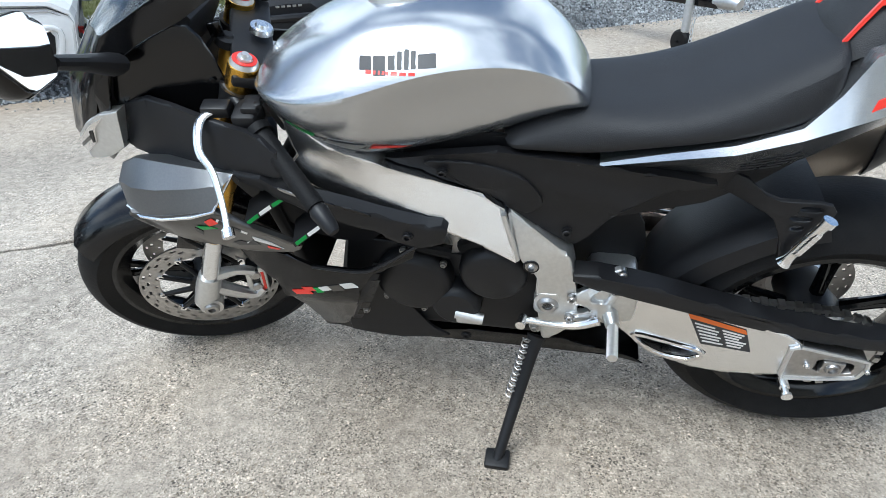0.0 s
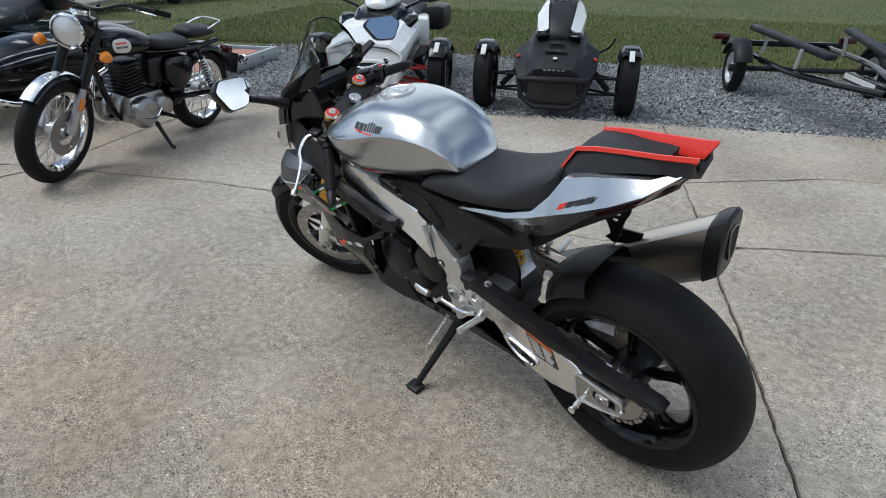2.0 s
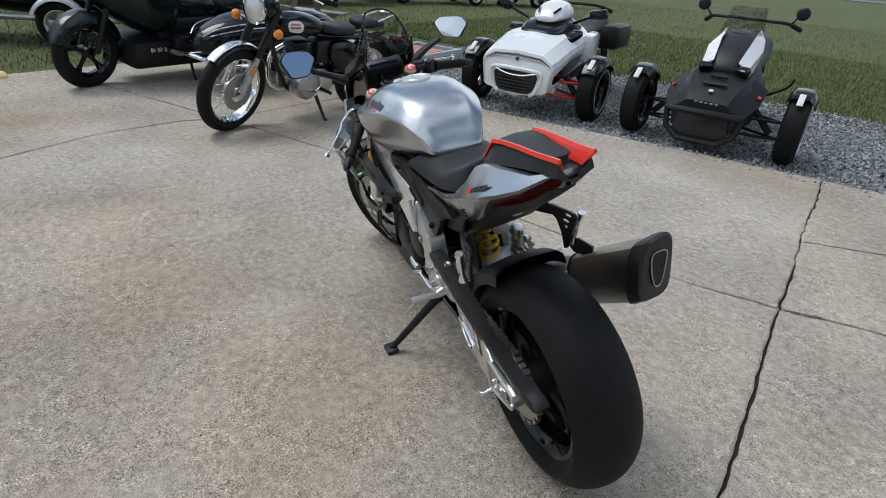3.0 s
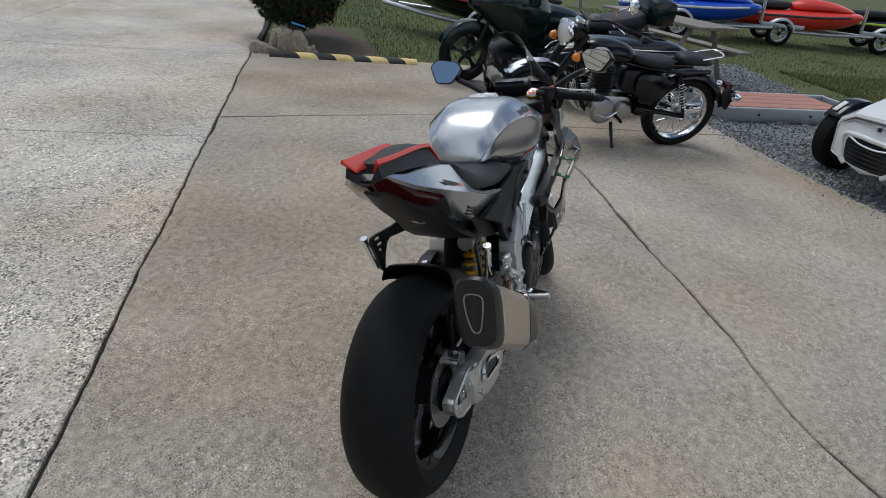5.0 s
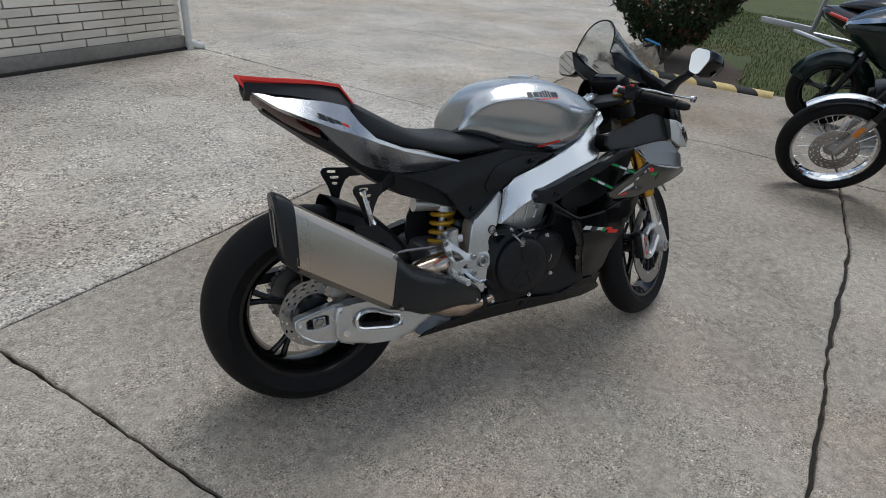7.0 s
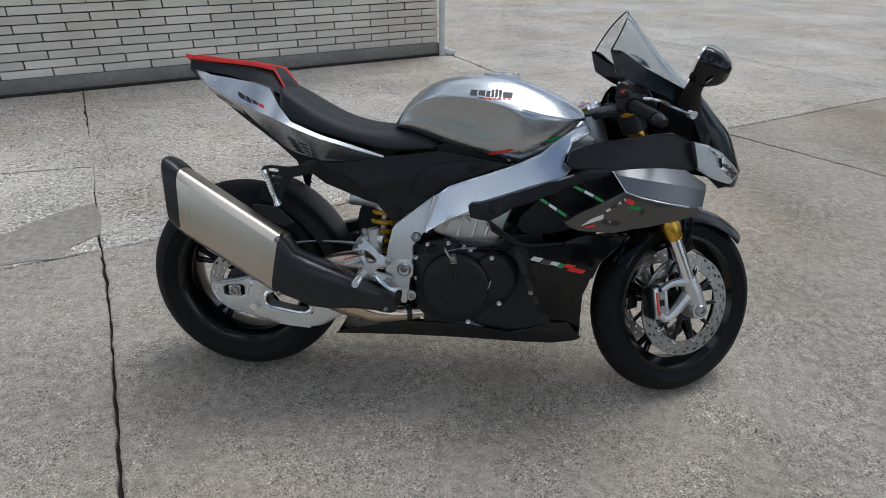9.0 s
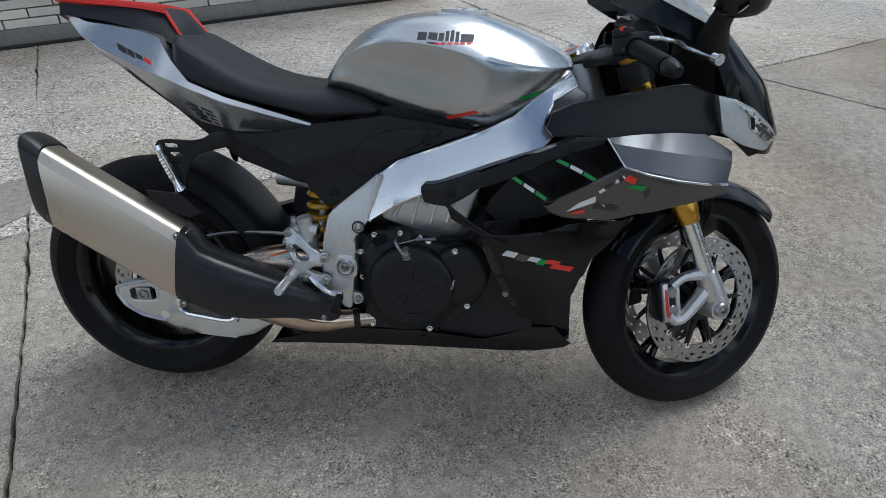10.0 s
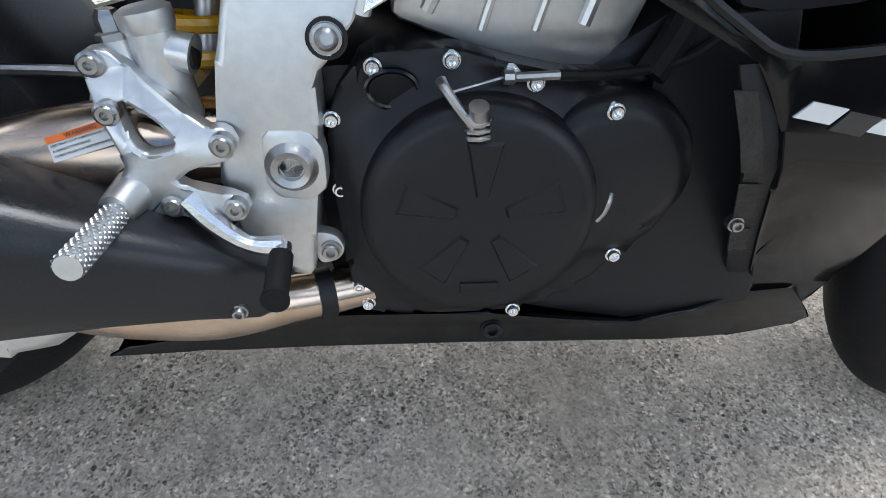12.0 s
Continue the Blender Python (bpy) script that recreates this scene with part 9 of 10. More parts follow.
        block(bm, (0.30, 0, 0.525), (0.03, 0.035, 0.010), Matrix.Rotation(0.4, 4, "Y"), 0.004)
        part("emblem", bm, M["label"], hood)
        rows = [(-0.62, [(0, 0.98), (0.12, 0.96), (0.16, 0.88), (0.20, 0.70), (0, 0.68)]), (-0.40, [(0, 0.945), (0.14, 0.93), (0.19, 0.84), (0.23, 0.68), (0, 0.66)]), (-0.12, [(0, 0.81), (0.13, 0.80), (0.18, 0.72), (0.22, 0.64), (0, 0.62)]), (0.0, [(0, 0.68), (0.09, 0.67), (0.12, 0.65), (0.15, 0.62), (0, 0.60)])]
        cowl = subdivide(part("cowl", skin(bmesh.new(), halves(rows)), M["satin"], b, "dark centre cowl", 60), 2)
        for s in (1, -1):
            bm = bmesh.new()
            skin(bm, [[Vector((x, s * y, z)) for x, y, z in r] for r in (((-0.52, 0.13, 0.965), (-0.52, 0.19, 0.89), (-0.52, 0.18, 0.84)), ((-0.30, 0.13, 0.905), (-0.30, 0.225, 0.82), (-0.30, 0.215, 0.70)), ((-0.02, 0.10, 0.730), (-0.02, 0.19, 0.69), (-0.05, 0.21, 0.60)))])
            part("white_panel", bm, M["white"], cowl, "white side panel")
            bm = bmesh.new()
            block(bm, (-0.02, s * 0.15, 0.665), (0.08, 0.11, 0.07), Matrix.Rotation(-s * 0.4, 4, "Z") @ Matrix.Rotation(0.5, 4, "Y"), 0.02)
            part("headlight", bm, M["gloss"], b)
            bm = bmesh.new()
            block(bm, (0.10, s * 0.345, 0.500), (0.05, 0.03, 0.02), Matrix.Rotation(s * -0.5, 4, "X"), 0.008)
            part("marker", bm, M["red"], b)
            bm = bmesh.new()
            tube(bm, [(-0.66, s * 0.33, 1.03), (-0.60, s * 0.38, 1.10)], 0.008, 6)
            mi = part("mirror", bm, M["satin"], b)
            part("mirror_shell", lathe(bmesh.new(), [(0.0005, 0.02), (0.04, 0.015), (0.055, 0), (0.055, -0.01), (0.0005, -0.01)], (0, 0, 0), 20, m=at(-0.60, s * 0.41, 1.13, 0, 0, -90)), M["satin"], mi)
        rings = []
        for k in range(5):
            z, x, w = 0.93 + 0.055 * k, -0.34 - 0.03 * k, 0.18 - 0.010 * k
            rings.append([Vector((x - 0.05 * (j / 3 - 1) ** 2, w * (j / 3 - 1), z)) for j in range(7)])
        bm = bmesh.new()
        skin(bm, rings, closed=False, caps=False)
        bmesh.ops.solidify(bm, geom=bm.faces[:], thickness=0.004)
        part("windscreen", bm, M["clear"], b).visible_shadow = False
        bm = bmesh.new()
        tube(bm, [(-0.55, 0.16, 0.34), (-0.46, 0.46, 0.52), (-0.44, 0.52, 0.62)], 0.011, 8, 3)
        part("lever", bm, M["satin"], b)
    bm = bmesh.new()
    up = 0.0 if spy else 0.04
    tube(bm, [(-0.80, 0.40, 0.95 + up), (-0.62, 0.30, 1.00 + up), (-0.55, 0, 1.00 + up), (-0.62, -0.30, 1.00 + up), (-0.80, -0.40, 0.95 + up)], 0.014, 10, 5)
    hb = part("handlebar", bm, M["satin"], b)
    for s in (1, -1):
        bm = bmesh.new()
        tube(bm, [(-0.68, s * 0.345, 0.985 + up), (-0.81, s * 0.405, 0.948 + up)], 0.021, 12)
        part("grip", bm, M["rubber"], hb)
    rows = [(-1.75, [(0, 0.88), (0.10, 0.87), (0.14, 0.80), (0.12, 0.70), (0, 0.68)]), (-1.45, [(0, 0.84), (0.14, 0.82), (0.18, 0.74), (0.15, 0.62), (0, 0.60)]), (-1.10, [(0, 0.74), (0.16, 0.72), (0.20, 0.64), (0.17, 0.54), (0, 0.52)]), (-0.75, [(0, 0.78), (0.14, 0.76), (0.19, 0.66), (0.17, 0.50), (0, 0.46)]), (-0.55, [(0, 0.80), (0.16, 0.76), (0.20, 0.64), (0.18, 0.48), (0, 0.44)])]
    subdivide(part("seat", skin(bmesh.new(), halves(rows)), M["vinyl"], b, "black seat", 60), 2)
    wheel_thing("rear_wheel", (-1.68, 0, 0.31), 0.31, 0.11, 0.195, 5, b, None, 0.06, wide=0.85)
    bm = bmesh.new()
    block(bm, (-0.95, 0, 0.38), (1.0, 0.42, 0.28), None, 0.08)
    part("engine_bay", bm, M["satin"], b)
    bm = bmesh.new()
    tube(bm, [(-0.9, 0.16, 0.30), (-1.68, 0.16, 0.31)], 0.03, 10)
    tube(bm, [(-0.9, -0.16, 0.30), (-1.68, -0.16, 0.31)], 0.03, 10)
    part("swingarm", bm, M["red" if spy else "satin"], b)


def ski_trailer():
    """Black single-axle watercraft trailer, empty."""
    b = thing("boat_trailer", "empty black watercraft trailer with carpeted bunks, jack down", "trailer", m=pose(1.181, -5.904, -0.035, 0, 0, 125))
    for s in (1, -1):
        wheel_thing("wheel", (0, s * 0.61, 0.255), 0.255, 0.062, 0.155, 5, b, None, 0.04, rim_mat="alloy", tyre_mat="rubber", label="small trailer wheel")
        part("mudguard", arc_guard(Vector((0, s * 0.61, 0.255)), 0.305, 0.095, 20, 160, None, 0.05), M["plastic"], b, "black plastic mudguard")
        bm = bmesh.new()
        tube(bm, [(-0.75, s * 0.42, 0.40), (0.10, s * 0.46, 0.38), (0.70, s * 0.34, 0.36), (1.30, s * 0.04, 0.38)], 0.030, 8, 5)
        part("side_rail", bm, M["gloss"], b, "black steel side rail")
        bm = bmesh.new()
        block(bm, (0.25, s * 0.33, 0.60), (1.25, 0.09, 0.06), Matrix.Rotation(-s * 0.16, 4, "Z") @ Matrix.Rotation(0.06, 4, "Y"), 0.02)
        part("bunk", bm, M["vinyl"], b, "black carpeted bunk")
        for x in (-0.15, 0.6):
            bm = bmesh.new()
            tube(bm, [(x, s * 0.36, 0.40), (x, s * 0.34, 0.58)], 0.016, 6)
            part("bunk_post", bm, M["galv"], b)
        bm = bmesh.new()
        block(bm, (-0.78, s * 0.60, 0.48), (0.05, 0.18, 0.07), None, 0.01)
        part("tail_lamp", bm, M["lens"], b)
    bm = bmesh.new()
    tube(bm, [(0, -0.55, 0.26), (0, 0.55, 0.26)], 0.028, 8)
    part("axle", bm, M["satin"], b)
    bm = bmesh.new()
    block(bm, (-0.76, 0, 0.42), (0.06, 1.2, 0.06), None, 0.005)
    part("rear_beam", bm, M["gloss"], b)
    bm = bmesh.new()
    block(bm, (1.50, 0, 0.40), (1.55, 0.075, 0.075), Matrix.Rotation(-0.02, 4, "Y"), 0.006)
    part("tongue", bm, M["gloss"], b, "black steel tongue")
    bm = bmesh.new()
    block(bm, (1.45, 0, 0.44), (0.05, 0.085, 0.075), None, 0.004)
    part("band", bm, M["orange"], b, "orange band round the tongue")
    bm = bmesh.new()
    block(bm, (0.95, -0.040, 0.395), (0.42, 0.004, 0.045), None, 0)
    part("name_plate", bm, M["label"], b, "white lettering strip with unreadable marks")
    bm = bmesh.new()
    tube(bm, [(2.22, 0, 0.42), (2.34, 0, 0.43), (2.42, 0, 0.42)], [0.045, 0.052, 0.035], 12, 3)
    block(bm, (2.30, 0, 0.47), (0.12, 0.03, 0.03), Matrix.Rotation(-0.2, 4, "Y"), 0.006)
    part("coupler", bm, M["galv"], b, "galvanised ball coupler")
    bm = bmesh.new()
    block(bm, (1.72, 0, 0.62), (0.07, 0.08, 0.46), Matrix.Rotation(-0.25, 4, "Y"), 0.006)
    wp = part("winch_post", bm, M["gloss"], b, "black winch post with yellow bow rollers")
    for s in (1, -1):
        part("bow_roller", lathe(bmesh.new(), [(0.01, -0.05), (0.045, -0.04), (0.038, 0), (0.045, 0.04), (0.01, 0.05)], (1.63, s * 0.065, 0.88), 18), M["kerb"], wp, "yellow rubber roller")
    bm = bmesh.new()
    block(bm, (1.74, 0, 0.72), (0.12, 0.13, 0.14), None, 0.02)
    part("winch", bm, M["galv"], wp)
    bm = bmesh.new()
    tube(bm, [(2.12, -0.07, 0.86), (2.12, -0.07, 0.20)], 0.030, 12)
    tube(bm, [(2.12, -0.07, 0.22), (2.12, -0.07, 0.10)], 0.024, 12)
    jk = part("jack", bm, M["galv"], b, "galvanised tongue jack with rubber wheel")
    bm = bmesh.new()
    tube(bm, [(2.12, -0.07, 0.86), (2.12, -0.07, 0.89), (2.12, -0.20, 0.92)], 0.009, 8)
    part("crank", bm, M["galv"], jk)
    part("jack_wheel", lathe(bmesh.new(), [(0.01, -0.028), (0.07, -0.028), (0.085, -0.015), (0.085, 0.015), (0.07, 0.028), (0.01, 0.028)], (2.10, -0.07, 0.125), 24), M["rubber"], jk)
    bm = bmesh.new()
    for i in range(16):
        a = i / 15
        c = Vector((2.18 + 0.05 * a, -0.10 - 0.05 * a, 0.36 - 0.32 * a - 0.08 * math.sin(a * 3.1)))
        lathe(bm, [(0.011, -0.003), (0.016, 0), (0.011, 0.003)], (0, 0, 0), 10, closed=True, m=Matrix.Translation(c) @ Matrix.Rotation(i * 1.57, 4, "Z") @ Matrix.Scale(1.5, 4, (0, 0, 1)))
    part("safety_chain", bm, M["galv"], b, "hanging safety chain", kind="stuff")
    # the frame is longer and wider than its wheels, rollers and fittings call for
    rigid = ("wheel", "mudguard", "tyre", "rim", "spoke", "bow_roller", "winch", "jack", "crank", "jack_wheel", "coupler", "safety_chain", "band", "tail_lamp")
    for ob in b.children_recursive:
        vs = ob.data.vertices
        if ob.name.split(".")[0] in rigid:
            side = 1 if sum(v.co.y for v in vs) > 0.2 * len(vs) else -1 if sum(v.co.y for v in vs) < -0.2 * len(vs) else 0
            slide = max(0.0, sum(v.co.x for v in vs) / len(vs)) * 0.34
            for v in vs:
                v.co += Vector((slide, side * 0.09, 0))
        else:
            for v in vs:
                v.co.x, v.co.y = v.co.x * (1.34 if v.co.x > 0 else 1.0), v.co.y * 1.13


def quad_bike():
    b = thing("quad_bike", "muddy dark quad bike with big knobbly tyres", "quad bike", m=pose(-0.939, -8.773, -0.035, 0, 0, 116))
    for x, r in ((0.62, 0.30), (-0.62, 0.31)):
        for s in (1, -1):
            c = Vector((x, s * 0.46, r))
            w = part("wheel", lathe(bmesh.new(), [(0.02, -0.05), (0.14, -0.06), (0.155, -0.10), (0.155, 0.10), (0.14, 0.06), (0.02, 0.05)], c, 24), M["satin"], b, "black steel wheel")
            part("tyre", lathe(bmesh.new(), [(0.15, -0.10), (0.20, -0.125), (r - 0.03, -0.115), (r, -0.08), (r, 0.08), (r - 0.03, 0.115), (0.20, 0.125), (0.15, 0.10)], c, 40), M["tread"], w, "knobbly tyre")
            bm = bmesh.new()
            for i in range(20):
                for y in (-0.075, 0.0, 0.075):
                    a = 2 * math.pi * (i + (0.5 if y == 0 else 0)) / 20
                    block(bm, (0, 0, 0), (0.030, 0.055, 0.050), Matrix.Translation(c + Vector(((r + 0.004) * math.cos(a), y, (r + 0.004) * math.sin(a)))) @ Matrix.Rotation(-a, 4, "Y"), 0)
            part("tread", bm, M["tread"], w, kind="stuff")
    rows = [(-0.95, [(0, 0.80), (0.42, 0.76), (0.46, 0.70), (0.40, 0.66), (0, 0.62)]), (-0.40, [(0, 0.84), (0.44, 0.80), (0.30, 0.66), (0.20, 0.46), (0, 0.30)]), (0.0, [(0, 0.80), (0.16, 0.76), (0.20, 0.60), (0.18, 0.40), (0, 0.26)]), (0.40, [(0, 0.92), (0.30, 0.84), (0.32, 0.70), (0.20, 0.46), (0, 0.30)]), (0.92, [(0, 0.80), (0.40, 0.74), (0.44, 0.68), (0.34, 0.60), (0, 0.50)])]
    subdivide(part("body", skin(bmesh.new(), halves(rows)), M["satin"], b, "dark muddy bodywork", 60), 1)
    bm = bmesh.new()
    for y in (-0.3, -0.1, 0.1, 0.3):
        tube(bm, [(0.45, y, 0.95), (0.95, y, 0.93)], 0.012, 6)
    for x in (0.45, 0.95):
        tube(bm, [(x, -0.38, 0.94), (x, 0.38, 0.94)], 0.014, 6)
    part("rack", bm, M["satin"], b, "black tube rack")
    for s in (1, -1):
        bm = bmesh.new()
        tube(bm, [(0.62, s * 0.14, 0.34), (0.62, s * 0.40, 0.30)], 0.03, 8)
        tube(bm, [(0.55, s * 0.20, 0.62), (0.62, s * 0.36, 0.32)], 0.03, 8)
        part("suspension", bm, M["redwood"], b)
    bm = bmesh.new()
    block(bm, (-0.25, 0, 0.88), (0.62, 0.30, 0.12), None, 0.05)
    part("seat", bm, M["vinyl"], b)
    bm = bmesh.new()
    tube(bm, [(0.10, 0.42, 1.10), (0.30, 0.20, 1.12), (0.30, -0.20, 1.12), (0.10, -0.42, 1.10)], 0.014, 8, 4)
    part("handlebar", bm, M["satin"], b)


def watercraft(m, hull_mat, deck_mat, trim, label, rail="galv"):
    """Personal watercraft on a two-wheeled trailer."""
    t = thing("trailer", "single-axle trailer carrying a personal watercraft", "trailer", "watercraft trailers", m)
    for s in (1, -1):
        wheel_thing("wheel", (-0.2, s * 0.62, 0.26), 0.26, 0.065, 0.16, 5, t, None, 0.04, rim_mat="alloy")
        part("mudguard", arc_guard(Vector((-0.2, s * 0.62, 0.26)), 0.31, 0.09, 20, 160, None, 0.05), M[rail], t)
        bm = bmesh.new()
        tube(bm, [(-1.3, s * 0.47, 0.31), (0.4, s * 0.46, 0.31), (1.9, s * 0.04, 0.36)], 0.035, 8, 5)
        part("side_rail", bm, M[rail], t)
    bm = bmesh.new()
    block(bm, (2.1, 0, 0.42), (0.9, 0.08, 0.08), None, 0.006)
    part("tongue", bm, M[rail], t)
    bm = bmesh.new()
    tube(bm, [(-0.2, -0.58, 0.27), (-0.2, 0.58, 0.27)], 0.028, 8)
    part("axle", bm, M[rail], t)
    bm = bmesh.new()
    tube(bm, [(1.65, 0, 0.42), (1.60, 0, 0.95)], 0.035, 8)
    part("winch_post", bm, M[rail], t)
    c = thing("personal_watercraft", label, "watercraft", "watercraft on trailers", m @ Matrix.Translation((0, 0, -0.20)))
    rows = [(-1.45, [(0, 0.82), (0.40, 0.80), (0.52, 0.76), (0.48, 0.62), (0, 0.48)]), (-0.5, [(0, 0.86), (0.42, 0.84), (0.58, 0.80), (0.52, 0.60), (0, 0.42)]), (0.5, [(0, 0.98), (0.36, 0.94), (0.54, 0.84), (0.46, 0.60), (0, 0.43)]), (1.2, [(0, 1.02), (0.24, 0.98), (0.36, 0.90), (0.26, 0.74), (0, 0.58)]), (1.62, [(0, 0.98), (0.08, 0.96), (0.12, 0.92), (0.08, 0.86), (0, 0.82)])]
    hull = subdivide(part("hull", skin(bmesh.new(), halves(rows)), M[hull_mat], c, "", 60), 2)
    rows = [(0.0, [(0, 1.10), (0.18, 1.06), (0.26, 0.92), (0, 0.86)]), (0.5, [(0, 1.22), (0.22, 1.14), (0.32, 0.96), (0, 0.9)]), (1.0, [(0, 1.16), (0.20, 1.10), (0.28, 0.98), (0, 0.94)]), (1.40, [(0, 1.02), (0.08, 1.00), (0.12, 0.97), (0, 0.94)])]
    subdivide(part("deck_cowl", skin(bmesh.new(), halves(rows)), M[deck_mat], c, "", 60), 2)
    rows = [(-1.15, [(0, 1.02), (0.14, 1.0), (0.20, 0.90), (0, 0.82)]), (-0.5, [(0, 1.06), (0.15, 1.04), (0.22, 0.92), (0, 0.84)]), (0.15, [(0, 1.10), (0.12, 1.08), (0.18, 0.96), (0, 0.86)])]
    subdivide(part("seat", skin(bmesh.new(), halves(rows)), M["vinyl"], c, "", 60), 1)
    bm = bmesh.new()
    tube(bm, [(0.20, 0.36, 1.28), (0.32, 0.10, 1.28), (0.32, -0.10, 1.28), (0.20, -0.36, 1.28)], 0.016, 8, 4)
    part("handlebar", bm, M["satin"], c)
    for s in (1, -1):
        bm = bmesh.new()
        tube(bm, [(-1.40, s * 0.525, 0.765), (-0.5, s * 0.582, 0.80), (0.5, s * 0.542, 0.845), (1.2, s * 0.362, 0.905)], 0.022, 8, 4)
        part("rub_rail", bm, M[trim], hull)


def picnic_table():
    b = thing("picnic_table", "weathered grey wooden picnic table on the lawn", "table", m=pose(8.05, -0.50, -0.03, 0, 0, 226))
    for k in range(5):
        bm = bmesh.new()
        block(bm, (0, -0.30 + k * 0.15, 0.74), (1.85, 0.140, 0.038), None, 0.006)
        part("plank", bm, M["wood"], b)
    for y in (-0.68, -0.54, 0.54, 0.68):
        bm = bmesh.new()
        block(bm, (0, y, 0.44), (1.85, 0.130, 0.038), None, 0.006)
        part("bench_plank", bm, M["wood"], b)
    for x in (-0.65, 0.65):
        for s in (1, -1):
            bm = bmesh.new()
            tube(bm, [(x, s * 0.20, 0.72), (x, s * 0.62, 0.0)], 0.045, 4)
            part("leg", bm, M["wood"], b)
        bm = bmesh.new()
        block(bm, (x + 0.05, 0, 0.40), (0.04, 1.46, 0.085), None, 0.005)
        part("cross_bar", bm, M["wood"], b)


def loading_ramp():
    b = thing("loading_ramp", "low galvanised ramp with a faded red board on top", "ramp", m=Matrix.Translation((6.55, -1.95, -0.03)) @ Matrix.Rotation(radians(-57), 4, "Z"))
    bm = bmesh.new()
    block(bm, (0, -0.36, 0.075), (2.0, 0.05, 0.15), None, 0.006)
    block(bm, (0, 0.36, 0.075), (2.0, 0.05, 0.15), None, 0.006)
    for x in (-0.97, 0.97):
        block(bm, (x, 0, 0.075), (0.05, 0.70, 0.14), None, 0.006)
    part("frame", bm, M["galv"], b, "galvanised steel frame")
    for k in range(4):
        bm = bmesh.new()
        block(bm, (-0.15, -0.255 + k * 0.17, 0.145), (1.55, 0.160, 0.022), None, 0.004)
        part("board", bm, M["redwood"], b)
    for x in (-0.6, 0.1, 0.55):
        bolt("bolt", (x, -0.387, 0.08), 0.012, b, "satin", (0, -1, 0))


def wheel_stop():
    p0, p1 = lot(6.04, 0.92), lot(6.10, -0.74)
    d = (p1 - p0).normalized()
    b = thing("wheel_stop", "low rubber wheel stop striped black and yellow", "wheel stop", m=Matrix.Translation(p0) @ Matrix.Rotation(math.atan2(d.y, d.x), 4, "Z"))
    n = 8
    L = (p1 - p0).length
    for i in range(n):
        x0, x1 = L * i / n, L * (i + 1) / n
        sk = 0.13
        bm = bmesh.new()
        rings = []
        for y, z in ((-0.085, 0.0), (-0.080, 0.014), (-0.055, 0.040), (-0.02, 0.052), (0.02, 0.052), (0.055, 0.040), (0.080, 0.014), (0.085, 0.0)):
            k = sk * (0.075 - y) / 0.15
            rings.append([Vector((x0 + (k if i else 0), y, z)), Vector((x1 + (k if i < n - 1 else sk * 0.5), y, z))])
        rows = [[bm.verts.new(p) for p in r] for r in rings]
        for a, c in zip(rows, rows[1:]):
            bm.faces.new((a[0], a[1], c[1], c[0]))
        bm.faces.new((rows[0][0], rows[0][1], rows[-1][1], rows[-1][0]))
        bm.faces.new([r[0] for r in rows])
        bm.faces.new([r[1] for r in rows])
        part("block", bm, M["kerb" if i % 2 else "tar"], b)


def rocks():
    """Tall split stones leaning on one another, with low ones at the foot."""
    stones = ((6.24, 1.03, 0.13, 0.11, 0.15, 28), (6.29, 0.88, 0.085, 0.11, 0.33, 14), (6.21, 0.79, 0.062, 0.09, 0.29, 5), (6.25, 0.70, 0.066, 0.09, 0.33, -7), (6.28, 0.58, 0.105, 0.12, 0.30, -16),
              (6.23, 0.48, 0.090, 0.09, 0.15, -12), (6.16, 0.90, 0.075, 0.06, 0.12, 10))
    for i, (a, b, w, d, h, lean) in enumerate(stones):
        bm = bmesh.new()
        bmesh.ops.create_cube(bm, size=2.0)
        bmesh.ops.subdivide_edges(bm, edges=bm.edges[:], cuts=7, use_grid_fill=True)
        for v in bm.verts:
            q = v.co.copy()
            v.co = v.co.lerp(v.co.normalized() * 1.25, 0.45)
            v.co *= 1 + noise.noise(q * 1.1 + Vector((i * 7.1, 0, 0))) * 0.30 + noise.noise(q * 3.2 + Vector((i * 3.1, 5, 0))) * 0.16 + noise.noise(q * 8.0 + Vector((i, 9, 0))) * 0.05
            v.co = Vector((v.co.x * d, v.co.y * w, max(-0.25, v.co.z + 0.3) * h * 0.62))
        ob = part("rock", bm, M["rock"], None, "", 32)
        ob.matrix_basis = Matrix.Translation(lot(a, b, -0.03)) @ Matrix.Rotation(LOT, 4, "Z") @ Matrix.Rotation(radians(lean), 4, "X")
        tagged(ob, "rough tan and grey split stone leaning beside the shrub", "rock", "rocks by the shrub")
    bm = bmesh.new()
    block(bm, (0, 0, 0), (0.07, 0.17, 0.012), Matrix.Rotation(0.25, 4, "X"), 0.004)
    ob = part("plastic_scrap", bm, M["sky_blue"])
    ob.matrix_basis = Matrix.Translation(lot(6.30, 0.60, 0.318)) @ Matrix.Rotation(LOT, 4, "Z")
    tagged(ob, "bright blue plastic scrap lying on the stones", "plastic scrap")


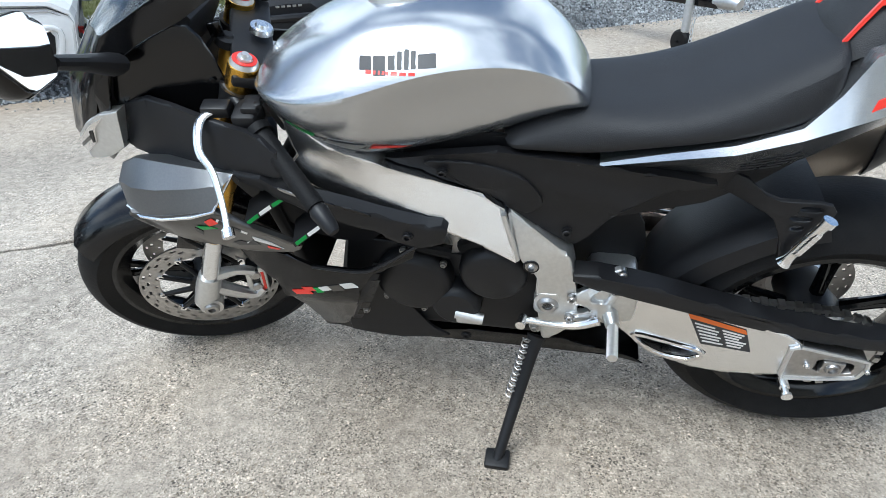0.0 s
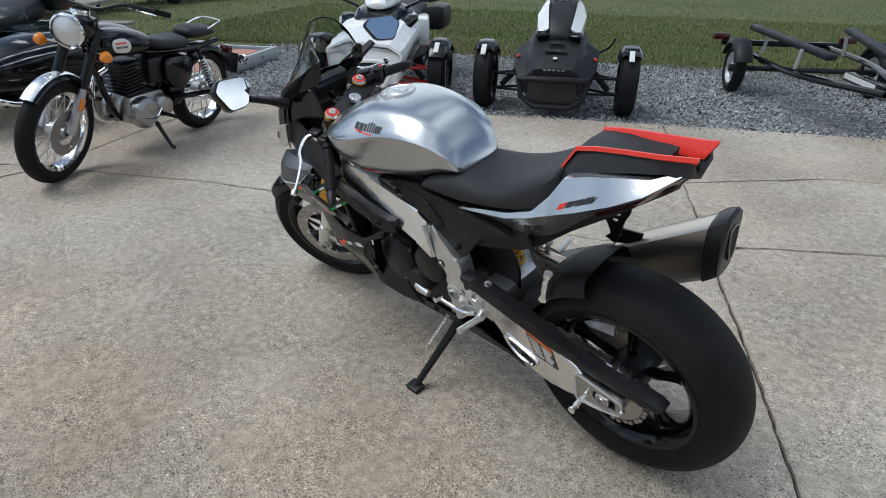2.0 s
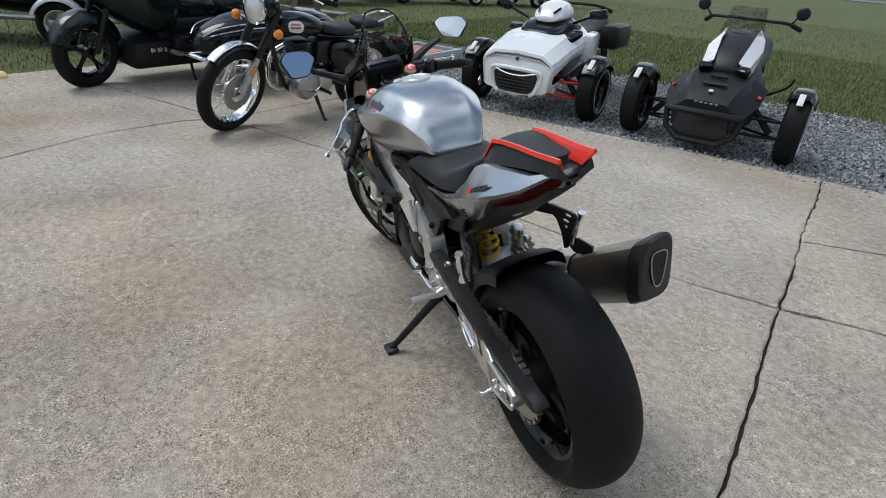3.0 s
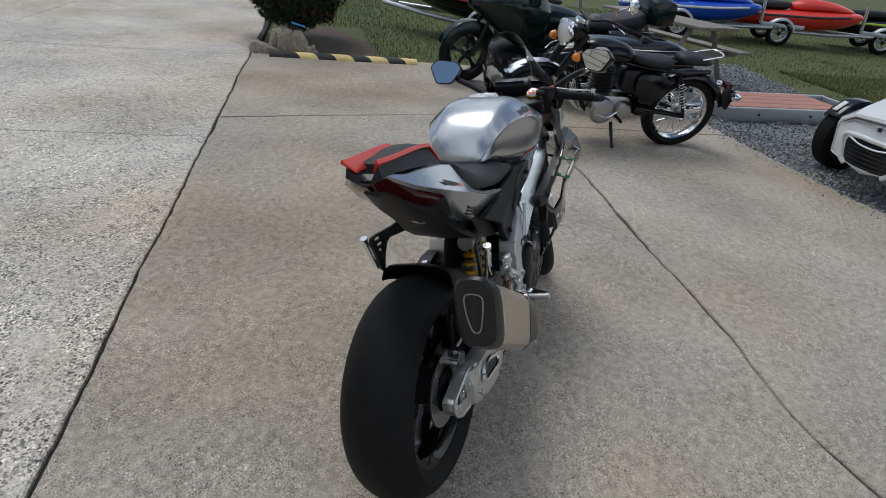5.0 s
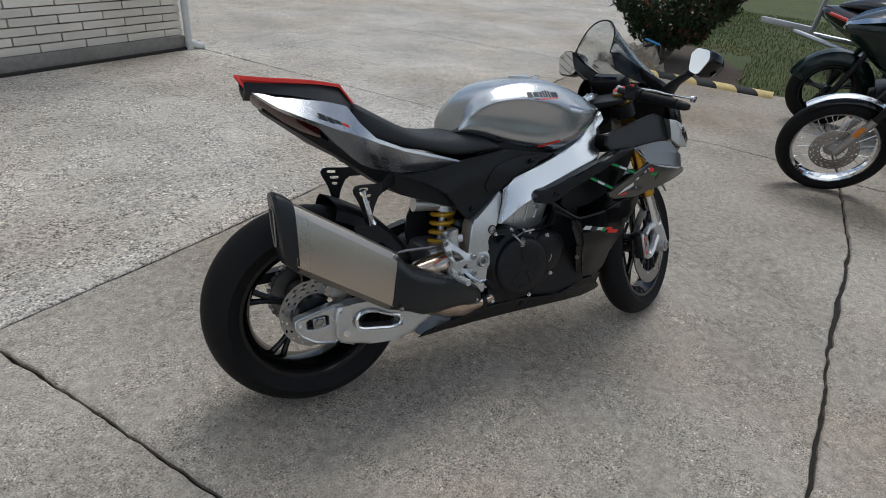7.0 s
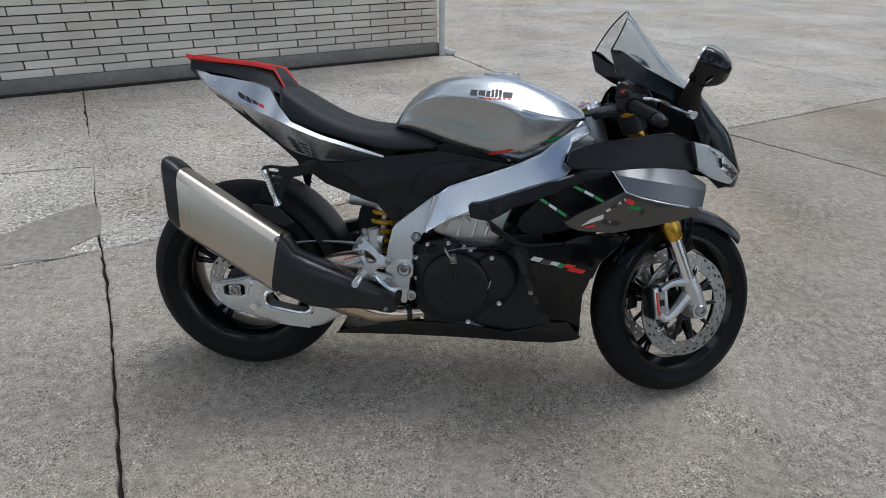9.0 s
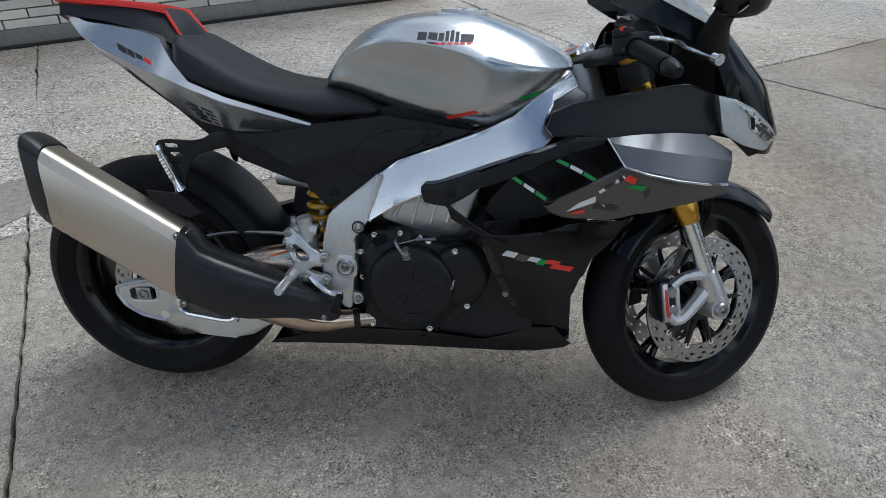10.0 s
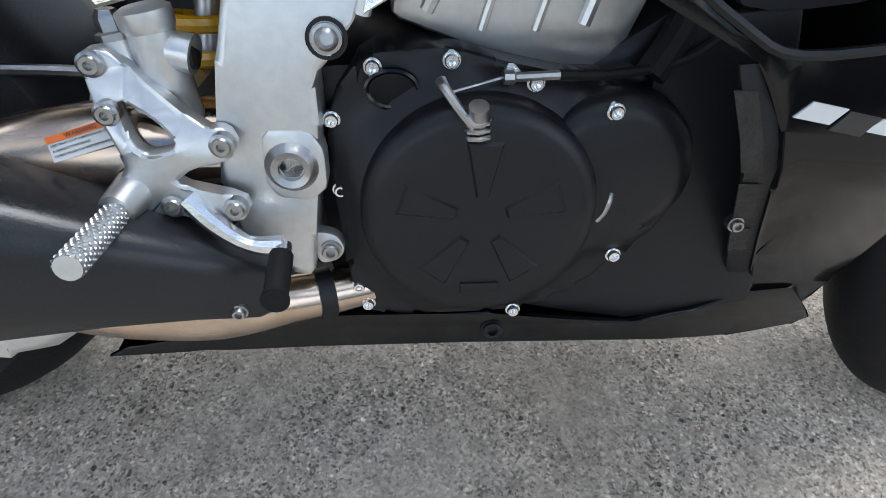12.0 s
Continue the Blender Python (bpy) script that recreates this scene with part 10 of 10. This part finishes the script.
def shrub():
    b = thing("shrub", "dense dark evergreen shrub with a rust-coloured side", "shrub", m=Matrix.Translation(lot(7.32, 0.66, -0.03)))
    rng = np.random.default_rng(3)
    bm = bmesh.new()
    for k in range(7):
        a = k * 0.9
        tube(bm, [(0.04 * math.cos(a), 0.04 * math.sin(a), 0), (0.25 * math.cos(a), 0.25 * math.sin(a), 0.5), (0.55 * math.cos(a), 0.5 * math.sin(a), 1.1)], [0.03, 0.02, 0.008], 6, 3)
    part("stem", bm, M["wood"], b)
    for name, n, mat, keep in (("crown", 15000, "leaf", lambda q: True), ("dry_leaves", 1800, "leaf_dry", lambda q: True)):
        u = rng.normal(size=(n, 3))
        u /= np.linalg.norm(u, axis=1)[:, None]
        lump = np.array([noise.noise(Vector(p) * 2.3) * 0.18 + noise.noise(Vector(p) * 6.0) * 0.08 for p in u])
        rad = (0.80 + lump) * rng.uniform(0.72, 1.05, n) ** 0.5
        p = u * rad[:, None] * np.array([0.95, 0.85, 0.85]) + np.array([0, 0, 0.88])
        if name == "dry_leaves":
            p = p[(u[:, 1] < -0.15) & (u[:, 2] < 0.2)]
        p = p[p[:, 2] > 0.06]
        n = len(p)
        d = rng.normal(size=(n, 3))
        d /= np.linalg.norm(d, axis=1)[:, None]
        e = np.cross(d, rng.normal(size=(n, 3)))
        e /= np.linalg.norm(e, axis=1)[:, None]
        L, W = rng.uniform(0.03, 0.065, n)[:, None], rng.uniform(0.008, 0.016, n)[:, None]
        verts = np.stack([p - d * L, p + e * W, p + d * L, p - e * W], 1).reshape(-1, 3)
        faces = np.arange(n * 4).reshape(-1, 4)
        me = bpy.data.meshes.new(name)
        me.from_pydata(verts.tolist(), [], faces.tolist())
        me.materials.append(M[mat])
        ob = new(name, me)
        ob.parent = b
        tagged(ob, kind="stuff")


def cone():
    b = thing("traffic_cone", "small orange traffic cone by the road", "cone", m=pose(37.8, -52.1, -0.035))
    bm = bmesh.new()
    lathe(bm, [(0.0005, 0.70), (0.03, 0.70), (0.14, 0.03), (0.18, 0.03), (0.18, 0.0)], (0, 0, 0), 20, m=at(0, 0, 0, 90))
    part("body", bm, M["orange"], b)
    bm = bmesh.new()
    lathe(bm, [(0.062, 0.52), (0.086, 0.38)], (0, 0, 0), 20, m=at(0, 0, 0, 90))
    part("band", bm, M["label"], b)


classic_bike()
sidecar()
tourer()
trike("white", pose(4.108, -2.493, -0.035, 0, 0, 123))
trike("black", pose(2.627, -3.389, -0.035, 0, 0, 121))
ski_trailer()
quad_bike()
watercraft(pose(8.20, 2.05, -0.03, 0, 0, 82), "gloss", "gloss", "red", "black personal watercraft with a red rail on a trailer")
watercraft(pose(13.3, -0.9, -0.03, 0, 0, -78), "blue", "blue", "white", "bright blue personal watercraft on a trailer")
watercraft(pose(14.4, -3.05, -0.03, 0, 0, -82), "red", "red", "decal", "red personal watercraft on a trailer")
watercraft(pose(15.6, -5.4, -0.03, 0, 0, -85), "gloss", "lime", "lime", "black and lime personal watercraft on a trailer")
watercraft(pose(15.8, -7.7, -0.03, 0, 0, -85), "blue", "gloss", "decal", "blue and black personal watercraft on a trailer")
watercraft(pose(16.0, -9.9, -0.03, 0, 0, -85), "gloss", "gloss", "decal", "black personal watercraft on a trailer")
picnic_table()
loading_ramp()
wheel_stop()
rocks()
shrub()
cone()
